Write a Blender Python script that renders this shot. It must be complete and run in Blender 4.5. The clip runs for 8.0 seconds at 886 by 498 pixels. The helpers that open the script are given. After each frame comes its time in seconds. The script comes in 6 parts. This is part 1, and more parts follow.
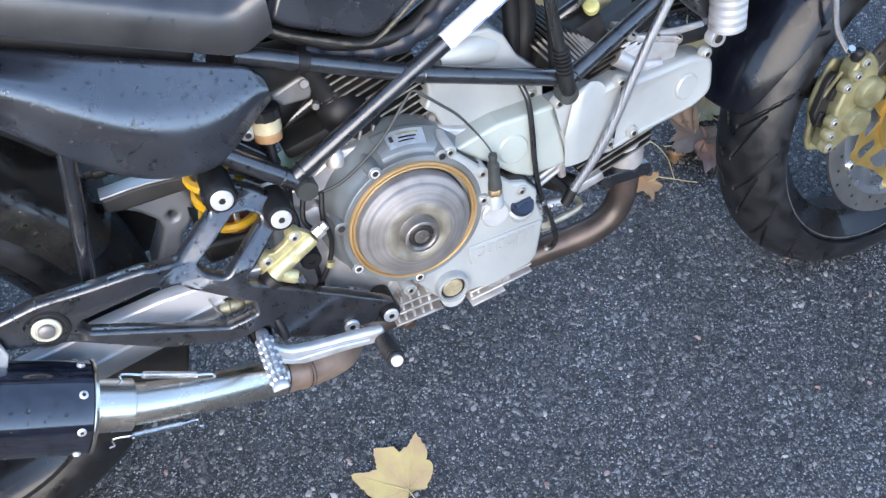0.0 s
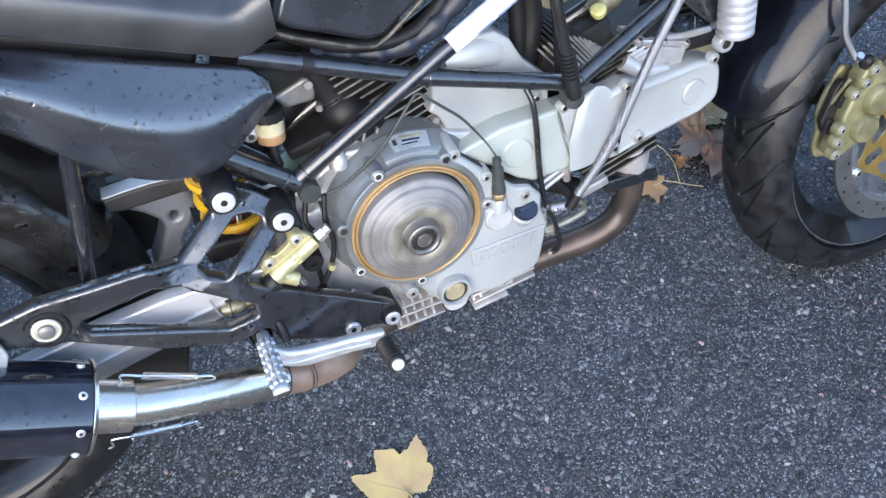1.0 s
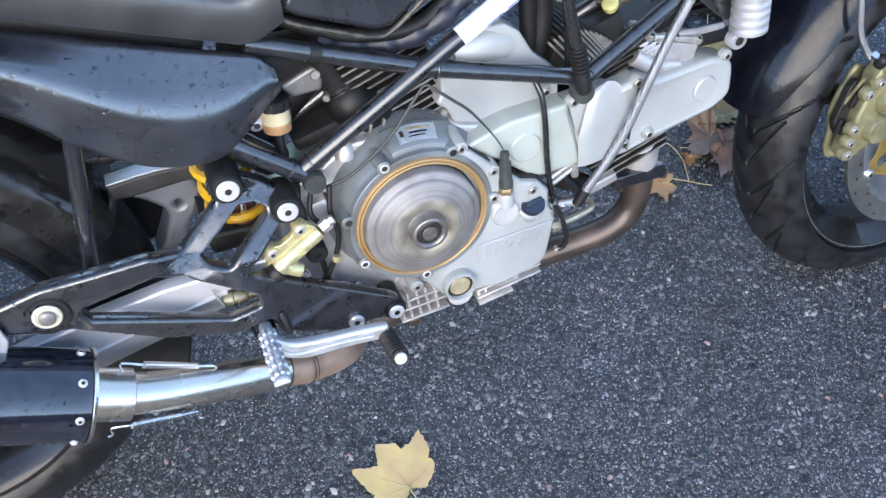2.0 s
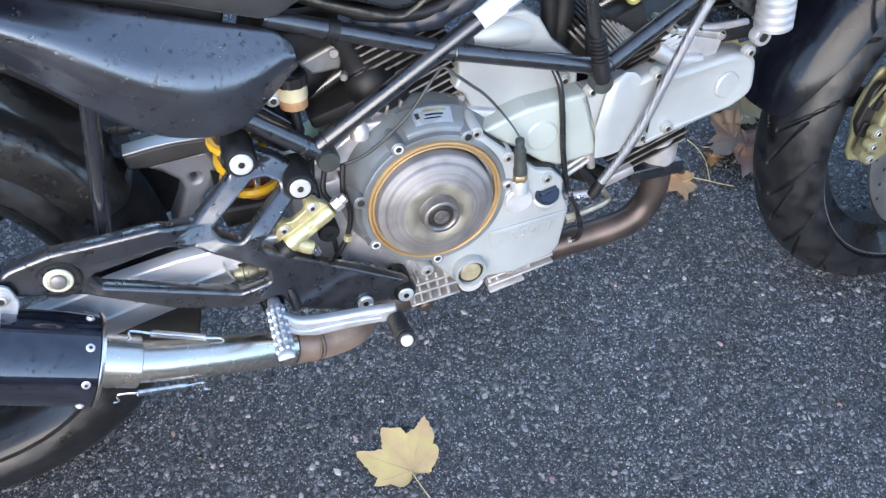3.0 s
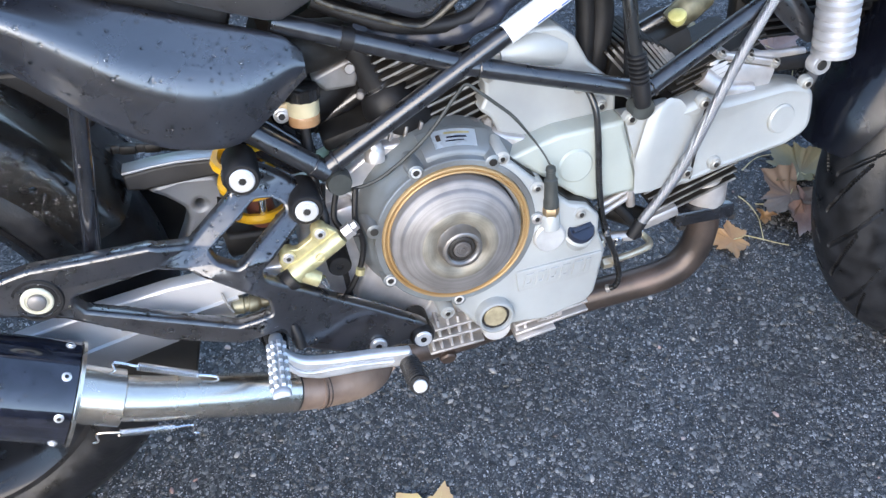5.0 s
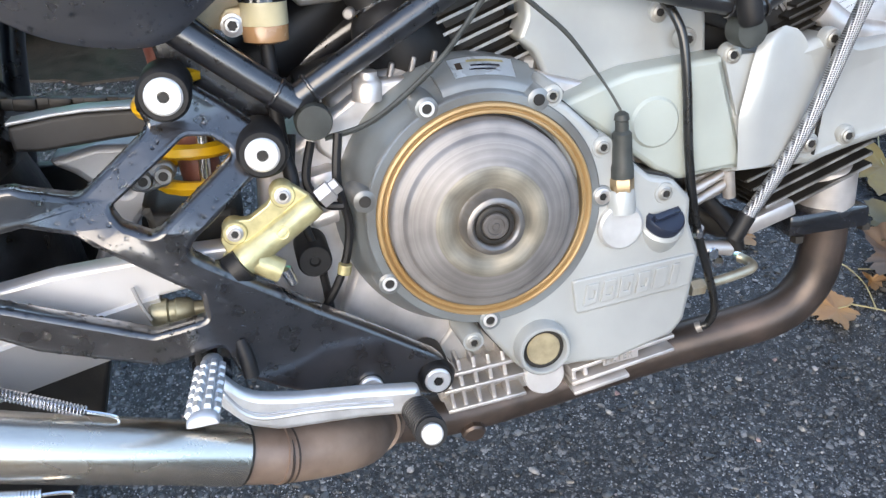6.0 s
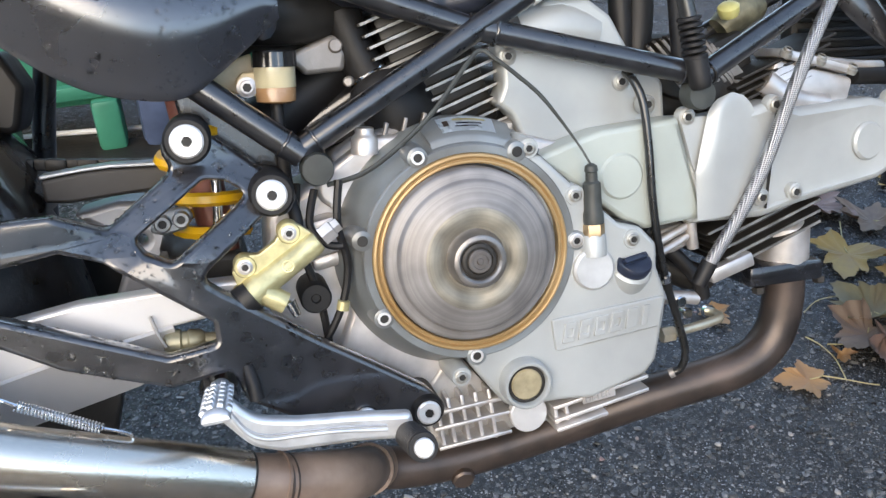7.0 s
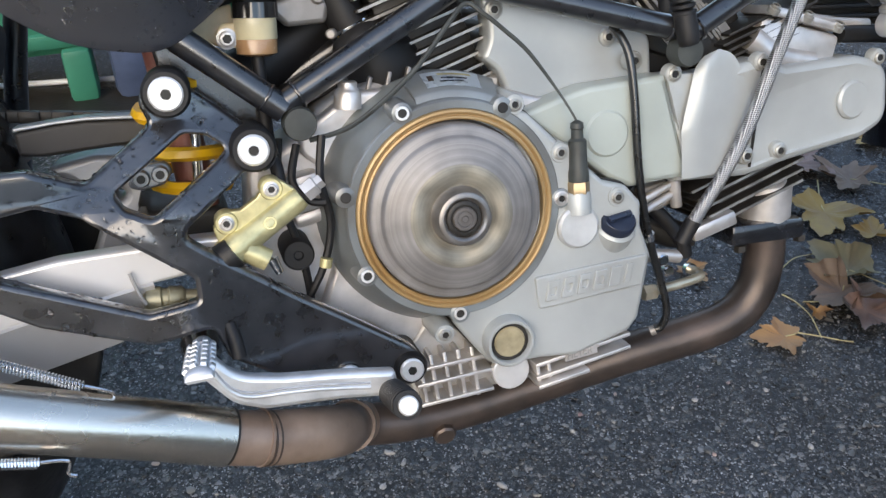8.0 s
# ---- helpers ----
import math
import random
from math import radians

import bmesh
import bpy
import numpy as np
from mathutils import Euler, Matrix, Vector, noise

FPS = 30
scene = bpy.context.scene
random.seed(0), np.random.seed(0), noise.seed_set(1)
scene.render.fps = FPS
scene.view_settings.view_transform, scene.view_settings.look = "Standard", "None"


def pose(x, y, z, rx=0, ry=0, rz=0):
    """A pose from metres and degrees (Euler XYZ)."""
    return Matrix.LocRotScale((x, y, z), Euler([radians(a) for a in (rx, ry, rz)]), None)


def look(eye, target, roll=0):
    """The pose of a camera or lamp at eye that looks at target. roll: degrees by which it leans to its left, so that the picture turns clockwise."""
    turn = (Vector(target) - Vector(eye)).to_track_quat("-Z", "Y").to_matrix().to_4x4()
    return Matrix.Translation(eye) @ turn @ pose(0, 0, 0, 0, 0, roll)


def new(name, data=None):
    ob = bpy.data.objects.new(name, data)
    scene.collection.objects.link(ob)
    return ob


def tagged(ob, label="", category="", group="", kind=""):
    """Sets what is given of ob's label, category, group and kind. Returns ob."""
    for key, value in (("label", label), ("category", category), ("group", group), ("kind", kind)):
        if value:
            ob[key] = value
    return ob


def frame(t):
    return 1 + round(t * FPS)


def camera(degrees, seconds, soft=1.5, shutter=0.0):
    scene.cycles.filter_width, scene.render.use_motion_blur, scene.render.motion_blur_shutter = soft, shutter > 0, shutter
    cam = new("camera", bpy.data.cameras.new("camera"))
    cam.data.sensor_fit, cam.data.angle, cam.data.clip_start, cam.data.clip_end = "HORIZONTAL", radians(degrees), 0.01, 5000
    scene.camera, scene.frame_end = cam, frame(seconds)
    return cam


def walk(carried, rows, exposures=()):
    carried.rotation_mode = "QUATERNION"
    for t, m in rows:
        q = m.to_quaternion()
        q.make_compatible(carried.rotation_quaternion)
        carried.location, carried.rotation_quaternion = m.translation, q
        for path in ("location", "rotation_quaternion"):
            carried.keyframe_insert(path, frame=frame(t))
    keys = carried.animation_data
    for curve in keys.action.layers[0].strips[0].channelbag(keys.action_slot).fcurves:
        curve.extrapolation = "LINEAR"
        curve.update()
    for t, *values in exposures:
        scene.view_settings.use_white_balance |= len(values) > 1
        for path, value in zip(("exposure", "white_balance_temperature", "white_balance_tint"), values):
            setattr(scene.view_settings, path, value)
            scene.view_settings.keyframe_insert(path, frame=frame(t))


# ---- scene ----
cam = camera(53.0, 8.0, soft=1.4)
PATH = [
    (0, -0.2147, -0.5087, 1.2516, 32.64, -1.05, -23.67),
    (0.5, -0.2128, -0.5029, 1.2504, 32.51, -1.10, -23.05),
    (1, -0.2083, -0.4998, 1.2519, 32.36, -1.19, -22.88),
    (1.2, -0.2072, -0.5003, 1.2501, 32.42, -1.13, -22.63),
    (2.3, -0.2034, -0.4970, 1.2416, 31.97, -1.59, -21.02),
    (2.5, -0.1967, -0.5054, 1.2413, 31.94, -1.37, -20.26),
    (3, -0.1942, -0.5152, 1.2354, 31.80, -1.41, -18.64),
    (3.5, -0.1810, -0.5378, 1.2268, 31.95, -1.04, -17.32),
    (4, -0.1745, -0.5456, 1.2351, 32.10, -0.70, -16.36),
    (4.5, -0.1679, -0.5511, 1.2197, 33.30, -0.37, -15.91),
    (4.7, -0.1672, -0.5474, 1.2036, 34.61, -0.11, -15.85),
    (5.8, -0.1447, -0.4368, 0.8299, 47.03, 1.44, -14.74),
    (6, -0.1454, -0.4428, 0.7953, 49.30, 1.33, -14.83),
    (6.5, -0.1679, -0.4938, 0.7643, 55.29, 1.48, -15.47),
    (7, -0.1708, -0.5334, 0.7776, 57.87, 1.26, -15.67),
    (7.5, -0.1760, -0.5329, 0.7804, 57.96, 0.57, -16.39),
    (8, -0.1757, -0.5254, 0.7759, 54.94, 0.12, -16.83),
]
walk(cam, [(t, pose(*row)) for t, *row in PATH], [(0, 2.62, 7700, 12), (4.6, 2.62, 7700, 12), (5.8, 2.54, 8500, 12), (6.2, 2.46, 8800, 12), (7, 2.36, 9000, 12), (8, 2.06, 9000, 12)])

# ---- sky and light ----
world = bpy.data.worlds.new("sky")
scene.world = world
world.use_nodes = True
wn = world.node_tree.nodes
sky = wn.new("ShaderNodeTexSky")
sky.sky_type = "NISHITA"
sky.sun_disc = False
sky.sun_elevation = radians(29)
sky.sun_rotation = radians(-150)
sky.dust_density = 0.2
sky.ozone_density = 3.4
world.node_tree.links.new(sky.outputs[0], wn["Background"].inputs[0])
wn["Background"].inputs[1].default_value = 0.15
sun = new("sun", bpy.data.lights.new("sun", "SUN"))
sun.data.energy, sun.data.angle, sun.data.color = 0.82, radians(56), (1.0, 0.92, 0.80)
sun.matrix_world = look((-1.25, -2.17, 1.69), (0, 0, 0.3))


# ---- materials ----
def mat(name, col, rough=0.5, metal=0.0, var=0.2, scale=30.0, bump=0.1, bscale=400.0, coat=0.0, other=None, rvar=0.06, spec=0.5, crough=0.08, ior=1.5):
    m = bpy.data.materials.new(name)
    m.use_nodes = True
    n, l = m.node_tree.nodes, m.node_tree.links
    p = n["Principled BSDF"]
    tc = n.new("ShaderNodeTexCoord")
    a = n.new("ShaderNodeTexNoise")
    a.inputs["Scale"].default_value, a.inputs["Detail"].default_value = scale, 8
    b = n.new("ShaderNodeTexNoise")
    b.inputs["Scale"].default_value, b.inputs["Detail"].default_value = bscale, 4
    for t in (a, b):
        l.new(tc.outputs["Object"], t.inputs["Vector"])
    ramp = n.new("ShaderNodeValToRGB")
    lo = other or tuple(c * (1 - var) for c in col)
    hi = col if other else tuple(min(1, c * (1 + var)) for c in col)
    ramp.color_ramp.elements[0].position, ramp.color_ramp.elements[1].position = 0.35, 0.65
    ramp.color_ramp.elements[0].color, ramp.color_ramp.elements[1].color = (*lo, 1), (*hi, 1)
    l.new(a.outputs["Fac"], ramp.inputs["Fac"])
    l.new(ramp.outputs[0], p.inputs["Base Color"])
    rr = n.new("ShaderNodeMapRange")
    rr.inputs["To Min"].default_value, rr.inputs["To Max"].default_value = max(0.02, rough - rvar), min(1, rough + rvar)
    rr.inputs["From Min"].default_value, rr.inputs["From Max"].default_value = 0.3, 0.7
    l.new(a.outputs["Fac"], rr.inputs["Value"])
    l.new(rr.outputs[0], p.inputs["Roughness"])
    bp = n.new("ShaderNodeBump")
    bp.inputs["Strength"].default_value, bp.inputs["Distance"].default_value = bump, 0.001
    l.new(b.outputs["Fac"], bp.inputs["Height"])
    l.new(bp.outputs[0], p.inputs["Normal"])
    p.inputs["Metallic"].default_value = metal
    p.inputs["IOR"].default_value = ior
    p.inputs["Coat Weight"].default_value = coat
    p.inputs["Coat Roughness"].default_value = crough
    p.inputs["Specular IOR Level"].default_value = spec
    return m


GLOSS = mat("wet_black_gloss", (0.012, 0.013, 0.016), 0.13, 0.0, 0.4, 30, 0.03, 60, 1.0, rvar=0.05, ior=1.7)
BLACK = mat("black_gloss_paint", (0.010, 0.011, 0.014), 0.26, 0.0, 0.4, 60, 0.03, 250, 0.6, rvar=0.04)
FRAME = mat("frame_black_paint", (0.010, 0.011, 0.014), 0.32, 0.0, 0.4, 90, 0.05, 250, 1.0, rvar=0.08, ior=1.6, crough=0.13)
RIM = mat("gloss_black_rim", (0.007, 0.007, 0.008), 0.3, 0.0, 0.3, 40, 0.03, 300, 0.35, spec=0.25, crough=0.06)
HANG = mat("wet_black_alloy_paint", (0.013, 0.013, 0.016), 0.30, 0.0, 0.4, 50, 0.05, 250, 1.0, rvar=0.06, ior=1.65, crough=0.10, spec=0.65)
MUD = mat("polished_black_mudguard", (0.007, 0.009, 0.016), 0.26, 0.0, 0.3, 20, 0.0, 250, 0.7, rvar=0.03, ior=1.38, crough=0.11, spec=0.4)
HUG = mat("wet_black_plastic", (0.020, 0.019, 0.018), 0.30, 0.0, 0.4, 18, 0.03, 80, 1.0, rvar=0.06, ior=1.6, crough=0.06)
ZINC = mat("pale_plated_screw", (0.36, 0.36, 0.34), 0.4, 0.6, 0.12, 60, 0.05, 400)
CALM = mat("dull_gold_caliper", (0.25, 0.235, 0.13), 0.45, 0.3, 0.3, 45, 0.12, 220, other=(0.13, 0.12, 0.065))
PANEL = mat("satin_black_panel", (0.013, 0.015, 0.021), 0.28, 0.0, 0.3, 25, 0.0, 300, 1.0, spec=0.8, crough=0.18, ior=1.7, rvar=0.03)
SEAT = mat("matte_black_seat", (0.024, 0.024, 0.026), 0.36, 0.0, 0.3, 25, 0.06, 500, 0.35, ior=1.65, crough=0.25)
GREY = mat("grey_engine_paint", (0.35, 0.372, 0.372), 0.40, 0.2, 0.14, 9, 0.05, 600, 0.25)
GREY2 = mat("grey_clutch_housing_paint", (0.20, 0.232, 0.25), 0.36, 0.25, 0.3, 11, 0.07, 600, 0.4, other=(0.115, 0.115, 0.11))
GREY3 = mat("greenish_grey_paint", (0.345, 0.385, 0.36), 0.38, 0.1, 0.08, 14, 0.04, 300, 0.3)
CASTD0 = mat("dull_grey_casting", (0.34, 0.335, 0.33), 0.5, 0.55, 0.2, 30, 0.15, 260, other=(0.20, 0.19, 0.185))
CAST = mat("bare_cast_aluminium", (0.56, 0.54, 0.53), 0.42, 0.7, 0.15, 40, 0.10, 300)
ALU = mat("polished_aluminium", (0.82, 0.82, 0.82), 0.30, 1.0, 0.06, 30, 0.0, 300, rvar=0.06)
WHITE = mat("machined_white_washer", (0.74, 0.74, 0.74), 0.35, 0.55, 0.05, 60, 0.05, 600)
CHROME = mat("chrome", (0.85, 0.85, 0.86), 0.12, 1.0, 0.04, 30, 0.02, 500, rvar=0.05)
STEEL = mat("brushed_stainless_steel", (0.71, 0.645, 0.56), 0.27, 1.0, 0.03, 20, 0.0, 250, rvar=0.012)
CLUTCH = mat("clutch_drum_steel", (0.30, 0.288, 0.283), 0.52, 0.45, 0.18, 26, 0.06, 160, other=(0.19, 0.18, 0.177), rvar=0.10)
CLUTCHB = mat("bronze_stained_steel", (0.32, 0.30, 0.25), 0.54, 0.40, 0.2, 40, 0.05, 300, other=(0.20, 0.185, 0.155))
# near-black metal; also stands for shade in sockets, holes and seam gaps
DARK = mat("dark_metal_and_hole_shade", (0.016, 0.015, 0.014), 0.5, 0.0, 0.4, 40, 0.2, 300, spec=0.4)
ORANGE = mat("orange_gasket_ring", (0.42, 0.29, 0.15), 0.34, 0.3, 0.2, 9, 0.0, 300, other=(0.33, 0.20, 0.085))
RUST = mat("heat_browned_pipe", (0.125, 0.094, 0.081), 0.40, 0.65, 0.3, 22, 0.16, 250, other=(0.058, 0.048, 0.044))
RUBBER = mat("black_rubber", (0.009, 0.009, 0.010), 0.5, 0.0, 0.3, 40, 0.1, 300, spec=0.35)
TYRE = mat("tyre_rubber", (0.009, 0.0095, 0.011), 0.40, 0.0, 0.6, 45, 0.45, 160, spec=0.36, rvar=0.14)
GOLD = mat("gold_anodised", (0.55, 0.49, 0.27), 0.36, 0.55, 0.22, 70, 0.10, 250)
GOLDRIM = mat("gold_bobbin_carrier", (0.40, 0.27, 0.085), 0.35, 0.7, 0.15, 40, 0.05, 400)
YELLOW = mat("yellow_spring_paint", (0.62, 0.34, 0.015), 0.35, 0.0, 0.15, 40, 0.05, 400)
HOSE0 = mat("glossy_black_cap", (0.014, 0.014, 0.015), 0.2, 0.0, 0.3, 40, 0.03, 300, 0.6)
TAN = mat("aged_translucent_plastic", (0.54, 0.41, 0.24), 0.35, 0.0, 0.25, 25, 0.03, 400)
TAPE = mat("white_tape", (0.78, 0.80, 0.82), 0.55, 0.0, 0.04, 60, 0.15, 300)
GREYRUB = mat("dark_grey_rubber", (0.038, 0.043, 0.041), 0.5, 0.0, 0.3, 40, 0.1, 300, spec=0.4)
BRASS = mat("brass", (0.36, 0.27, 0.17), 0.35, 0.8, 0.15, 60, 0.05, 400)
BLUECAP = mat("blue_black_plastic", (0.012, 0.018, 0.035), 0.3, 0.0, 0.2, 40, 0.05, 400, 0.3)
BRAID = mat("braided_steel", (0.34, 0.35, 0.36), 0.35, 0.85, 0.15, 60, 0.1, 400)
GLASS = mat("amber_sight_glass", (0.29, 0.25, 0.165), 0.15, 0.0, 0.2, 80, 0.02, 300, 0.5)
DISCM = mat("brake_disc_steel", (0.30, 0.295, 0.28), 0.35, 0.9, 0.1, 40, 0.1, 500)

# woven relief for the braided hose: two crossing sets of fine bands
bn, bl = BRAID.node_tree.nodes, BRAID.node_tree.links
bands = []
for turn in (35, -35):
    mp = bn.new("ShaderNodeMapping")
    mp.inputs["Rotation"].default_value = (0, radians(turn - 57), 0)
    wv = bn.new("ShaderNodeTexWave")
    wv.inputs["Scale"].default_value = 190
    bl.new(bn["Texture Coordinate"].outputs["Object"], mp.inputs["Vector"])
    bl.new(mp.outputs[0], wv.inputs["Vector"])
    bands.append(wv)
mx = bn.new("ShaderNodeMath")
mx.operation = "MAXIMUM"
bl.new(bands[0].outputs["Fac"], mx.inputs[0])
bl.new(bands[1].outputs["Fac"], mx.inputs[1])
bl.new(mx.outputs[0], bn["Bump"].inputs["Height"])
bn["Bump"].inputs["Strength"].default_value = 1.0
bn["Bump"].inputs["Distance"].default_value = 0.0005
bmul = bn.new("ShaderNodeMixRGB")
bmul.blend_type, bmul.inputs[0].default_value, bmul.inputs[2].default_value = "MIX", 1.0, (0.40, 0.41, 0.42, 1)
bmul.inputs[1].default_value = (0.07, 0.07, 0.08, 1)
bl.new(mx.outputs[0], bmul.inputs[0])
bl.new(bmul.outputs[0], bn["Principled BSDF"].inputs["Base Color"])

# turning marks and stains run round the clutch in rings
for m_ in (CLUTCH, CLUTCHB):
    n, l = m_.node_tree.nodes, m_.node_tree.links
    off = n.new("ShaderNodeVectorMath")
    off.operation = "SUBTRACT"
    off.inputs[1].default_value = (0.0, 0, 0.3925)
    flat_ = n.new("ShaderNodeVectorMath")
    flat_.operation = "MULTIPLY"
    flat_.inputs[1].default_value = (1, 0, 1)
    far_ = n.new("ShaderNodeVectorMath")
    far_.operation = "LENGTH"
    rings = n.new("ShaderNodeTexNoise")
    rings.noise_dimensions = "1D"
    rings.inputs["Scale"].default_value, rings.inputs["Detail"].default_value, rings.inputs["Roughness"].default_value = 330, 5, 0.65
    tone = n.new("ShaderNodeMapRange")
    tone.inputs["From Min"].default_value, tone.inputs["From Max"].default_value = 0.3, 0.7
    tone.inputs["To Min"].default_value, tone.inputs["To Max"].default_value = 0.80, 1.05
    mul = n.new("ShaderNodeMixRGB")
    mul.blend_type, mul.inputs[0].default_value = "MULTIPLY", 1.0
    l.new(n["Texture Coordinate"].outputs["Object"], off.inputs[0])
    l.new(off.outputs[0], flat_.inputs[0])
    l.new(flat_.outputs[0], far_.inputs[0])
    l.new(far_.outputs["Value"], rings.inputs["W"])
    l.new(rings.outputs["Fac"], tone.inputs["Value"])
    l.new(n["Color Ramp"].outputs[0], mul.inputs[1])
    l.new(tone.outputs[0], mul.inputs[2])
    l.new(mul.outputs[0], n["Principled BSDF"].inputs["Base Color"])

# clear water
WATER = bpy.data.materials.new("water_drop")
WATER.use_nodes = True
wp = WATER.node_tree.nodes["Principled BSDF"]
wp.inputs["Transmission Weight"].default_value = 1.0
wp.inputs["IOR"].default_value = 1.33
wp.inputs["Roughness"].default_value = 0.03


# ---- mesh helpers ----
BIKE = new("motorcycle")
BIKE.matrix_world = pose(0, 0, 0, -18.586, 0, 0)
tagged(BIKE, "black naked motorcycle with grey engine leaning on wet asphalt", "motorcycle")


def part(name, bm, material, parent=BIKE, label="", smooth=True, angle=40):
    me = bpy.data.meshes.new(name)
    bm.normal_update()
    bm.to_mesh(me)
    bm.free()
    return part_mesh(name, me, material, parent, label, smooth, angle)


def part_mesh(name, me, material, parent=BIKE, label="", smooth=True, angle=40):
    me.materials.clear()
    me.materials.append(material)
    if smooth:
        me.shade_smooth()
        me.set_sharp_from_angle(angle=radians(angle))
    ob = new(name, me)
    while parent and parent.parent and parent.parent.parent:
        parent = parent.parent
    ob.parent = parent
    if label:
        ob["label"] = label
    return ob


def spline(pts, steps=6):
    p = [Vector(q) for q in pts]
    if len(p) < 3 or steps < 2:
        return p
    out = []
    for i in range(len(p) - 1):
        a, b, c, d = p[max(i - 1, 0)], p[i], p[i + 1], p[min(i + 2, len(p) - 1)]
        for k in range(steps):
            t = k / steps
            out.append(0.5 * (2 * b + (c - a) * t + (2 * a - 5 * b + 4 * c - d) * t * t + (3 * b - a - 3 * c + d) * t ** 3))
    out.append(p[-1])
    return out


def tube(bm, pts, r, seg=12, steps=6, flat=1.0):
    """Sweeps a round (or flattened) section along a smooth line; r may be a list along the given points."""
    q = spline(pts, steps)
    rs = r if isinstance(r, (list, tuple)) else [r] * len(pts)
    side = None
    rings = []
    for i, c in enumerate(q):
        d = (q[min(i + 1, len(q) - 1)] - q[max(i - 1, 0)]).normalized()
        if side is None:
            side = d.cross(Vector((0, 1, 0)))
            if side.length < 0.1:
                side = d.cross(Vector((1, 0, 0)))
        side = (side - d * side.dot(d)).normalized()
        up = d.cross(side)
        f = i / max(1, len(q) - 1) * (len(rs) - 1)
        k = min(int(f), len(rs) - 2) if len(rs) > 1 else 0
        rad = rs[k] + (rs[min(k + 1, len(rs) - 1)] - rs[k]) * (f - k)
        rings.append([bm.verts.new(c + (side * math.cos(a) + up * math.sin(a) * flat) * rad) for a in (2 * math.pi * j / seg for j in range(seg))])
    for a, b in zip(rings, rings[1:]):
        for j in range(seg):
            bm.faces.new((a[j], a[(j + 1) % seg], b[(j + 1) % seg], b[j]))
    bm.faces.new(rings[0][::-1])
    bm.faces.new(rings[-1])
    bmesh.ops.recalc_face_normals(bm, faces=bm.faces)
    return bm


def lathe(bm, origin, axis, profile, seg=32, wave=0.0, caps=True):
    """Turns a profile of (height along the axis, radius) about the axis at origin."""
    ax = Vector(axis).normalized()
    s = ax.orthogonal().normalized()
    u = ax.cross(s)
    o = Vector(origin)
    rings = []
    for h, r in profile:
        rings.append([bm.verts.new(o + ax * h + (s * math.cos(a) + u * math.sin(a)) * max(r, 1e-5) * (1 - wave * (j % 4 > 1))) for j, a in ((j, 2 * math.pi * j / seg) for j in range(seg))])
    for a, b in zip(rings, rings[1:]):
        for j in range(seg):
            bm.faces.new((a[j], a[(j + 1) % seg], b[(j + 1) % seg], b[j]))
    if caps:
        bm.faces.new(rings[0][::-1])
        bm.faces.new(rings[-1])
    bmesh.ops.recalc_face_normals(bm, faces=bm.faces)
    return bm


def box(bm, centre, size, rot=(0, 0, 0), bevel=0.002):
    g = bmesh.ops.create_cube(bm, size=1.0)
    m = pose(*centre, *rot) @ Matrix.Diagonal((*size, 1))
    bmesh.ops.transform(bm, matrix=m, verts=g["verts"])
    if bevel:
        es = list({e for v in g["verts"] for e in v.link_edges})
        bmesh.ops.bevel(bm, geom=es, offset=bevel, segments=2, affect="EDGES", profile=0.5)
    return bm


def fillet(poly, r, n=5):
    """Rounds the corners of a polygon; a corner may carry its own radius as a third number."""
    out = []
    k = len(poly)
    for i in range(k):
        p = Vector(poly[i][:2])
        rad = poly[i][2] if len(poly[i]) > 2 else r
        a, b = Vector(poly[i - 1][:2]), Vector(poly[(i + 1) % k][:2])
        da, db = a - p, b - p
        ang = da.angle(db, math.pi)
        t = min(rad / max(math.tan(ang / 2), 1e-3), da.length * 0.48, db.length * 0.48)
        p0, p1 = p + da.normalized() * t, p + db.normalized() * t
        for j in range(n + 1):
            s = j / n
            out.append(p0 * (1 - s) ** 2 + p * 2 * s * (1 - s) + p1 * s * s)
    return out


def plate(name, outline, holes, y, thick, material, parent=BIKE, label="", bevel=0.0015, r=0.006, warp=None, n=5, creases=()):
    """A flat plate in the bike's side plane, its outer face at y, its edges rounded."""
    cu = bpy.data.curves.new(name, "CURVE")
    cu.dimensions, cu.fill_mode = "2D", "BOTH"
    cu.extrude, cu.bevel_depth, cu.bevel_resolution = thick / 2 - bevel, bevel, 2
    for poly in (outline, *holes):
        pts = fillet(poly, r, n)
        sp = cu.splines.new("POLY")
        sp.points.add(len(pts) - 1)
        for q, p in zip(sp.points, pts):
            q.co = (p[0], p[1], 0, 1)
        sp.use_cyclic_u = True
    cu.offset = -bevel
    tmp = bpy.data.objects.new(name, cu)
    me = bpy.data.meshes.new_from_object(tmp)
    bpy.data.objects.remove(tmp)
    bpy.data.curves.remove(cu)
    if creases:
        bm = bmesh.new()
        bm.from_mesh(me)
        for c, nrm in creases:
            bmesh.ops.bisect_plane(bm, geom=bm.verts[:] + bm.edges[:] + bm.faces[:], plane_co=c, plane_no=nrm, dist=1e-5)
        bmesh.ops.triangulate(bm, faces=[f for f in bm.faces if len(f.verts) > 4])
        bm.to_mesh(me)
        bm.free()
    for v in me.vertices:
        x, z, h = v.co
        p = Vector((x, y + thick / 2 - h, z))
        v.co = warp(p) if warp else p
    me.name = name
    return part_mesh(name, me, material, parent, label, angle=35)


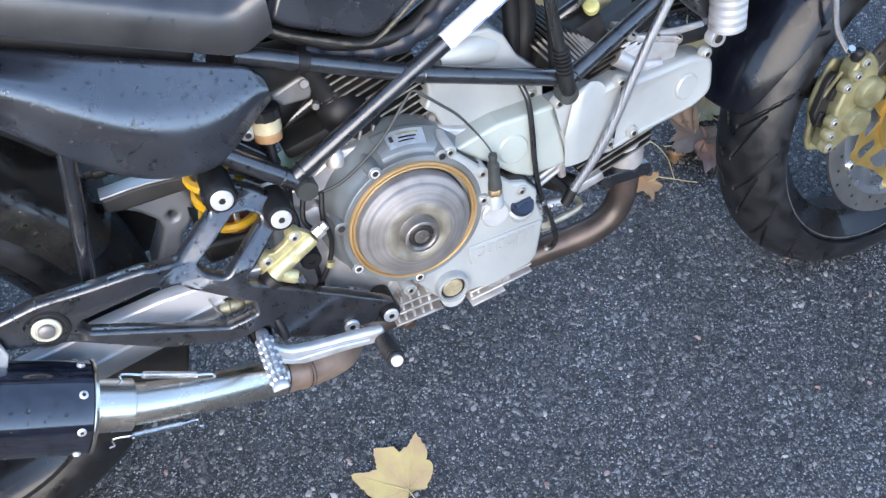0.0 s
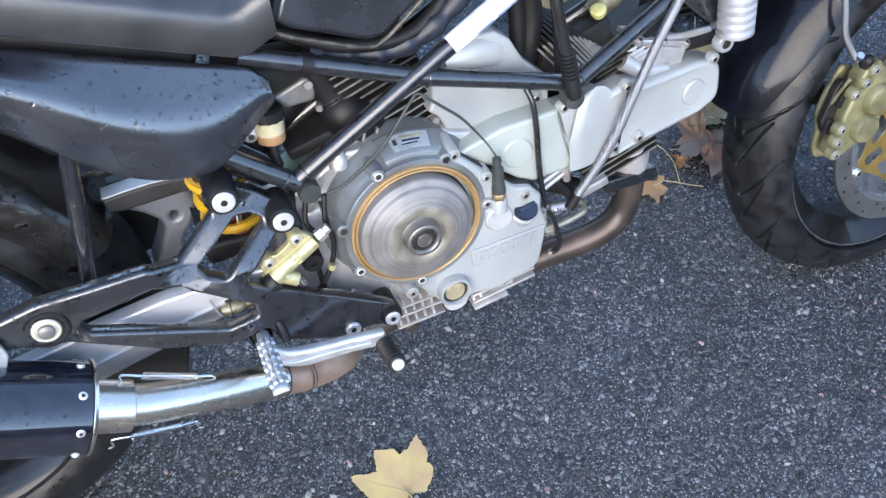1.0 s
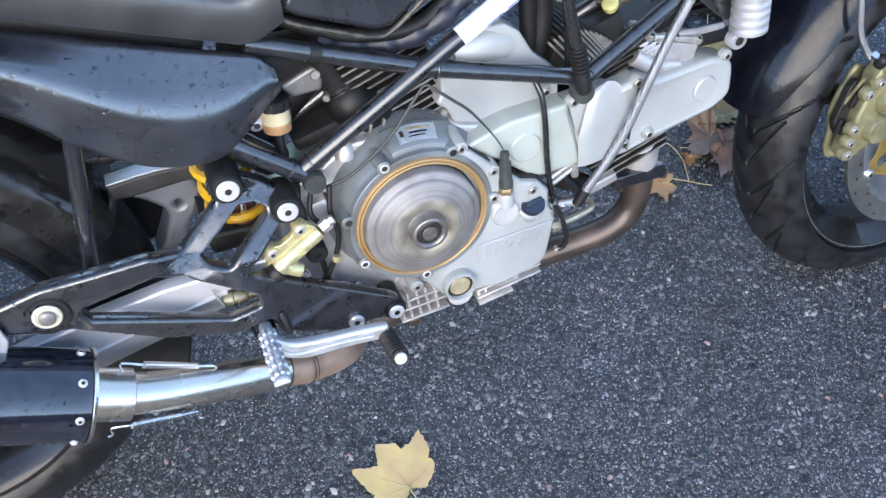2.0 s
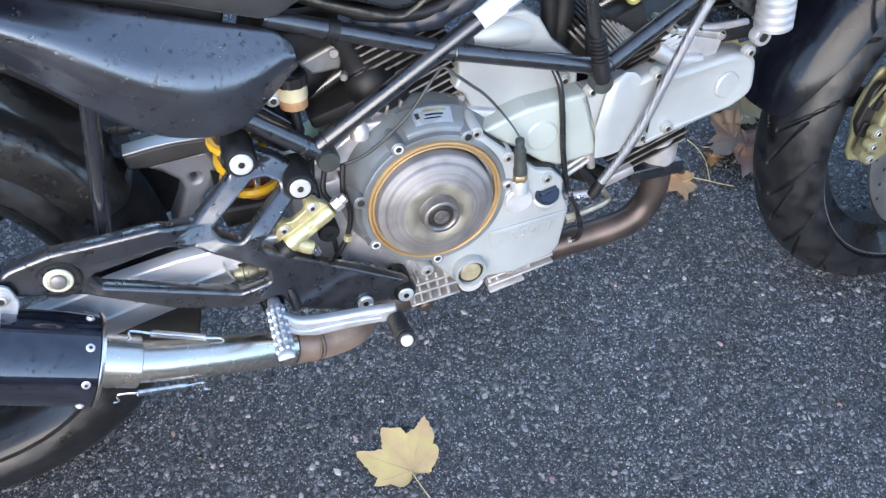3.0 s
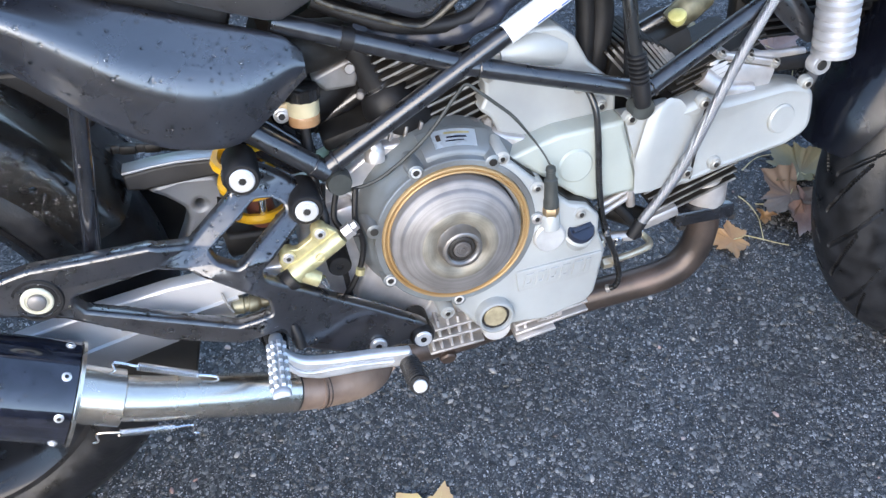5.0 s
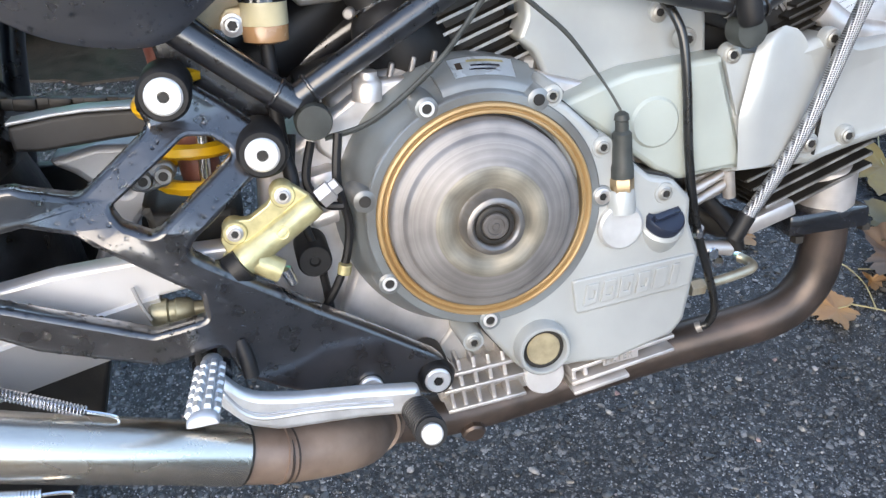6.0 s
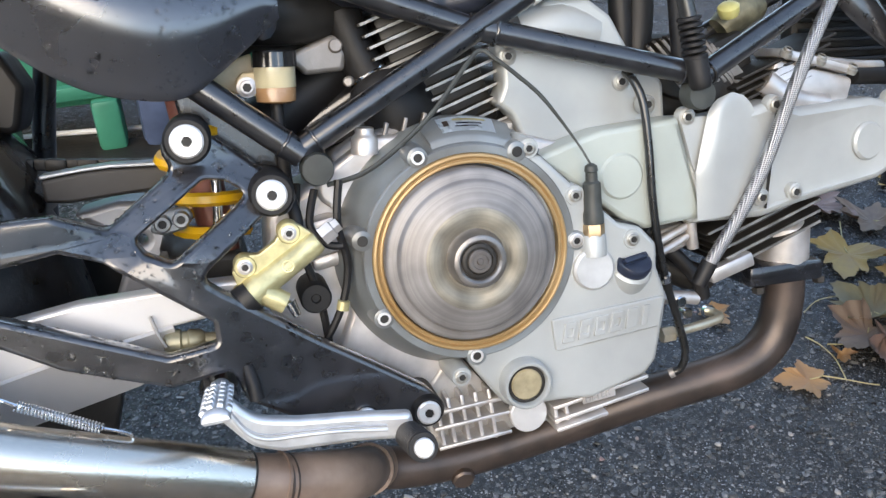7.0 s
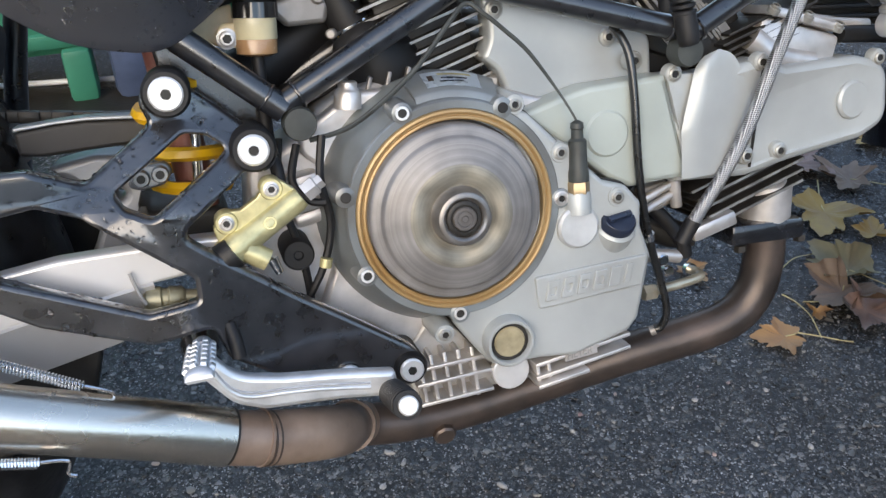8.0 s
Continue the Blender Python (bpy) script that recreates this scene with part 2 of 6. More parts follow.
def disc(name, c, r, h, material, parent=BIKE, label="", axis=(0, -1, 0), seg=28, bevel=0.0012):
    """A short cylinder standing out by h from c along axis."""
    return part(name, lathe(bmesh.new(), c, axis, [(0, r), (h - bevel, r), (h, r - bevel)], seg), material, parent, label)


def screw(c, r=0.0052, parent=BIKE, material=ZINC, axis=(0, -1, 0), name="socket_screw", h=0.004):
    """A socket-head screw with a washer rim and a recessed hexagon."""
    bm = lathe(bmesh.new(), c, axis, [(-0.004, r * 1.35), (0.0006, r * 1.35), (0.001, r), (h - 0.0006, r), (h, r * 0.86), (h, r * 0.66), (h - 0.0012, r * 0.64)], 20)
    bm.faces.ensure_lookup_table()
    ob = part(name, bm, material, parent)
    part("hexagon_recess", lathe(bmesh.new(), Vector(c) + Vector(axis) * (h - 0.0025), axis, [(0, r * 0.6), (0.0019, r * 0.62)], 6), DARK, ob, smooth=False)
    return ob


def raindrops(ob, count, seed, keep, lo=0.0007, hi=0.0019):
    """Small flattened drops over the outward faces of a part, joined as one uncountable film."""
    rng = random.Random(seed)
    me = ob.data
    me.calc_loop_triangles()
    polys = [p for p in me.loop_triangles if keep(p.normal, sum((me.vertices[i].co for i in p.vertices), Vector()) / 3) and p.area > 1e-9]
    weights = [p.area for p in polys]
    base = bmesh.new()
    bmesh.ops.create_icosphere(base, subdivisions=2, radius=1.0)
    bv, bf = [v.co.copy() for v in base.verts], [[v.index for v in f.verts] for f in base.faces]
    base.free()
    vs, fs = [], []
    for p in rng.choices(polys, weights, k=count):
        cs = [me.vertices[i].co for i in p.vertices]
        w = [rng.random() for _ in cs]
        c = sum((a * b for a, b in zip(cs, w)), Vector()) / sum(w)
        r = lo + (hi - lo) * rng.random() ** 2.5
        q = p.normal.to_track_quat("Z", "Y").to_matrix()
        k = len(vs)
        vs += [c + q @ Vector((v[0] * r, v[1] * r * (0.8 + 0.4 * rng.random()), v[2] * r * 0.5)) for v in bv]
        fs += [[i + k for i in f] for f in bf]
    m = bpy.data.meshes.new("rain_film")
    m.from_pydata(vs, [], fs)
    o = part_mesh("rain_film", m, WATER, ob if ob.parent == BIKE else ob.parent, "clear raindrops", angle=180)
    o["kind"] = "stuff"
    return o


YM = -0.03

# ---- ground ----
def ground_material():
    """Wet asphalt: dark binder, stones of three sizes bedded in it, and a film of water over all."""
    m = bpy.data.materials.new("wet_asphalt")
    m.use_nodes = True
    n, l = m.node_tree.nodes, m.node_tree.links
    p = n["Principled BSDF"]
    tc = n.new("ShaderNodeTexCoord")

    def noise(scale, detail, src=None):
        t = n.new("ShaderNodeTexNoise")
        t.inputs["Scale"].default_value, t.inputs["Detail"].default_value = scale, detail
        l.new(src or tc.outputs["Object"], t.inputs["Vector"])
        return t.outputs["Fac"]

    def maths(op, a, b=None, c=None):
        t = n.new("ShaderNodeMath")
        t.operation = op
        for k, q in enumerate((a, b, c)):
            if isinstance(q, (int, float)):
                t.inputs[k].default_value = q
            elif q is not None:
                l.new(q, t.inputs[k])
        return t.outputs[0]

    def spread(value, a, b, c, d):
        t = n.new("ShaderNodeMapRange")
        for k, q in zip(("From Min", "From Max", "To Min", "To Max"), (a, b, c, d)):
            t.inputs[k].default_value = q
        l.new(value, t.inputs["Value"])
        return t.outputs[0]

    # wobble the stones' outlines
    wob = n.new("ShaderNodeTexNoise")
    wob.inputs["Scale"].default_value, wob.inputs["Detail"].default_value = 260, 3
    l.new(tc.outputs["Object"], wob.inputs["Vector"])
    shift = n.new("ShaderNodeVectorMath")
    shift.operation, shift.inputs[1].default_value, shift.inputs[2].default_value = "MULTIPLY_ADD", (0.004, 0.004, 0.0), (-0.002, -0.002, 0)
    l.new(wob.outputs["Color"], shift.inputs[0])
    where = n.new("ShaderNodeVectorMath")
    where.operation = "ADD"
    l.new(tc.outputs["Object"], where.inputs[0])
    l.new(shift.outputs[0], where.inputs[1])
    grain = noise(900, 5)
    height, solid = None, None
    base = n.new("ShaderNodeValToRGB")
    base.color_ramp.elements[0].color, base.color_ramp.elements[1].color = (0.007, 0.008, 0.010, 1), (0.032, 0.037, 0.044, 1)
    base.color_ramp.elements[0].position, base.color_ramp.elements[1].position = 0.36, 0.66
    l.new(grain, base.inputs["Fac"])
    colour = base.outputs[0]
    for scale, few, tones in ((480, 0.30, (0.008, 0.055, 0.40)), (260, 0.30, (0.010, 0.050, 0.24)), (125, 0.55, (0.016, 0.055, 0.18))):
        vo = n.new("ShaderNodeTexVoronoi")
        vo.inputs["Scale"].default_value = scale
        l.new(where.outputs[0], vo.inputs["Vector"])
        sep = n.new("ShaderNodeSeparateColor")
        l.new(vo.outputs["Color"], sep.inputs[0])
        # each cell holds a stone of its own size, or none
        size = spread(sep.outputs[0], few, 1.0, 0.30, 0.66)
        size = maths("MULTIPLY", size, maths("GREATER_THAN", sep.outputs[0], few))
        dome = maths("SUBTRACT", size, vo.outputs["Distance"])
        mask = spread(dome, 0.0, 0.07, 0.0, 1.0)
        ramp = n.new("ShaderNodeValToRGB")
        ramp.color_ramp.elements[0].position, ramp.color_ramp.elements[1].position = 0.0, 1.0
        ramp.color_ramp.elements[0].color = (tones[0] * 1.0, tones[0] * 1.2, tones[0] * 1.4, 1)
        ramp.color_ramp.elements[1].color = (tones[2] * 1.05, tones[2] * 1.1, tones[2] * 1.16, 1)
        x = ramp.color_ramp.elements.new(0.70)
        x.color = (tones[1] * 1.1, tones[1] * 1.2, tones[1] * 1.32, 1)
        l.new(sep.outputs[1], ramp.inputs["Fac"])
        mix = n.new("ShaderNodeMixRGB")
        l.new(mask, mix.inputs[0])
        l.new(colour, mix.inputs[1])
        l.new(ramp.outputs[0], mix.inputs[2])
        colour = mix.outputs[0]
        h = maths("MULTIPLY", maths("MAXIMUM", dome, 0.0), 120 / scale)
        height = h if height is None else maths("ADD", height, h)
        gloss = maths("MULTIPLY", mask, spread(sep.outputs[2], 0.0, 1.0, 0.15, 1.0))
        solid = gloss if solid is None else maths("MAXIMUM", solid, gloss)
    # broad random mottling, darker brown to lighter blue
    mul = n.new("ShaderNodeMixRGB")
    mul.blend_type, mul.inputs[0].default_value = "MULTIPLY", 0.7
    mottle = n.new("ShaderNodeValToRGB")
    mottle.color_ramp.elements[0].color, mottle.color_ramp.elements[1].color = (0.55, 0.50, 0.46, 1), (1.15, 1.17, 1.2, 1)
    mottle.color_ramp.elements[0].position, mottle.color_ramp.elements[1].position = 0.35, 0.68
    l.new(noise(5.0, 5), mottle.inputs["Fac"])
    l.new(colour, mul.inputs[1])
    l.new(mottle.outputs[0], mul.inputs[2])
    l.new(mul.outputs[0], p.inputs["Base Color"])
    wet = noise(7.0, 4)
    l.new(spread(wet, 0.35, 0.65, 0.13, 0.30), p.inputs["Roughness"])
    # stones shine under the water; sheen is cut between them for crevice shade
    l.new(spread(solid, 0.0, 1.0, 0.22, 0.85), p.inputs["Specular IOR Level"])
    l.new(spread(solid, 0.0, 1.0, 0.26, 0.95), p.inputs["Coat Weight"])
    l.new(spread(wet, 0.35, 0.65, 0.08, 0.22), p.inputs["Coat Roughness"])
    rough = maths("ADD", height, maths("MULTIPLY", grain, 0.35))
    for strength, slot in ((1.0, "Normal"), (0.65, "Coat Normal")):
        bp = n.new("ShaderNodeBump")
        bp.inputs["Strength"].default_value, bp.inputs["Distance"].default_value = strength, 0.0045
        l.new(rough, bp.inputs["Height"])
        l.new(bp.outputs[0], p.inputs[slot])
    return m


bm = bmesh.new()
bmesh.ops.create_grid(bm, x_segments=40, y_segments=40, size=300)
ground = part("ground", bm, ground_material(), None, smooth=False)
tagged(ground, "dark wet asphalt with pale grit and scattered leaves", "asphalt", kind="structure")


# unseen hedge-like ring on every side, added to darken low reflections
bm = lathe(bmesh.new(), (0, 0, -0.05), (0, 0, 1), [(0, 7.0), (0.8, 7.05), (1.6, 7.1), (2.1, 7.3), (2.1, 7.6), (0, 7.6)], 96, caps=False)
hedge = part("unseen_hedge_ring", bm, mat("dull_brown_ring", (0.075, 0.058, 0.042), 0.9, 0.0, 0.5, 3, 0.5, 9, other=(0.026, 0.026, 0.019)), None)
tagged(hedge, "unseen dull hedge ring added to darken low reflections", "hedge", kind="structure")


# ---- front wheel ----
def treaded(c, rim_r, tyre_r, half, rim_half):
    """A tyre turned about its axle, with slanted grooves sunk into the tread on both flanks."""
    seg, across = 900, 120
    low = tyre_r - half * 0.92
    lats = np.radians(np.linspace(-118, 118, across + 1))
    h = half * np.sin(lats)
    r = low + half * 0.92 * np.cos(lats)
    sunk = r < rim_r + 0.003
    r = np.where(sunk, rim_r + 0.003, r)
    h = np.where(sunk, np.sign(h) * rim_half, h)
    ang = np.arange(seg) * 2 * np.pi / seg
    H, A = np.meshgrid(h, ang, indexing="ij")
    Rr = np.meshgrid(r, ang, indexing="ij")[0]
    U = np.abs(np.meshgrid(lats, ang, indexing="ij")[0]) / radians(90)
    side = np.where(H < 0, 0.0, 0.5)
    n = 17 / (2 * np.pi)
    f1 = np.mod((A + 0.34 * U ** 1.2) * n + side, 1.0)
    f2 = np.mod((A + 0.62 * U) * n + side + 0.45, 1.0)
    cut = np.where((f1 < 0.055) & (U > 0.10) & (U < 0.80), 0.0028, 0.0)
    cut = np.maximum(cut, np.where((f2 < 0.055) & (U > 0.05) & (U < 0.52), 0.0028, 0.0))
    R2 = Rr - cut * np.cos(np.clip(U, 0, 1) * np.pi / 2)
    H2 = H - np.sign(H) * cut * np.sin(np.clip(U, 0, 1) * np.pi / 2)
    P = np.stack([c[0] + R2 * np.cos(A), c[1] + H2, c[2] + R2 * np.sin(A)], -1).reshape(-1, 3)
    k = np.arange(across)[:, None] * seg
    j0, j1 = np.arange(seg)[None], (np.arange(seg)[None] + 1) % seg
    F = np.stack([k + j0, k + seg + j0, k + seg + j1, k + j1], -1).reshape(-1, 4)
    me = bpy.data.meshes.new("tyre")
    me.from_pydata(P.tolist(), [], F.tolist())
    return me


def wheel(name, c, rim_r, tyre_r, half, rim_half, mats, label, spokes, tread=False):
    tyre_m, rim_m = mats
    cx, cy, cz = c
    sec = []
    for k in range(33):
        a = radians(-118 + 236 * k / 32)
        sec.append((half * math.sin(a), tyre_r - half * 0.92 + half * 0.92 * math.cos(a)))
    sec = [(max(-half, min(half, h)), r) for h, r in sec]
    sec = [(-rim_half + 0.004, rim_r - 0.006), (-rim_half, rim_r + 0.002)] + [q for q in sec if q[1] > rim_r + 0.004] + [(rim_half, rim_r + 0.002), (rim_half - 0.004, rim_r - 0.006)]
    w = new(name)
    w.parent = BIKE
    w["label"] = label
    if tread:
        part_mesh("tyre", treaded(c, rim_r, tyre_r, half, rim_half), tyre_m, w, angle=35)
    else:
        part("tyre", lathe(bmesh.new(), c, (0, 1, 0), sec, 128, caps=False), tyre_m, w, angle=70)
    prof = [(-rim_half, rim_r - 0.004), (-rim_half - 0.001, rim_r + 0.002), (-rim_half + 0.004, rim_r + 0.001), (-rim_half + 0.01, rim_r - 0.012), (-0.018, rim_r - 0.03),
            (0.018, rim_r - 0.03), (rim_half - 0.01, rim_r - 0.012), (rim_half - 0.004, rim_r + 0.001), (rim_half + 0.001, rim_r + 0.002), (rim_half, rim_r - 0.004),
            (rim_half - 0.012, rim_r - 0.018), (0.02, rim_r - 0.036), (-0.02, rim_r - 0.036), (-rim_half + 0.012, rim_r - 0.018), (-rim_half, rim_r - 0.004)]
    bm = bmesh.new()
    lathe(bm, c, (0, 1, 0), prof, 96)
    bmesh.ops.delete(bm, geom=[f for f in bm.faces if len(f.verts) > 4], context="FACES_ONLY")
    part("rim", bm, rim_m, w)
    for i in range(spokes):
        a = 2 * math.pi * (i + 0.3) / spokes
        d = Vector((math.cos(a), 0, math.sin(a)))
        bm = bmesh.new()
        tube(bm, [Vector(c) + d * 0.03, Vector(c) + d * rim_r * 0.55, Vector(c) + d * (rim_r - 0.03)], [0.02, 0.014, 0.02], 10, 3, 0.7)
        part("spoke", bm, rim_m, w)
    part("hub", lathe(bmesh.new(), Vector(c) - Vector((0, 0.06, 0)), (0, 1, 0), [(0, 0.022), (0.01, 0.03), (0.03, 0.035), (0.09, 0.035), (0.11, 0.03), (0.12, 0.022)], 32), rim_m, w)
    return w


FC = Vector((0.771, YM, 0.288))
front_wheel = wheel("front_wheel", FC, 0.2195, 0.279, 0.059, 0.050, (TYRE, RIM), "black front wheel with a grooved road tyre", 3, True)
# brake disc with a gold carrier
disc_y = FC[1] - 0.068
bm = lathe(bmesh.new(), (FC[0], disc_y, FC[2]), (0, -1, 0), [(0, 0.128), (0.005, 0.128), (0.005, 0.160), (0, 0.160), (0, 0.128)], 72)
bmesh.ops.delete(bm, geom=[f for f in bm.faces if len(f.verts) > 4], context="FACES_ONLY")
bdisc = part("brake_disc", bm, DISCM, front_wheel)
for i in range(40):
    a = 2 * math.pi * i / 40
    r = 0.136 + 0.008 * (i % 3)
    disc("drilled_hole", (FC[0] + r * math.cos(a), disc_y - 0.0048, FC[2] + r * math.sin(a)), 0.0026, 0.0006, DARK, bdisc, seg=8, bevel=0.0001)
carrier = new("disc_carrier")
carrier.parent = BIKE
def polar(r, a):
    return (FC[0] + r * math.cos(radians(a)), FC[2] + r * math.sin(radians(a)))


spider, windows = [], []
for i in range(6):
    a = 60 * i + 21
    spider += [(*polar(0.098, a - 24), 0.012), (*polar(0.108, a - 9), 0.006), (*polar(0.128, a - 6), 0.006), (*polar(0.128, a + 6), 0.006), (*polar(0.108, a + 9), 0.006), (*polar(0.098, a + 24), 0.012)]
    windows.append([polar(0.060, a + 30), polar(0.088, a + 14), polar(0.091, a + 30), polar(0.088, a + 46)])
    windows.append([polar(0.072, a - 5), polar(0.100, a - 5), polar(0.104, a), polar(0.100, a + 5), polar(0.072, a + 5)])
    o = Vector((polar(0.124, a)[0], disc_y - 0.006, polar(0.124, a)[1]))
    screw(o, 0.006, carrier, ALU, name="disc_bobbin")
plate("carrier_plate", spider, windows, disc_y - 0.001, 0.006, GOLDRIM, carrier, bevel=0.001, r=0.004)
part("disc_inner_band", lathe(bmesh.new(), (FC[0], disc_y, FC[2]), (0, -1, 0), [(0.0008, 0.122), (0.0056, 0.122), (0.0056, 0.131), (0.0008, 0.131), (0.0008, 0.122)], 72), ALU, carrier)
part("carrier_ring", lathe(bmesh.new(), (FC[0], disc_y + 0.003, FC[2]), (0, -1, 0), [(0, 0.035), (0.008, 0.035), (0.008, 0.062), (0, 0.062), (0, 0.035)], 48), GOLDRIM, carrier)

# the bars stand turned to the far side, so that the wheel and its disc are yawed and lean a little
STEER = Matrix.Translation((0.7695, -0.0155, 0.2625)) @ pose(0, 0, 0, 0, 0, 4.7) @ pose(0, 0, 0, -4.3) @ Matrix.Translation(-FC)
for ob in (front_wheel, carrier):
    ob.matrix_local = STEER

# caliper
def caliper():
    cal = new("brake_caliper")
    cal.parent = BIKE
    cal["label"] = "dull pale gold four-piston brake caliper"
    plate("caliper_body", [(0.577, 0.293), (0.579, 0.308), (0.584, 0.327), (0.588, 0.355), (0.599, 0.385), (0.604, 0.408), (0.614, 0.424), (0.630, 0.426), (0.646, 0.407), (0.650, 0.385), (0.655, 0.340), (0.648, 0.312), (0.634, 0.300), (0.617, 0.302), (0.594, 0.288)], [], -0.126, 0.026, CALM, cal, r=0.006, bevel=0.004)
    for x, z, r in ((0.634, 0.370, 0.0215), (0.621, 0.330, 0.0205)):
        part("piston_bulge", lathe(bmesh.new(), (x, -0.122, z), (0, -1, 0), [(-0.01, r + 0.001), (0.012, r), (0.016, r - 0.003), (0.017, r - 0.008)], 32), CALM, cal)
    plate("bulge_web", [(0.614, 0.345), (0.640, 0.350), (0.640, 0.352), (0.634, 0.335), (0.612, 0.338)], [], -0.136, 0.014, CALM, cal, r=0.004)
    for x, z in ((0.620, 0.416), (0.610, 0.400), (0.596, 0.387), (0.585, 0.338), (0.583, 0.318), (0.583, 0.299)):
        part("screw_boss", lathe(bmesh.new(), (x, -0.118, z), (0, -1, 0), [(0, 0.0095), (0.009, 0.009), (0.0105, 0.0078)], 24), CALM, cal)
        screw((x, -0.128, z), 0.0046, cal, ZINC)
    plate("pad_window", [(0.566, 0.345), (0.580, 0.390), (0.590, 0.402), (0.612, 0.388), (0.603, 0.352), (0.588, 0.316), (0.572, 0.328)], [], -0.110, 0.010, DARK, cal, r=0.004)
    for x, z, w in ((0.575, 0.338, 0.010), (0.592, 0.372, 0.012)):
        bm = bmesh.new()
        box(bm, (x, -0.111, z), (w, 0.006, 0.022), (0, 20, 0), 0.002)
        part("brake_pad", bm, RUBBER, cal)
    plate("caliper_inner_half", [(0.576, 0.345), (0.583, 0.313), (0.580, 0.290), (0.587, 0.270), (0.614, 0.262), (0.624, 0.288), (0.640, 0.395), (0.606, 0.410), (0.598, 0.400), (0.586, 0.376)], [], -0.090, 0.009, CALM, cal, r=0.008, bevel=0.004)
    part("bridge_rib", tube(bmesh.new(), [(0.571, -0.102, 0.350), (0.583, -0.112, 0.385), (0.592, -0.118, 0.408)], 0.0026, 10, 3), CALM, cal)
    part("bleed_cap", lathe(bmesh.new(), (0.602, -0.125, 0.428), (-0.1, -0.5, 0.8), [(0, 0.0075), (0.012, 0.0075), (0.016, 0.005), (0.017, 0.002)], 20), RUBBER, cal, "black rubber bleed cap")
    part("banjo_bolt", lathe(bmesh.new(), (0.592, -0.122, 0.437), (-0.1, -0.5, 0.8), [(0, 0.0065), (0.008, 0.0065), (0.010, 0.005)], 6), CHROME, cal, smooth=False)
    return cal


caliper()

# front mudguard: a curved shell over the tyre
bm = bmesh.new()
rows = []
for i in range(25):
    a = radians(166 - 100 * i / 24)
    ring = []
    taper = min(1.0, 0.55 + i * 0.12)
    for k in range(13):
        lat = radians(46 + 32 * min(1.0, i / 5) ** 0.6) * (k / 6 - 1)
        rr = 0.262 + 0.062 * math.cos(lat)
        hw = 0.072 * (0.86 + 0.14 * taper)
        ring.append(bm.verts.new((FC[0] + rr * math.cos(a), FC[1] + hw * math.sin(lat), FC[2] + rr * math.sin(a))))
    rows.append(ring)
for a, b in zip(rows, rows[1:]):
    for k in range(12):
        bm.faces.new((a[k], b[k], b[k + 1], a[k + 1]))
bmesh.ops.solidify(bm, geom=bm.faces[:], thickness=0.003)
bmesh.ops.recalc_face_normals(bm, faces=bm.faces)
part("front_mudguard", bm, MUD, BIKE, "satin black front mudguard", angle=60)

# ---- rear wheel ----
RC = Vector((-0.612, 0.048, 0.330))
rear_wheel = wheel("rear_wheel", RC, 0.2225, 0.314, 0.088, 0.078, (TYRE, RIM), "black rear wheel with a wide road tyre", 3)
bm = bmesh.new()
rows = []
for i in range(41):
    a = radians(23 + 107 * i / 40)
    ring = []
    for h, r in [(-0.091, 0.262), (-0.095, 0.280), (-0.096, 0.298), (-0.094, 0.309), (-0.084, 0.317), (-0.062, 0.322), (-0.03, 0.325), (0.0, 0.326), (0.03, 0.325), (0.062, 0.322), (0.084, 0.317), (0.094, 0.309), (0.096, 0.290)]:
        ring.append(bm.verts.new((RC[0] + r * math.cos(a), RC[1] + h, RC[2] + r * math.sin(a))))
    rows.append(ring)
for a, b in zip(rows, rows[1:]):
    for k in range(12):
        bm.faces.new((a[k], b[k], b[k + 1], a[k + 1]))
bmesh.ops.solidify(bm, geom=bm.faces[:], thickness=0.003)
bmesh.ops.recalc_face_normals(bm, faces=bm.faces)
part("rear_hugger", bm, HUG, BIKE, "glossy black rear hugger with raindrops", angle=60)

# ---- frame ----
def ftube(name, a, b, r=0.0098, label="", steps=1):
    return part(name, tube(bmesh.new(), [a, b], r, 18, 1), FRAME, frame_ob, label)


frame_ob = new("trellis_frame")
frame_ob.parent = BIKE
frame_ob["label"] = "black steel tube trellis frame"
A0, A1 = Vector((-0.118, -0.081, 0.487)), Vector((0.30, -0.055, 0.695))
ftube("frame_tube", A0, A1)
ftube("frame_tube", (-0.205, -0.078, 0.562), (-0.116, -0.082, 0.484), 0.0105)
ftube("frame_tube", (-0.14, -0.0618, 0.634), (0.034, -0.066, 0.560))
ftube("frame_tube", (0.035, -0.071, 0.561), (0.212, -0.086, 0.506))
ftube("frame_tube", (0.206, -0.087, 0.500), (0.46, -0.052, 0.612))
for s in (1,):
    ftube("frame_tube", (-0.118, 0.02, 0.487), (0.30, 0.0, 0.695))
    ftube("frame_tube", (0.206, 0.025, 0.500), (0.46, 0.0, 0.612))
# end plugs
for c in ((-0.107, -0.072, 0.473), (0.209, -0.078, 0.490)):
    # the plug's grey is lightened for the sky it mirrors
    part("rubber_plug", lathe(bmesh.new(), c, (0, -1, 0), [(0.004, 0.0125), (0.017, 0.0128), (0.021, 0.0115), (0.0215, 0.002)], 28), GREYRUB, frame_ob, "dark grey rubber end plug")
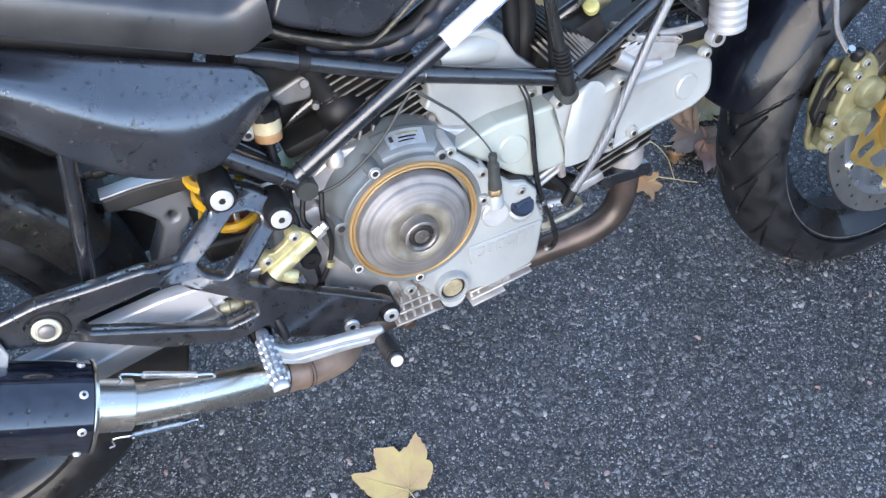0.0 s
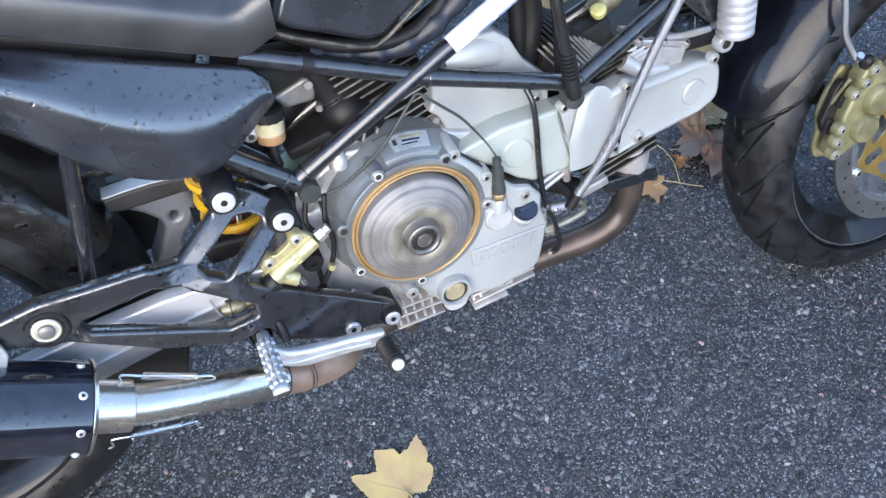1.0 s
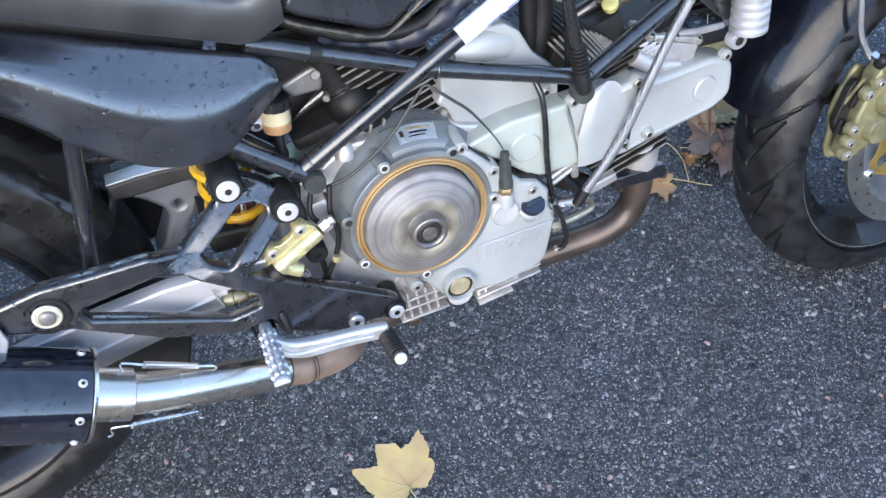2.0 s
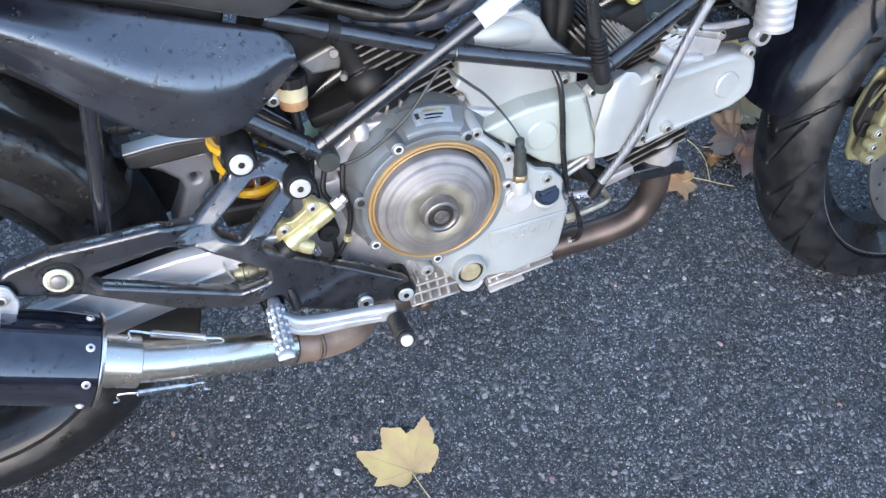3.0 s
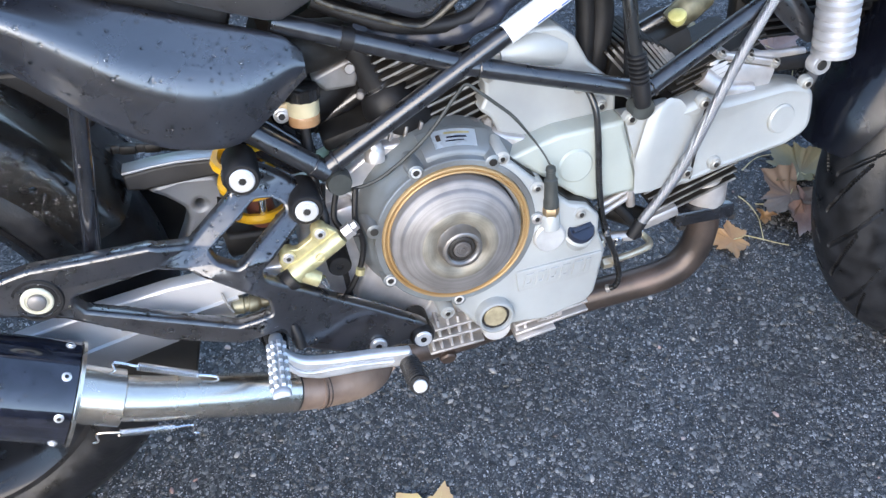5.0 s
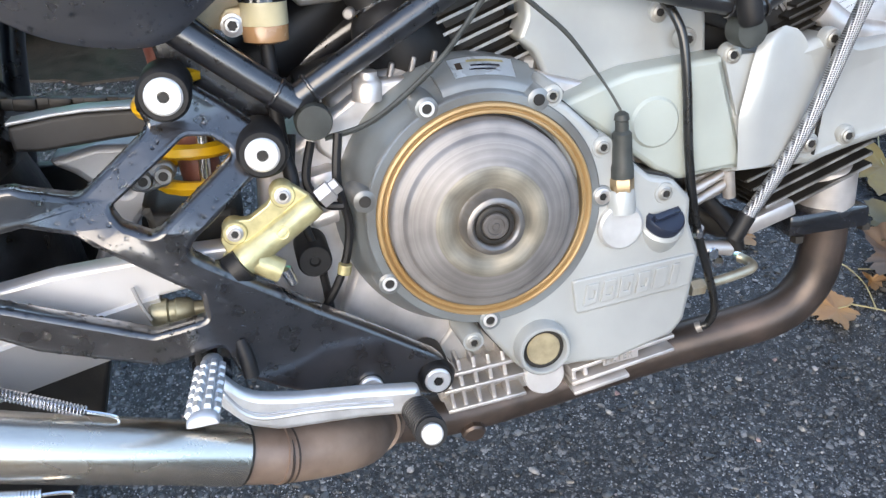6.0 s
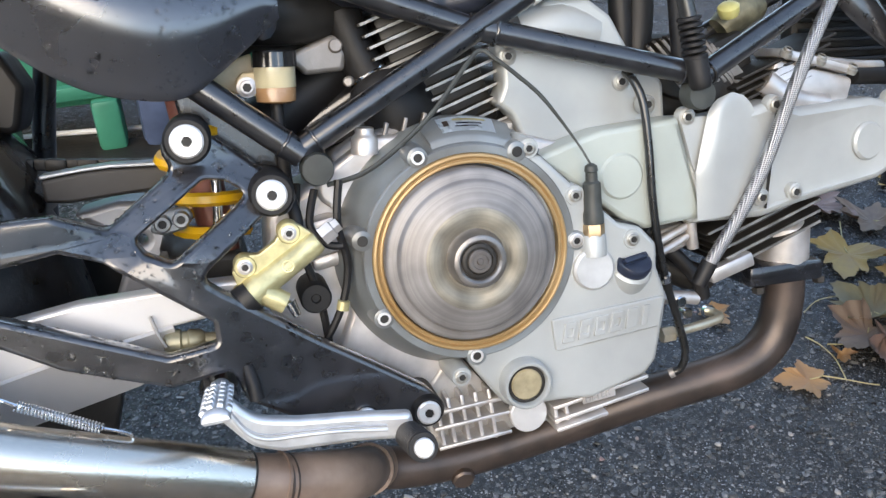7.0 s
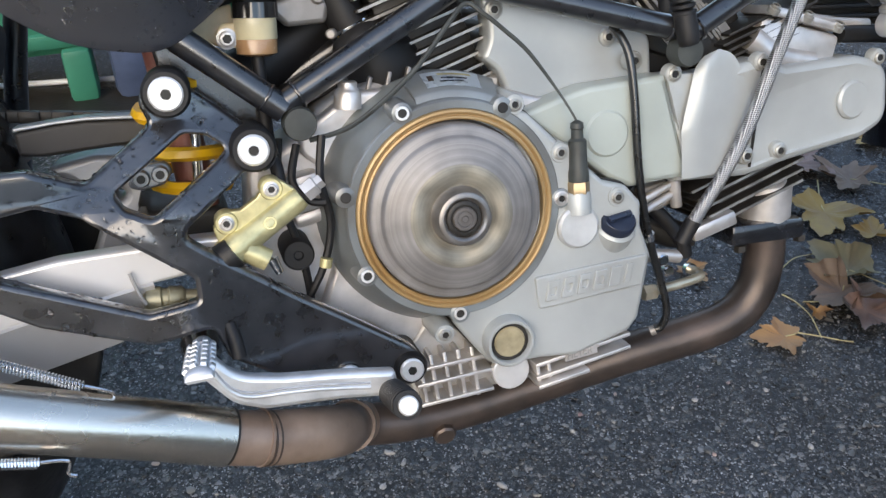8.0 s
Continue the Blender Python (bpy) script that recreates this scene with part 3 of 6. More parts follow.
# white tape round the diagonal tube
d = (A1 - A0).normalized()
t0 = A0 + d * 0.218
part("tape_sleeve", tube(bmesh.new(), [t0, t0 + d * 0.19], 0.0112, 18, 1), TAPE, frame_ob, "white tape wrapped round the tube")
up_ = Vector((0, -1, 0)).cross(d).normalized()
for k, (q0, q1) in enumerate(((0.030, 0.052), (0.058, 0.086), (0.092, 0.118))):
    bm = bmesh.new()
    o = t0 + d * (q0 + q1) / 2 + Vector((0, -0.0098, 0)) - up_ * 0.0052
    box(bm, (0, 0, 0), (q1 - q0, 0.0006, 0.0016), (0, 0, 0), 0.0)
    bmesh.ops.transform(bm, matrix=Matrix.Translation(o) @ Matrix((d, Vector((0, -0.88, -0.47)).normalized(), up_)).transposed().to_4x4(), verts=bm.verts)
    part("print_bar", bm, mat("blue_print", (0.03, 0.10, 0.35), 0.5, 0.0, 0.1, 60, 0.0, 300), frame_ob, smooth=False)


def weld(at, axis, r):
    """A beaded ring of weld round the end of a tube."""
    ax = Vector(axis).normalized()
    s_ = ax.orthogonal().normalized()
    u_ = ax.cross(s_)
    pts = []
    for k in range(37):
        a = 2 * math.pi * k / 36
        pts.append(Vector(at) + (s_ * math.cos(a) + u_ * math.sin(a)) * r + ax * 0.0003 * math.sin(9 * a))
    part("weld_bead", tube(bmesh.new(), pts, [0.0012 + 0.00035 * (k % 2) for k in range(37)], 8, 1), FRAME, frame_ob)


for q, ax in (((0.026, -0.0665, 0.5634), (0.92, -0.02, -0.39)), ((0.047, -0.0715, 0.5573), (0.95, -0.08, -0.30)), ((0.199, -0.085, 0.510), (0.95, -0.08, -0.30)), ((0.222, -0.085, 0.507), (0.91, 0.12, 0.40)), ((-0.105, -0.0805, 0.4935), (0.89, 0.05, 0.44)), ((-0.128, -0.0815, 0.4945), (-0.75, 0.03, 0.66))):
    weld(q, ax, 0.0102)
e = Vector((-0.30, -0.058, 0.702))
d2 = (Vector((0.034, -0.066, 0.560)) - e).normalized()
part("tie_band", tube(bmesh.new(), [e + d2 * 0.238, e + d2 * 0.25], 0.0112, 18, 1), RUBBER, frame_ob)

# ---- engine ----
engine = BIKE
CX, CZ = 0.003, 0.391
# crankcase behind the covers
plate("crankcase", [(-0.112, 0.305), (-0.094, 0.345), (-0.090, 0.43), (-0.108, 0.445), (-0.104, 0.462), (-0.06, 0.488), (0.05, 0.48), (0.16, 0.44), (0.17, 0.30), (0.15, 0.255), (0.02, 0.24), (-0.04, 0.255), (-0.08, 0.292)], [], -0.058, 0.13, CAST, engine, "bare cast aluminium crankcase", bevel=0.004, r=0.012)
# clutch housing drum, flange and bosses
bm = lathe(bmesh.new(), (CX, 0, CZ), (0, -1, 0), [(0.03, 0.104), (0.058, 0.103), (0.064, 0.100), (0.088, 0.089), (0.092, 0.0865), (0.0975, 0.0865), (0.0985, 0.0855), (0.0985, 0.080), (0.094, 0.079), (0.094, 0.02)], 96)
housing = part("clutch_housing", bm, GREY2, engine, "blue-grey painted clutch housing")
for bx, bz in ((-0.032, 0.472), (0.047, 0.466), (-0.082, 0.415), (-0.073, 0.351), (-0.002, 0.306), (0.091, 0.387)):
    part("screw_boss", lathe(bmesh.new(), (bx, 0, bz), (0, -1, 0), [(0.05, 0.0115), (0.094, 0.0085), (0.0985, 0.008), (0.099, 0.0072)], 24), GREY2, housing)
for bx, bz in ((-0.032, 0.472), (-0.073, 0.351), (-0.002, 0.306)):
    part("dowel_sleeve", lathe(bmesh.new(), (bx, -0.0985, bz), (0, -1, 0), [(-0.002, 0.0054), (0.0014, 0.0054), (0.0018, 0.0050), (0.0018, 0.0036), (-0.002, 0.0034), (-0.002, 0.001)], 24), WHITE, housing)
    disc("screw_hole", (bx, -0.0985, bz), 0.0034, 0.0008, DARK, housing, bevel=0.0002)
for bx, bz in ((0.047, 0.466), (-0.082, 0.415)):
    disc("screw_hole", (bx, -0.0985, bz), 0.0042, 0.0012, DARK, housing, bevel=0.0003)
screw((0.091, -0.0985, 0.387), 0.0046, housing, CAST, h=0.002)
# label pad on the drum
bm = bmesh.new()
prev = None
for k in range(19):
    a = radians(62 + 42 * k / 18)
    u = Vector((math.cos(a), 0, math.sin(a)))
    o = Vector((CX, 0, CZ))
    ring = [bm.verts.new(o + Vector((0, -h, 0)) + u * r) for h, r in ((0.050, 0.100), (0.060, 0.1055), (0.063, 0.1055), (0.089, 0.0935), (0.0905, 0.0915), (0.0905, 0.086))]
    if prev:
        for i in range(5):
            bm.faces.new((prev[i], prev[i + 1], ring[i + 1], ring[i]))
    else:
        bm.faces.new(ring)
    prev = ring
bm.faces.new(prev[::-1])
bmesh.ops.recalc_face_normals(bm, faces=bm.faces)
part("label_pad", bm, GREY2, housing)
# label on the drum
bm = bmesh.new()
prev = None
for k in range(13):
    a = radians(70 + 26 * k / 12)
    u = Vector((math.cos(a), 0, math.sin(a)))
    p, q = Vector((CX, -0.0655, CZ)) + u * 0.1050, Vector((CX, -0.0855, CZ)) + u * 0.0957
    cur = (bm.verts.new(p), bm.verts.new(q))
    if prev:
        bm.faces.new((prev[0], cur[0], cur[1], prev[1]))
    prev = cur
bmesh.ops.solidify(bm, geom=bm.faces[:], thickness=0.0006)
bmesh.ops.recalc_face_normals(bm, faces=bm.faces)
part("type_label", bm, mat("silver_label", (0.62, 0.70, 0.76), 0.3, 0.1, 0.06, 60, 0.02, 300), housing, "silver label with unreadable print")
for k, (a0, a1, f0, f1, m_) in enumerate(((91.5, 94, 0.3, 0.65, RUST), (74, 89, 0.2, 0.32, GOLD), (76, 88, 0.46, 0.56, BLUECAP), (78, 89, 0.68, 0.75, BLUECAP))):
    bm = bmesh.new()
    prev = None
    for q in range(7):
        a = radians(a0 + (a1 - a0) * q / 6)
        u = Vector((math.cos(a), 0, math.sin(a)))
        p, e = Vector((CX, -0.0655, CZ)) + u * 0.1057, Vector((CX, -0.0855, CZ)) + u * 0.0964
        cur = (bm.verts.new(p.lerp(e, f0)), bm.verts.new(p.lerp(e, f1)))
        if prev:
            bm.faces.new((prev[0], cur[0], cur[1], prev[1]))
        prev = cur
    part("print_bar", bm, m_, housing)
# orange ring, two beads
bm = bmesh.new()
lathe(bm, (CX, 0, CZ), (0, -1, 0), [(0.092, 0.0795), (0.0995, 0.0795), (0.1010, 0.0787), (0.1014, 0.0772), (0.1006, 0.0759), (0.0988, 0.0753), (0.0988, 0.0746), (0.1004, 0.0740), (0.1008, 0.0728), (0.1000, 0.0717), (0.092, 0.0712)], 128)
bmesh.ops.delete(bm, geom=[f for f in bm.faces if len(f.verts) > 4], context="FACES_ONLY")
part("sealing_ring", bm, ORANGE, housing, "orange-gold ring round the clutch opening")
HUB = mat("worn_hub_steel", (0.25, 0.235, 0.225), 0.40, 0.8, 0.15, 60, 0.05, 300)
clutch = new("clutch")
clutch.parent = engine
clutch["label"] = "bare steel clutch pressure plate"
CLC = (0.0, 0, 0.3925)


def waved(bm, profile, seg=120, lobes=6, turn=0.0):
    """Turns (height, radius, wave) about the clutch's axis; the wave swells and dips the height round the turn."""
    rings = []
    for h, r, w in profile:
        ring = []
        for j in range(seg):
            a = 2 * math.pi * j / seg
            hh = h + w * math.cos(lobes * a + turn)
            ring.append(bm.verts.new((CLC[0] + r * math.cos(a), -hh, CLC[2] + r * math.sin(a))))
        rings.append(ring)
    for a, b in zip(rings, rings[1:]):
        for j in range(seg):
            bm.faces.new((a[j], a[(j + 1) % seg], b[(j + 1) % seg], b[j]))
    bmesh.ops.recalc_face_normals(bm, faces=bm.faces)
    return bm


part("pressure_plate", waved(bmesh.new(), [(0.080, 0.0685, 0), (0.1085, 0.0685, 0), (0.1108, 0.0676, 0), (0.1118, 0.0655, 0), (0.1122, 0.0610, 0), (0.1132, 0.0600, 0), (0.1170, 0.0588, 0), (0.1180, 0.0574, 0), (0.1190, 0.0535, 0), (0.1212, 0.0480, 0.0001), (0.1228, 0.0425, 0.0003), (0.1236, 0.0400, 0.0004)]), CLUTCH, clutch, angle=60)
part("spring_plate", waved(bmesh.new(), [(0.1237, 0.0402, 0.0004), (0.1245, 0.0385, 0.0006), (0.1244, 0.0345, 0.0008), (0.1232, 0.0300, 0.0011), (0.1212, 0.0268, 0.0007), (0.1195, 0.0250, 0.0002), (0.1186, 0.0215, 0)], turn=0.6), CLUTCHB, clutch, angle=60)
part("clutch_hub", lathe(bmesh.new(), CLC, (0, -1, 0), [(0.112, 0.0232), (0.1196, 0.0232), (0.1206, 0.0222), (0.1290, 0.0212), (0.1318, 0.0204), (0.1326, 0.0192), (0.1326, 0.0168), (0.1316, 0.0158), (0.1310, 0.0150), (0.1270, 0.0140), (0.127, 0.001)], 72), HUB, clutch, "bright steel clutch hub")
part("hub_nut", lathe(bmesh.new(), CLC, (0, -1, 0), [(0.122, 0.0138), (0.1292, 0.0138), (0.1300, 0.0128), (0.1300, 0.0105), (0.129, 0.0100), (0.129, 0.0)], 32), DARK, clutch)
part("hub_bolt", lathe(bmesh.new(), CLC, (0, -1, 0), [(0.126, 0.0092), (0.1312, 0.0092), (0.1320, 0.0084), (0.1320, 0.0062), (0.1312, 0.0056), (0.1312, 0.0028), (0.1320, 0.0022), (0.1320, 0.0)], 32), mat("dull_hub_bolt", (0.12, 0.11, 0.105), 0.5, 0.5, 0.2, 60, 0.05, 300), clutch)
part("friction_pack", lathe(bmesh.new(), CLC, (0, -1, 0), [(0.060, 0.0709), (0.0935, 0.0709), (0.0945, 0.0700), (0.0945, 0.0660)], 96), DARK, clutch, "dark plate stack behind the pressure plate")

# right-hand cover
cover = plate("engine_cover", [(0.05, 0.467, 0.004), (0.068, 0.459), (0.094, 0.431), (0.130, 0.395), (0.150, 0.388), (0.163, 0.372), (0.162, 0.352), (0.170, 0.325), (0.166, 0.306), (0.157, 0.270), (0.147, 0.259), (0.113, 0.251), (0.097, 0.247), (0.066, 0.251), (0.046, 0.2515, 0.02), (0.022, 0.2535, 0.02), (0.010, 0.270), (-0.006, 0.295), (-0.012, 0.31), (0.05, 0.335), (0.078, 0.391), (0.055, 0.44)], [], -0.0965, 0.045, GREY, engine, "pale grey painted engine cover", bevel=0.004, r=0.008)
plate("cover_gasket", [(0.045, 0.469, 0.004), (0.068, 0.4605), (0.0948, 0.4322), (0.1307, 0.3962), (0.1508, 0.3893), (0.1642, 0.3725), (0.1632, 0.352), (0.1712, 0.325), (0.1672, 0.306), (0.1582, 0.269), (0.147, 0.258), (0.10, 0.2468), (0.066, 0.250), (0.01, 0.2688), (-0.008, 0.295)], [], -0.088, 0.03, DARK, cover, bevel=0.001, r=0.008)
plate("name_banner", [(0.064, 0.324), (0.166, 0.327), (0.160, 0.301), (0.066, 0.296)], [], -0.0995, 0.006, GREY, cover, bevel=0.0012, r=0.003)
# six slanted raised blocks stand in for the maker's name
for k in range(6):
    x0 = 0.071 + 0.0142 * k
    z0, z1 = 0.3022 + 0.0006 * k, 0.3190 + 0.0006 * k
    w = 0.0105 if k < 5 else 0.006
    plate("raised_block", [(x0, z0), (x0 + w, z0 + 0.0005), (x0 + w + 0.004, z1 + 0.0005), (x0 + 0.004, z1)], [[(x0 + 0.0042, z0 + 0.005), (x0 + w - 0.0018, z0 + 0.005), (x0 + w + 0.0002, z1 - 0.005), (x0 + 0.0062, z1 - 0.005)]] if k in (0, 1, 2, 3) else [], -0.1012, 0.004, GREY, cover, bevel=0.0006, r=0.0012)
PALEPLUG = mat("bare_pale_plug", (0.56, 0.57, 0.57), 0.42, 0.5, 0.1, 60, 0.08, 300)
disc("cover_plug", (0.104, -0.095, 0.361), 0.0178, 0.007, PALEPLUG, cover, "flat round grey plug", seg=40, bevel=0.002)
cap_ax = Vector((0.10, -0.62, 0.72))
bm = lathe(bmesh.new(), (0.140, -0.089, 0.352), cap_ax, [(-0.02, 0.019), (0.004, 0.0185), (0.006, 0.0165)], 32)
part("filler_neck", bm, GREY, cover)
bm = lathe(bmesh.new(), (0.140, -0.089, 0.352), cap_ax, [(0.004, 0.0155), (0.0125, 0.0155), (0.0145, 0.014), (0.0140, 0.012), (0.0130, 0.001)], 32)
fc = part("filler_cap", bm, BLUECAP, cover, "dark blue-black plastic oil filler cap")
bm = bmesh.new()
box(bm, (0, 0, 0), (0.023, 0.005, 0.005), (0, 0, 0), 0.001)
bmesh.ops.transform(bm, matrix=Matrix.Translation(Vector((0.140, -0.089, 0.352)) + cap_ax.normalized() * 0.0155) @ cap_ax.to_track_quat("Z", "X").to_matrix().to_4x4() @ pose(0, 0, 0, 0, 0, 95), verts=bm.verts)
part("grip_bar", bm, BLUECAP, fc)
# sight glass
bm = lathe(bmesh.new(), (0.036, 0, 0.2755), (0, -1, 0), [(0.06, 0.0225), (0.103, 0.0212), (0.1080, 0.0205), (0.1092, 0.0195), (0.1092, 0.0175), (0.1082, 0.0168), (0.1025, 0.0164), (0.1025, 0.001)], 48)
sg = part("sight_glass_bezel", bm, GREY, cover, "pale grey ring round the oil sight glass")
part("sight_glass_seat", lathe(bmesh.new(), (0.036, -0.1023, 0.2755), (0, -1, 0), [(0, 0.0163), (0.002, 0.0162), (0.002, 0.013)], 40), DARK, sg)
disc("sight_glass", (0.036, -0.1038, 0.2755), 0.0133, 0.0022, GLASS, sg, "amber glass window", seg=40)
for p in ((0.057, 0.467), (0.093, 0.424), (0.141, 0.380), (-0.016, 0.290)):
    part("screw_boss", lathe(bmesh.new(), (p[0], 0, p[1]), (0, -1, 0), [(0.06, 0.010), (0.096, 0.0085), (0.0975, 0.0078)], 24), GREY, cover)
    screw((p[0], -0.0972, p[1]), 0.0045, cover, ZINC, h=0.003)
# oil pressure switch and its wire
sw = new("pressure_switch")
sw.parent = engine
part("switch_boss", lathe(bmesh.new(), (0.106, -0.096, 0.372), (0.02, 0, 1), [(0, 0.011), (0.016, 0.0105), (0.018, 0.0095)], 24), GREY, sw)
part("switch_nut", lathe(bmesh.new(), (0.1065, -0.097, 0.389), (0.02, 0, 1), [(0, 0.0095), (0.009, 0.0095), (0.0105, 0.0085)], 6), BRASS, sw, "brass hexagon")
part("rubber_boot", lathe(bmesh.new(), (0.107, -0.098, 0.399), (0.02, 0, 1), [(0, 0.0085), (0.008, 0.0085), (0.011, 0.0075), (0.033, 0.0072), (0.035, 0.005), (0.042, 0.0048), (0.043, 0.0056), (0.047, 0.005), (0.049, 0.002)], 24), GREYRUB, sw, "dark grey rubber boot")
part("switch_wire", tube(bmesh.new(), [(0.108, -0.098, 0.447), (0.099, -0.092, 0.467), (0.076, -0.088, 0.503), (0.057, -0.086, 0.523), (0.042, -0.083, 0.537), (0.031, -0.078, 0.545), (0.018, -0.08, 0.535), (-0.018, -0.085, 0.499), (-0.066, -0.085, 0.467), (-0.101, -0.082, 0.459)], [0.0010, 0.0010, 0.0017, 0.0018, 0.0018, 0.0018, 0.0019, 0.0020, 0.0020, 0.0020], 8, 6), GREYRUB, sw, "thin dark grey wire")
# sump fins
sump = new("oil_sump")
sump.parent = engine
# wall colour is darker than the fins, for shade in the pockets
CASTD = mat("darker_sump_casting", (0.40, 0.39, 0.38), 0.5, 0.6, 0.2, 40, 0.2, 300)
plate("sump_wall", [(-0.045, 0.262), (-0.02, 0.292), (0.02, 0.27), (0.17, 0.262), (0.16, 0.236), (0.11, 0.215), (-0.04, 0.218)], [], -0.060, 0.08, CASTD, sump, bevel=0.003)
for k, (za, zb) in enumerate(((0.254, 0.257), (0.240, 0.243), (0.2215, 0.2255))):
    for x0, x1 in ((-0.042 + 0.002 * k, 0.027),):
        bm = bmesh.new()
        box(bm, ((x0 + x1) / 2, -0.069, (za + zb) / 2), (x1 - x0, 0.024, 0.0034), (0, -2, 0), 0.001)
        part("fin", bm, CAST, sump)
for x in (-0.034, -0.024, -0.012, 0.0, 0.012):
    bm = bmesh.new()
    box(bm, (x, -0.068, 0.243), (0.0035, 0.02, 0.046), (0, -4, 0), 0.001)
    part("fin", bm, CAST, sump)
disc("drain_magnet", (0.0425, -0.076, 0.2385), 0.0165, 0.008, WHITE, sump, "white drain plug washer")
plate("filter_tag", [(0.089, 0.2505), (0.1195, 0.2525), (0.1195, 0.2425), (0.089, 0.2405)], [], -0.092, 0.02, CAST, sump, r=0.001, bevel=0.0008)
tc = bpy.data.curves.new("filter_lettering", "FONT")
tc.body, tc.size, tc.extrude = "FILTER", 0.0092, 0.0006
tob = bpy.data.objects.new("filter_lettering", tc)
tme = bpy.data.meshes.new_from_object(tob)
bpy.data.objects.remove(tob)
for v in tme.vertices:
    v.co = Vector((0.0905 + v.co[0] * 0.88, -0.0925 - v.co[2], 0.2425 + v.co[1] + v.co[0] * 0.08))
part_mesh("filter_lettering", tme, CASTD, sump, "raised word on the casting", smooth=False)
for k, z in enumerate((0.2475, 0.2355, 0.2265)):
    ln = (0.09, 0.09, 0.048)[k]
    bm = bmesh.new()
    box(bm, (0.062 + ln / 2, -0.078, z), (ln, 0.026 if k < 2 else 0.036, 0.0036), (0, -7.5, 0), 0.001)
    part("fin", bm, CAST, sump)
for x in (0.066, 0.076):
    bm = bmesh.new()
    box(bm, (x, -0.076, 0.236 + 0.13 * (x - 0.1)), (0.0036, 0.022, 0.024), (0, -4, 0), 0.001)
    part("fin", bm, CAST, sump)

# belt covers
belts = BIKE
plate("upper_belt_cover", [(0.050, 0.545), (0.057, 0.533), (0.057, 0.514), (0.050, 0.500, 0.004), (0.062, 0.489), (0.070, 0.467), (0.082, 0.452), (0.20, 0.45), (0.20, 0.50), (0.17, 0.53), (0.155, 0.56), (0.137, 0.575), (0.10, 0.578)], [], -0.050, 0.03, GREY, belts, "pale grey timing belt cover", bevel=0.004, r=0.012)
cc_ = plate("centre_belt_cover", [(0.066, 0.455, 0.003), (0.10, 0.464), (0.127, 0.470), (0.1968, 0.4715, 0.001), (0.2176, 0.383, 0.001), (0.162, 0.381), (0.142, 0.392), (0.094, 0.434)], [], -0.0795, 0.04, GREY3, belts, "pale greenish-grey centre belt cover", bevel=0.0045, r=0.008)
disc("cover_boss", (0.142, -0.078, 0.430), 0.0195, 0.004, GREY3, cc_, seg=40, bevel=0.002)
plate("cover_wedge", [(0.1980, 0.4710), (0.2272, 0.4695), (0.2165, 0.424), (0.2093, 0.4235)], [], -0.0795, 0.03, GREY, belts, bevel=0.0006, r=0.001)
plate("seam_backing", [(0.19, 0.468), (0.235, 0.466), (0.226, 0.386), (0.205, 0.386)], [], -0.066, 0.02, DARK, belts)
hc = plate("front_belt_cover", [(0.206, 0.466, 0.002), (0.262, 0.470), (0.290, 0.474), (0.318, 0.464), (0.40, 0.463, 0.03), (0.438, 0.452, 0.03), (0.440, 0.398, 0.03), (0.408, 0.386, 0.03), (0.320, 0.379), (0.275, 0.373), (0.205, 0.378, 0.002), (0.205, 0.424, 0.002)], [], -0.0, 0.04, GREY, belts, "pale grey front belt cover", bevel=0.007, r=0.006, warp=lambda p: Vector((p[0], p[1] - 0.078 + 0.13 * max(0.0, p[0] - 0.28), p[2])))
disc("cover_boss", (0.394, -0.0615, 0.424), 0.0175, 0.0045, GREY, hc, seg=40, bevel=0.002, axis=(0.13, -1, 0))
# swelling over the tensioner: a tongue with a round top, crisp on one side and fading into the cover on the other
bm = bmesh.new()
rows = []
for i in range(29):
    v = i / 28
    z = 0.4865 - 0.104 * v
    crown = math.sqrt(max(0.0, 1 - (1 - min(1.0, v / 0.16)) ** 2))
    left = 0.2450 - 0.0195 * crown - 0.018 * min(1.0, v / 0.6)
    right = 0.2480 + 0.014 * crown + 0.042 * v
    row = []
    for k in range(25):
        u = k / 24
        x = left + (right - left) * u
        rise = math.sin(min(1.0, u / 0.22) * math.pi / 2) ** 0.9 * (0.5 + 0.5 * math.cos(math.pi * max(0.0, (u - 0.2) / 0.8)))
        row.append(bm.verts.new((x, -0.0608 - 0.13 * (0.394 - x) - (0.0068 * crown * (1 - 0.75 * max(0.0, v - 0.4))) * rise, z)))
    rows.append(row)
for a, b in zip(rows, rows[1:]):
    for k in range(24):
        bm.faces.new((a[k], b[k], b[k + 1], a[k + 1]))
bmesh.ops.recalc_face_normals(bm, faces=bm.faces)
if sum(f.normal.y for f in bm.faces) > 0:
    bmesh.ops.reverse_faces(bm, faces=bm.faces)
part("tensioner_bulge", bm, GREY, hc, angle=55)
for p in ((0.178, -0.062, 0.484), (0.205, -0.079, 0.471), (0.271, -0.083, 0.393), (0.310, -0.075, 0.391), (0.289, -0.078, 0.471), (0.425, -0.058, 0.458), (0.075, -0.052, 0.459), (0.062, -0.051, 0.537), (0.16, -0.052, 0.505)):
    part("screw_boss", lathe(bmesh.new(), p, (0, -1, 0), [(-0.008, 0.0085), (-0.001, 0.0080), (0.0, 0.0074)], 24), GREY, belts)
    screw(p, 0.0052, belts, ZINC, h=0.003)

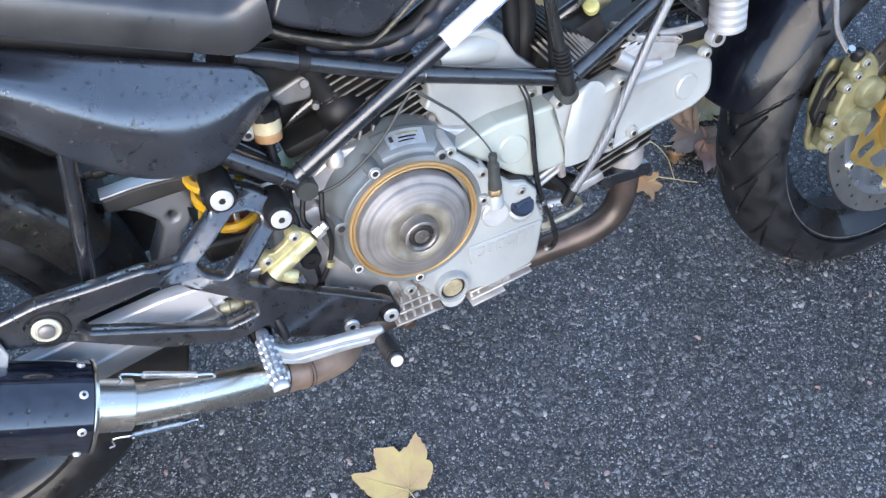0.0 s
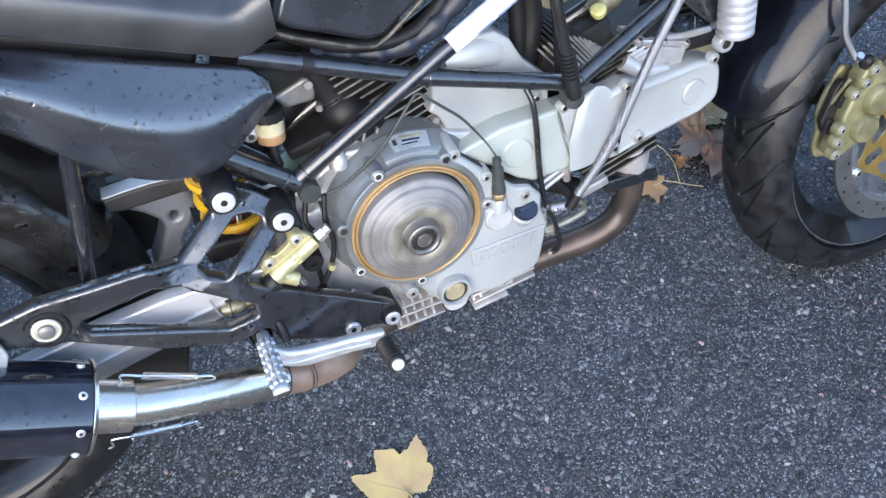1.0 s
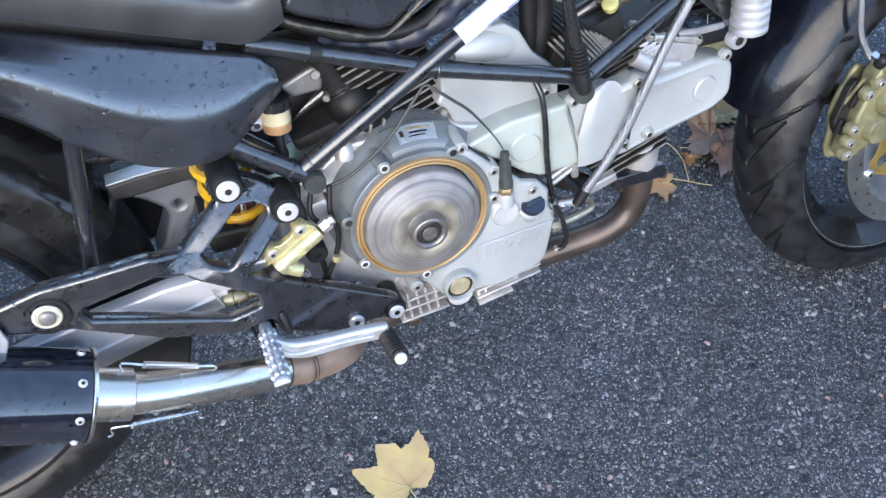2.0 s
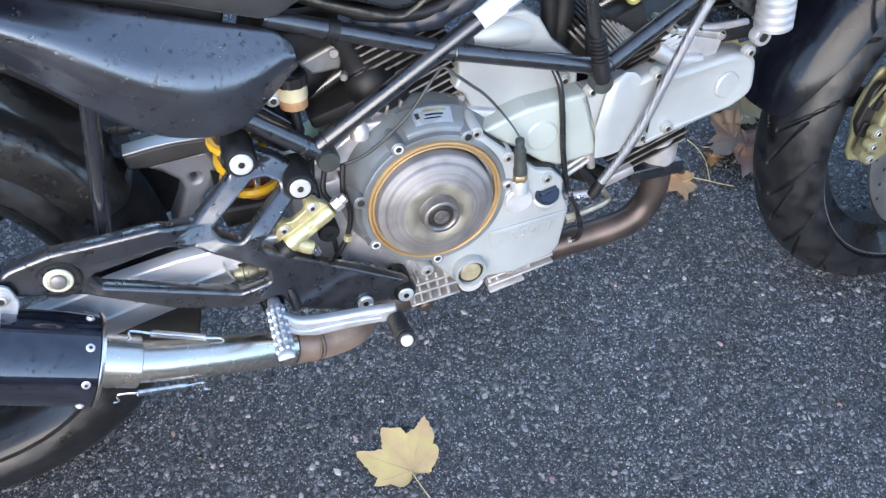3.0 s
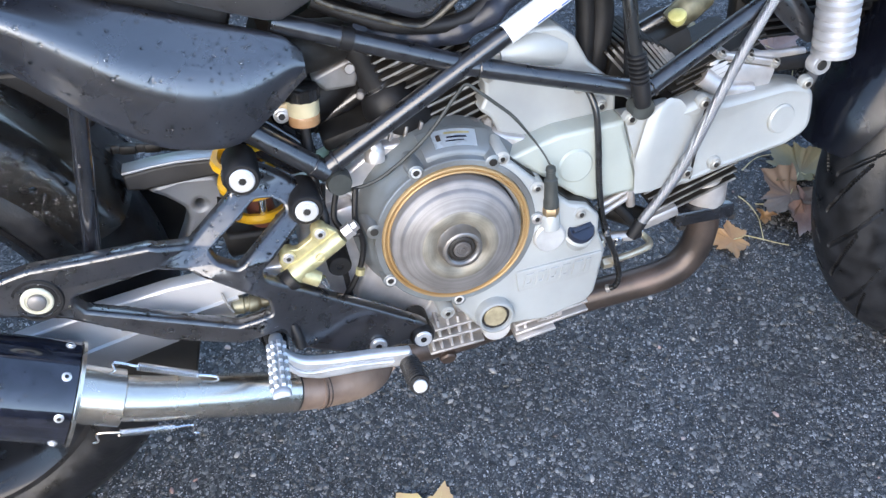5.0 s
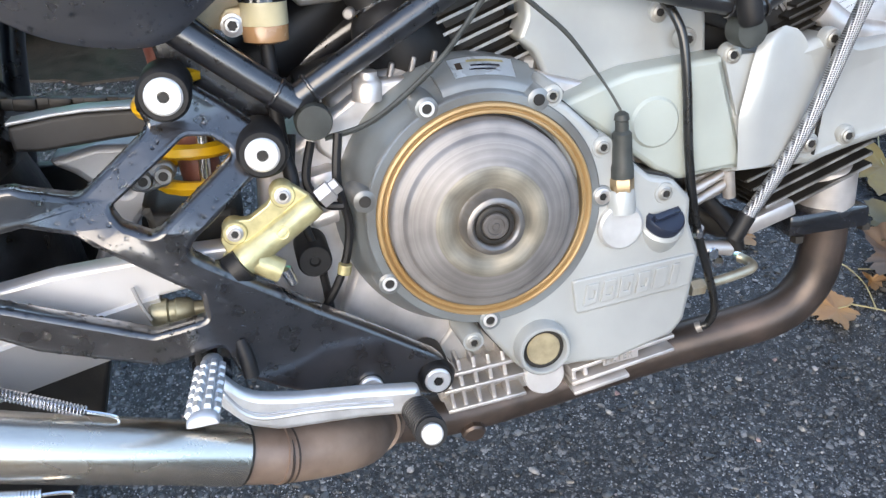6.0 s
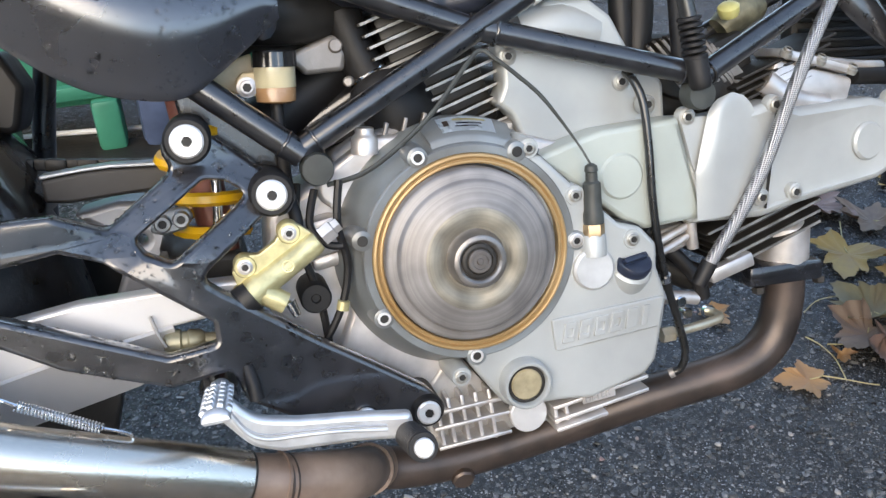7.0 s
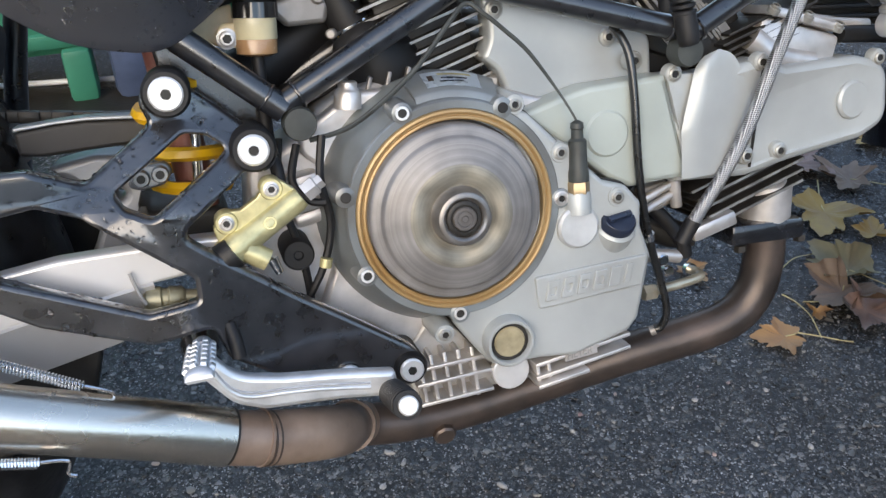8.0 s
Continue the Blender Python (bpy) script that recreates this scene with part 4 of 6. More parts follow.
# cylinders: stacks of thin fins, tilted with the engine
def fins(name, origin, length, depth, count, pitch, tilt, material, label, taper=0.0):
    g = new(name)
    g.parent = engine
    g["label"] = label
    a = radians(tilt)
    u, v = Vector((math.cos(a), 0, math.sin(a))), Vector((-math.sin(a), 0, math.cos(a)))
    for k in range(count):
        c = Vector(origin) + v * pitch * k
        ln = length - taper * k
        bm = bmesh.new()
        box(bm, c, (ln, depth, 0.0026), (0, -tilt, 0), 0.0008)
        part("fin", bm, DARK, g)
        bm = bmesh.new()
        box(bm, c - Vector((0, depth / 2 + 0.0003, 0)), (ln - 0.004, 0.0016, 0.0022), (0, -tilt, 0), 0.0)
        part("fin_edge", bm, material, g, smooth=False)
    bm = bmesh.new()
    box(bm, Vector(origin) + v * pitch * (count - 1) / 2, (length * 0.72, depth * 0.8, pitch * count), (0, -tilt, 0), 0.006)
    part("barrel", bm, DARK, g)
    return g


FINM = mat("fin_edge_aluminium", (0.30, 0.295, 0.285), 0.4, 0.7, 0.3, 60, 0.3, 400)
fins("rear_cylinder", (0.030, 0.018, 0.466), 0.098, 0.10, 14, 0.0098, 17, FINM, "finned rear cylinder")
fins("front_cylinder", (0.302, 0.0, 0.341), 0.10, 0.115, 5, 0.0098, 17, FINM, "finned front cylinder", -0.006)
bm = bmesh.new()
box(bm, (0.30, 0.03, 0.42), (0.22, 0.12, 0.10), (0, -17, 0), 0.01)
part("front_cylinder_core", bm, DARK, engine)
bm = bmesh.new()
box(bm, (0.25, 0.02, 0.49), (0.12, 0.08, 0.06), (0, -17, 0), 0.008)
part("cylinder_head", bm, DARK, engine)

# ---- exhaust ----
ex = new("exhaust")
ex.parent = BIKE
ex["label"] = "browned header pipe with brushed link pipe and black silencer"
HP = [(0.326, -0.032, 0.315), (0.325, -0.032, 0.275), (0.312, -0.031, 0.238), (0.275, -0.029, 0.214), (0.18, -0.015, 0.197), (0.10, -0.002, 0.180), (0.02, 0.0, 0.170), (-0.04, -0.004, 0.172), (-0.078, -0.010, 0.180), (-0.094, -0.030, 0.193)]
part("header_pipe", tube(bmesh.new(), HP, 0.0195, 24, 8), RUST, ex, "heat-browned header pipe")
PATINA = mat("tan_heat_patina", (0.37, 0.27, 0.215), 0.46, 0.5, 0.3, 22, 0.15, 220, other=(0.20, 0.14, 0.11))
part("pipe_sleeve", tube(bmesh.new(), [(-0.080, -0.008, 0.181), (-0.096, -0.036, 0.196), (-0.108, -0.075, 0.214), (-0.130, -0.100, 0.229), (-0.165, -0.114, 0.241), (-0.202, -0.123, 0.255)], [0.0200, 0.0205, 0.0212, 0.0215, 0.0212, 0.0205], 28, 6), PATINA, ex, "tan heat-stained pipe end")
part("port_stub", lathe(bmesh.new(), (0.326, -0.03, 0.300), (0.0, 0, 1), [(0.0, 0.024), (0.05, 0.026), (0.055, 0.02)], 32), CAST, ex)
bm = bmesh.new()
box(bm, (0.315, -0.030, 0.309), (0.078, 0.050, 0.020), (0, 3, 0), 0.004)
part("port_clamp", bm, BLACK, ex, "black clamp on the exhaust port")
for x in (0.290, 0.355):
    part("clamp_nut", lathe(bmesh.new(), (x, -0.046, 0.2985), (0, 0, -1), [(0, 0.006), (0.006, 0.006), (0.007, 0.004)], 6), DARK, ex, smooth=False)
LP = [(-0.197, -0.1215, 0.2535), (-0.245, -0.135, 0.278), (-0.30, -0.146, 0.302), (-0.345, -0.152, 0.321), (-0.385, -0.155, 0.341)]
part("link_pipe", tube(bmesh.new(), LP, [0.0221, 0.0221, 0.0223, 0.0225, 0.0225], 40, 6), STEEL, ex, "brushed stainless link pipe")
ld = (Vector(LP[1]) - Vector(LP[0])).normalized()
part("joint_seam", lathe(bmesh.new(), Vector(LP[0]) - ld * 0.0012, ld, [(0, 0.0206), (0.0002, 0.0222), (0.0012, 0.0224), (0.0020, 0.0222)], 40), DARK, ex)
sd = Vector((-0.035, -0.014, 0.012)).normalized()
for q in (0.0, 0.0045):
    part("sleeve_bead", lathe(bmesh.new(), Vector((-0.1655, -0.1142, 0.2412)) + sd * q, sd, [(0, 0.0208), (0.0004, 0.02145), (0.0010, 0.0216), (0.0016, 0.02145), (0.0020, 0.0208)], 36), RUST, ex)
md = Vector((-0.885, -0.02, 0.46)).normalized()
m0 = Vector((-0.390, -0.155, 0.345))
part("link_collar", lathe(bmesh.new(), m0 - md * 0.04, md, [(0, 0.0265), (0.001, 0.0278), (0.041, 0.0285)], 40), STEEL, ex)
part("silencer_flange", lathe(bmesh.new(), m0, md, [(0, 0.03), (0.001, 0.0495), (0.004, 0.0505), (0.005, 0.0495)], 56), STEEL, ex)
CARBON = mat("glossy_carbon_sleeve", (0.010, 0.012, 0.020), 0.09, 0.0, 0.4, 80, 0.03, 300, 0.8)
part("silencer_body", lathe(bmesh.new(), m0 + md * 0.006, md, [(0, 0.0485), (0.30, 0.0485), (0.302, 0.045)], 56), CARBON, ex, "glossy black silencer sleeve")
part("silencer_band", lathe(bmesh.new(), m0 + md * 0.098, md, [(0, 0.0495), (0.0005, 0.0505), (0.024, 0.0505), (0.0245, 0.0495)], 56), STEEL, ex)
side = md.cross(Vector((0, 1, 0))).normalized()
for k in range(8):
    a = radians(45 * k + 12)
    o = (side * math.cos(a) + md.cross(side) * math.sin(a))
    screw(m0 + md * 0.016 + o * 0.0485, 0.0032, ex, WHITE, axis=o, name="rivet", h=0.0025)


def coil(name, a, b, r, wire, turns, parent, material, per=10, hand=1):
    a, b = Vector(a), Vector(b)
    ax = (b - a).normalized()
    s = ax.cross(Vector((1, 0, 0))).normalized()
    u = ax.cross(s) * hand
    pts = []
    nn = int(turns * per)
    for k in range(nn + 1):
        t = 2 * math.pi * k / per
        pts.append(a + (b - a) * k / nn + (s * math.cos(t) + u * math.sin(t)) * r)
    return part(name, tube(bmesh.new(), pts, wire, 6, 1), material, parent)


def pull_spring(a, b):
    a, b = Vector(a), Vector(b)
    sp = new("pull_spring")
    sp.parent = BIKE
    d = b - a
    coil("coil", a + d * 0.22, a + d * 0.8, 0.0034, 0.0009, 26, sp, CHROME, 8)
    for p, q, s in ((a, a + d * 0.23, 1), (b, b - d * 0.21, -1)):
        off = Vector((-0.002, 0, -0.010))
        part("hook", tube(bmesh.new(), [p + off - d * 0.06 * s, p + off * 0.8, p + Vector((0, 0, 0.001)), q], 0.0013, 6, 4), CHROME, sp)


pull_spring((-0.352, -0.146, 0.364), (-0.266, -0.142, 0.314))
pull_spring((-0.384, -0.172, 0.304), (-0.298, -0.170, 0.284))

RUSTY = mat("rusty_spring_anchor", (0.30, 0.17, 0.09), 0.6, 0.3, 0.4, 120, 0.3, 400, other=(0.16, 0.09, 0.06))
part("spring_anchor", tube(bmesh.new(), [(-0.282, -0.140, 0.309), (-0.277, -0.141, 0.305), (-0.271, -0.138, 0.303)], [0.0018, 0.0026, 0.0022], 10, 4), RUSTY, ex, "rusty spring anchor on the link pipe")

# ---- rear set ----
rs = new("rear_set")
rs.parent = BIKE
rs["label"] = "black footrest hanger plate with machined bolts"


def ease(t):
    t = max(0.0, min(1.0, t))
    return t * t * (3 - 2 * t)


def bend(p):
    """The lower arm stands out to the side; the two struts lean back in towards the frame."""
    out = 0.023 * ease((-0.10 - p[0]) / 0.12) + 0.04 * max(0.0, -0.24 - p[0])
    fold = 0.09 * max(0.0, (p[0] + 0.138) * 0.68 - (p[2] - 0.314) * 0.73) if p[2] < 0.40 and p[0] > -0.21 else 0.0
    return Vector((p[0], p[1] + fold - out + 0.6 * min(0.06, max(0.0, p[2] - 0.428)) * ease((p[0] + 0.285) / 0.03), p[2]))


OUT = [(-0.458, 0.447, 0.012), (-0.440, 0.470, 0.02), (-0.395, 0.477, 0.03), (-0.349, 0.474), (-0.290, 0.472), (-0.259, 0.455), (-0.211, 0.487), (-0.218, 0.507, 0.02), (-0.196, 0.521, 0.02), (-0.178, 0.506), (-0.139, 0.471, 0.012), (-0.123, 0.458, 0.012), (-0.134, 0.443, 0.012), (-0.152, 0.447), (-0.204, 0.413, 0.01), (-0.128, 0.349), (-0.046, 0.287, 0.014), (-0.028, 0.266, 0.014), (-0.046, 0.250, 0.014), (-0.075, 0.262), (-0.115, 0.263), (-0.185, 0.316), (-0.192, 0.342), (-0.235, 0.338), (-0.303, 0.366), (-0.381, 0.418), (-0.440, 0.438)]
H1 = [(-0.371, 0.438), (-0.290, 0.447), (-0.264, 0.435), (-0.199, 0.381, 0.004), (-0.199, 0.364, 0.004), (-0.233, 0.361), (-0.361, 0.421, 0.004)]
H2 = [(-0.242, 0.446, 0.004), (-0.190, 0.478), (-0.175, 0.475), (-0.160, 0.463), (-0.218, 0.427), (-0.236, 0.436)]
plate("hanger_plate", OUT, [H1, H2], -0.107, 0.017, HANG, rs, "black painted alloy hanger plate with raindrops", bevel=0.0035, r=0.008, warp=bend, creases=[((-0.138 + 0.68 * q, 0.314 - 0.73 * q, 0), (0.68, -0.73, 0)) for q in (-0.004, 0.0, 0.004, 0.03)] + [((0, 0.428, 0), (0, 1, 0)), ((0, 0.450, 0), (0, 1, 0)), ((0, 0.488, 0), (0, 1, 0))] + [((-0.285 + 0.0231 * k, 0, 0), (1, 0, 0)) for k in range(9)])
for c, r1, r2 in (((-0.196, -0.1, 0.508), 0.0118, 0.0168), ((-0.144, -0.1, 0.462), 0.0112, 0.0165), ((-0.048, -0.096, 0.269), 0.0098, 0.0135), ((-0.098, -0.096, 0.274), 0.0095, 0.0105)):
    b_ = part("rubber_bush", lathe(bmesh.new(), c, (0, -1, 0), [(-0.035, r2), (0.006, r2), (0.009, r2 - 0.002), (0.009, r1)], 36), RUBBER, rs)
    bm = lathe(bmesh.new(), c, (0, -1, 0), [(0.004, r1), (0.0105, r1), (0.0118, r1 - 0.0014), (0.0118, 0.0038), (0.009, 0.0036), (0.009, 0.0)], 36)
    part("bolt_head", bm, WHITE, b_, "bright machined bolt head")
    part("hexagon_recess", lathe(bmesh.new(), Vector(c) + Vector((0, -0.0112, 0)), (0, -1, 0), [(0, 0.0034), (0.0008, 0.0036)], 6), DARK, b_, smooth=False)
# pivot boss at the rear end
TAN2 = mat("cream_plated_washer", (0.62, 0.60, 0.48), 0.4, 0.4, 0.1, 40, 0.05, 300)
c = Vector((-0.3965, -0.134, 0.445))
b_ = part("pivot_boss", lathe(bmesh.new(), c, (0, -1, 0), [(-0.02, 0.0235), (0.001, 0.0235), (0.003, 0.022), (0.003, 0.0195), (0.000, 0.019), (0.000, 0.0175), (0.0025, 0.017), (0.0025, 0.013)], 40), RUBBER, rs)
part("pivot_washer", lathe(bmesh.new(), c, (0, -1, 0), [(0.0, 0.0142), (0.0035, 0.0142), (0.0045, 0.0132), (0.0045, 0.0105), (0.0035, 0.010), (0.0035, 0.004)], 40), TAN2, b_, "cream-coloured washer")
part("pivot_bolt", lathe(bmesh.new(), c, (0, -1, 0), [(0.002, 0.0082), (0.007, 0.0080), (0.0085, 0.006), (0.0088, 0.002)], 24), CASTD0, b_, "domed bolt head")
# footpeg
PEGM = mat("satin_alloy_peg", (0.62, 0.645, 0.67), 0.38, 0.7, 0.12, 60, 0.05, 300)
PEGEND = mat("dull_peg_end", (0.33, 0.35, 0.38), 0.5, 0.5, 0.2, 90, 0.1, 300)
PEGDULL = mat("satin_peg_body", (0.50, 0.525, 0.56), 0.45, 0.6, 0.12, 60, 0.05, 300)
peg = new("footpeg")
peg.parent = BIKE
p0, p1 = Vector((-0.2020, -0.122, 0.3290)), Vector((-0.2028, -0.2445, 0.3535))
part("peg_core", tube(bmesh.new(), [p0, p0 + (p1 - p0) * 0.2], 0.0075, 20, 1), PEGEND, peg)
pd = (p1 - p0).normalized()
s_ = (Vector((1, 0, 0)) - pd * pd.x).normalized()
u_ = s_.cross(pd).normalized()
if u_.z < 0:
    u_ = -u_


def peg_bar(name, stations, material):
    """A bar with a shallow crowned top and a flat underside: (way along, half width, crown, depth below)."""
    bm = bmesh.new()
    rings = []
    for q, w_, h_, b_ in stations:
        prof = [(-w_, -b_)] + [(w_ * math.sin(radians(a)), h_ * math.cos(radians(a)) ** 0.8 if abs(a) < 90 else 0.0) for a in range(-90, 91, 15)] + [(w_, -b_)]
        rings.append([bm.verts.new(p0 + pd * q + s_ * x_ + u_ * z_) for x_, z_ in prof])
    n_ = len(rings[0])
    for a, b in zip(rings, rings[1:]):
        for k in range(n_):
            bm.faces.new((a[k], a[(k + 1) % n_], b[(k + 1) % n_], b[k]))
    bm.faces.new(rings[0])
    bm.faces.new(rings[-1][::-1])
    bmesh.ops.recalc_face_normals(bm, faces=bm.faces)
    return part(name, bm, material, peg, angle=50)


peg_bar("peg_body", [(0.012, 0.0070, 0.004, 0.003), (0.018, 0.0080, 0.0056, 0.005), (0.110, 0.0086, 0.0060, 0.0010)], PEGM)
peg_bar("peg_lip", [(0.1105, 0.0078, 0.0054, 0.003), (0.111, 0.0090, 0.0072, 0.0010), (0.1155, 0.0090, 0.0068, 0.0005), (0.1175, 0.0082, 0.0040, 0.0)], PEGDULL)
for i in range(6):
    for k in range(4):
        a = radians((-66, -22, 22, 66)[k])
        o = p0 + pd * (0.0215 + 0.0158 * i) + s_ * 0.0084 * math.sin(a) + u_ * (0.0058 * math.cos(a) + 0.0010)
        n_ = (s_ * math.sin(a * 0.6) + u_ * math.cos(a * 0.6)).normalized()
        bm = bmesh.new()
        vs = bmesh.ops.create_cube(bm, size=1.0)["verts"]
        for v in vs:
            top = v.co.z > 0
            v.co = Vector((v.co.x * (0.0092 if top else 0.0148) + (0.0016 if top else 0), v.co.y * (0.0036 if top else 0.0050), v.co.z * 0.0046))
        bmesh.ops.bevel(bm, geom=bm.edges[:], offset=0.0005, segments=1, affect="EDGES")
        bm.transform(Matrix.Translation(o) @ Matrix((pd, n_.cross(pd), n_)).transposed().to_4x4())
        part("tooth", bm, PEGM, peg, smooth=False)
part("peg_clevis", tube(bmesh.new(), [(-0.204, -0.10, 0.320), (-0.2025, -0.128, 0.322)], [0.016, 0.012], 16, 1), BLACK, peg)
part("clevis_ear", tube(bmesh.new(), [(-0.181, -0.122, 0.342), (-0.179, -0.128, 0.330), (-0.178, -0.130, 0.318)], [0.004, 0.0055, 0.0055], 14, 3), RUBBER, peg)
# brake pedal
pedal = new("brake_pedal")
pedal.parent = BIKE
plate("pedal_arm", [(-0.199, 0.331, 0.006), (-0.183, 0.3085, 0.04), (-0.150, 0.3010, 0.04), (-0.110, 0.2955), (-0.068, 0.288), (-0.066, 0.267), (-0.110, 0.274), (-0.166, 0.2785, 0.03), (-0.187, 0.2870, 0.03), (-0.206, 0.312, 0.010)], [], -0.143, 0.013, PEGM, pedal, "polished alloy brake pedal", bevel=0.004, r=0.004)
groove = [(-0.198, -0.1432, 0.3185), (-0.188, -0.1432, 0.3020), (-0.174, -0.1432, 0.2945), (-0.150, -0.1432, 0.2925), (-0.122, -0.1432, 0.2893), (-0.088, -0.1432, 0.2830)]
# darker raised strip draws the shade of the arm's groove
part("groove_shade_strip", tube(bmesh.new(), groove, 0.0009, 8, 6), PEGEND, pedal)
part("pedal_ridge", tube(bmesh.new(), [(x, y + 0.0005, z - 0.0034) for x, y, z in groove], 0.0018, 10, 6), PEGM, pedal)
t1, t2 = Vector((-0.072, -0.138, 0.270)), Vector((-0.071, -0.194, 0.284))
td = (t2 - t1).normalized()
prof = [(0, 0.0105)]
for k in range(9):
    prof += [(0.008 + 0.005 * k, 0.0112), (0.0105 + 0.005 * k, 0.0112), (0.011 + 0.005 * k, 0.0102), (0.0127 + 0.005 * k, 0.0102)]
part("toe_rubber", lathe(bmesh.new(), t1, td, prof + [(0.0555, 0.0105)], 24), RUBBER, pedal, "ribbed black rubber toe piece")
part("toe_cap", lathe(bmesh.new(), t2 - td * 0.002, td, [(0, 0.0072), (0.003, 0.0072), (0.004, 0.006)], 24), WHITE, pedal)

# rear master cylinder
mc = new("rear_master_cylinder")
mc.parent = BIKE
mc["label"] = "pale gold rear brake master cylinder"
a, b = Vector((-0.172, -0.104, 0.389)), Vector((-0.108, -0.104, 0.427))
d = (b - a).normalized()
part("cylinder_body", lathe(bmesh.new(), a, d, [(-0.006, 0.009), (-0.004, 0.0122), (0.012, 0.0122), (0.015, 0.0100), (0.062, 0.0092), (0.066, 0.008)], 28), GOLD, mc)
part("outlet_stub", tube(bmesh.new(), [(-0.168, -0.106, 0.395), (-0.146, -0.108, 0.380)], [0.009, 0.0082], 20, 1), GOLD, mc)
for c in ((-0.171, 0.412), (-0.136, 0.432)):
    part("mount_lug", lathe(bmesh.new(), (c[0], -0.100, c[1]), (0, -1, 0), [(-0.006, 0.0085), (0.006, 0.0085), (0.0075, 0.0075)], 24), GOLD, mc)
    screw((c[0], -0.1072, c[1]), 0.0042, mc, CAST, h=0.003)
plate("mount_web", [(-0.181, 0.409, 0.004), (-0.172, 0.4205, 0.006), (-0.160, 0.4195, 0.005), (-0.147, 0.427, 0.005), (-0.137, 0.4405, 0.006), (-0.127, 0.436, 0.005), (-0.116, 0.426), (-0.165, 0.392), (-0.178, 0.396)], [], -0.106, 0.009, GOLD, mc, bevel=0.001, r=0.003)
part("cast_mark", lathe(bmesh.new(), (-0.1405, -0.1132, 0.4090), (0, -1, 0.12), [(0, 0.0048), (0.0007, 0.0046), (0.0007, 0.0036), (0, 0.0034)], 20), GOLD, mc)
part("union_nut", lathe(bmesh.new(), b - d * 0.002, d, [(-0.003, 0.0078), (0.007, 0.0078), (0.008, 0.0055), (0.013, 0.0055)], 6), CAST, mc, smooth=False)
part("bleed_nipple", tube(bmesh.new(), [(-0.143, -0.108, 0.381), (-0.139, -0.108, 0.369)], [0.0042, 0.003], 10, 1), CHROME, mc)
part("dust_boot", lathe(bmesh.new(), a - Vector((0, 0.006, 0)), -d, [(-0.004, 0.012), (0.008, 0.0128), (0.012, 0.011), (0.015, 0.0115), (0.019, 0.008)], 20), RUBBER, mc)

# fluid reservoir
rv = new("fluid_reservoir")
rv.parent = BIKE
rv["label"] = "amber plastic brake fluid reservoir with dark cap"
up = Vector((0.08, 0, 1))
part("bottle", lathe(bmesh.new(), (-0.127, -0.046, 0.522), up, [(0, 0.011), (0.002, 0.0155), (0.012, 0.016), (0.0125, 0.0158)], 28), mat("dark_amber_fluid", (0.29, 0.165, 0.085), 0.25, 0.0, 0.2, 25, 0.03, 400, 0.4), rv, "amber fluid in the lower half")
part("bottle_neck", lathe(bmesh.new(), (-0.1260, -0.046, 0.5345), up, [(0, 0.0158), (0.0005, 0.0161), (0.0155, 0.0160), (0.0165, 0.014)], 28), mat("clouded_yellow_plastic", (0.47, 0.42, 0.28), 0.3, 0.0, 0.2, 25, 0.03, 400, 0.4), rv)
part("cap", lathe(bmesh.new(), (-0.1245, -0.046, 0.550), up, [(0, 0.0175), (0.011, 0.0172), (0.0125, 0.0150)], 48, wave=0.05), HOSE0, rv)
plate("bracket", [(-0.157, 0.541, 0.006), (-0.150, 0.548), (-0.12, 0.548), (-0.12, 0.528), (-0.145, 0.53)], [], -0.049, 0.004, TAN, rv, r=0.003)
screw((-0.1475, -0.050, 0.537), 0.0058, rv, CAST)
part("reservoir_hose", tube(bmesh.new(), [(-0.127, -0.046, 0.525), (-0.128, -0.05, 0.50), (-0.13, -0.07, 0.46), (-0.128, -0.085, 0.43), (-0.14, -0.09, 0.40)], 0.005, 10, 6), RUBBER, rv)

# shock absorber
sh = new("shock_absorber")
sh.parent = BIKE
sh["label"] = "rear shock with yellow coil spring"
coil("spring", (-0.1945, -0.022, 0.5095), (-0.1905, -0.022, 0.4247), 0.0285, 0.0055, 3.2, sh, YELLOW, 16, -1)
part("damper", tube(bmesh.new(), [(-0.197, -0.025, 0.55), (-0.184, -0.025, 0.37)], 0.0145, 20, 1), mat("dull_red_damper_body", (0.16, 0.055, 0.04), 0.45, 0.2, 0.3, 30, 0.05, 300), sh)

plate("shock_bracket", [(-0.205, 0.556), (-0.186, 0.560), (-0.120, 0.492), (-0.128, 0.470), (-0.150, 0.470), (-0.20, 0.515)], [], -0.048, 0.02, BLACK, BIKE, bevel=0.003)
# swingarm
SWING = mat("silver_swingarm_paint", (0.57, 0.57, 0.58), 0.34, 0.42, 0.06, 10, 0.02, 200, rvar=0.0)
plate("swingarm", [(-0.165, 0.40), (-0.20, 0.402), (-0.29, 0.402), (-0.36, 0.394), (-0.50, 0.37), (-0.70, 0.335), (-0.70, 0.285), (-0.50, 0.320), (-0.385, 0.348), (-0.311, 0.362), (-0.237, 0.373), (-0.165, 0.379)], [], -0.098, 0.02, SWING, BIKE, "silver alloy swingarm", bevel=0.003, r=0.006)
bm = bmesh.new()
hi_ = [(-0.70, -0.0972, 0.287), (-0.50, -0.0972, 0.322), (-0.385, -0.0972, 0.350), (-0.311, -0.0972, 0.364), (-0.237, -0.0972, 0.375), (-0.229, -0.0972, 0.376)]
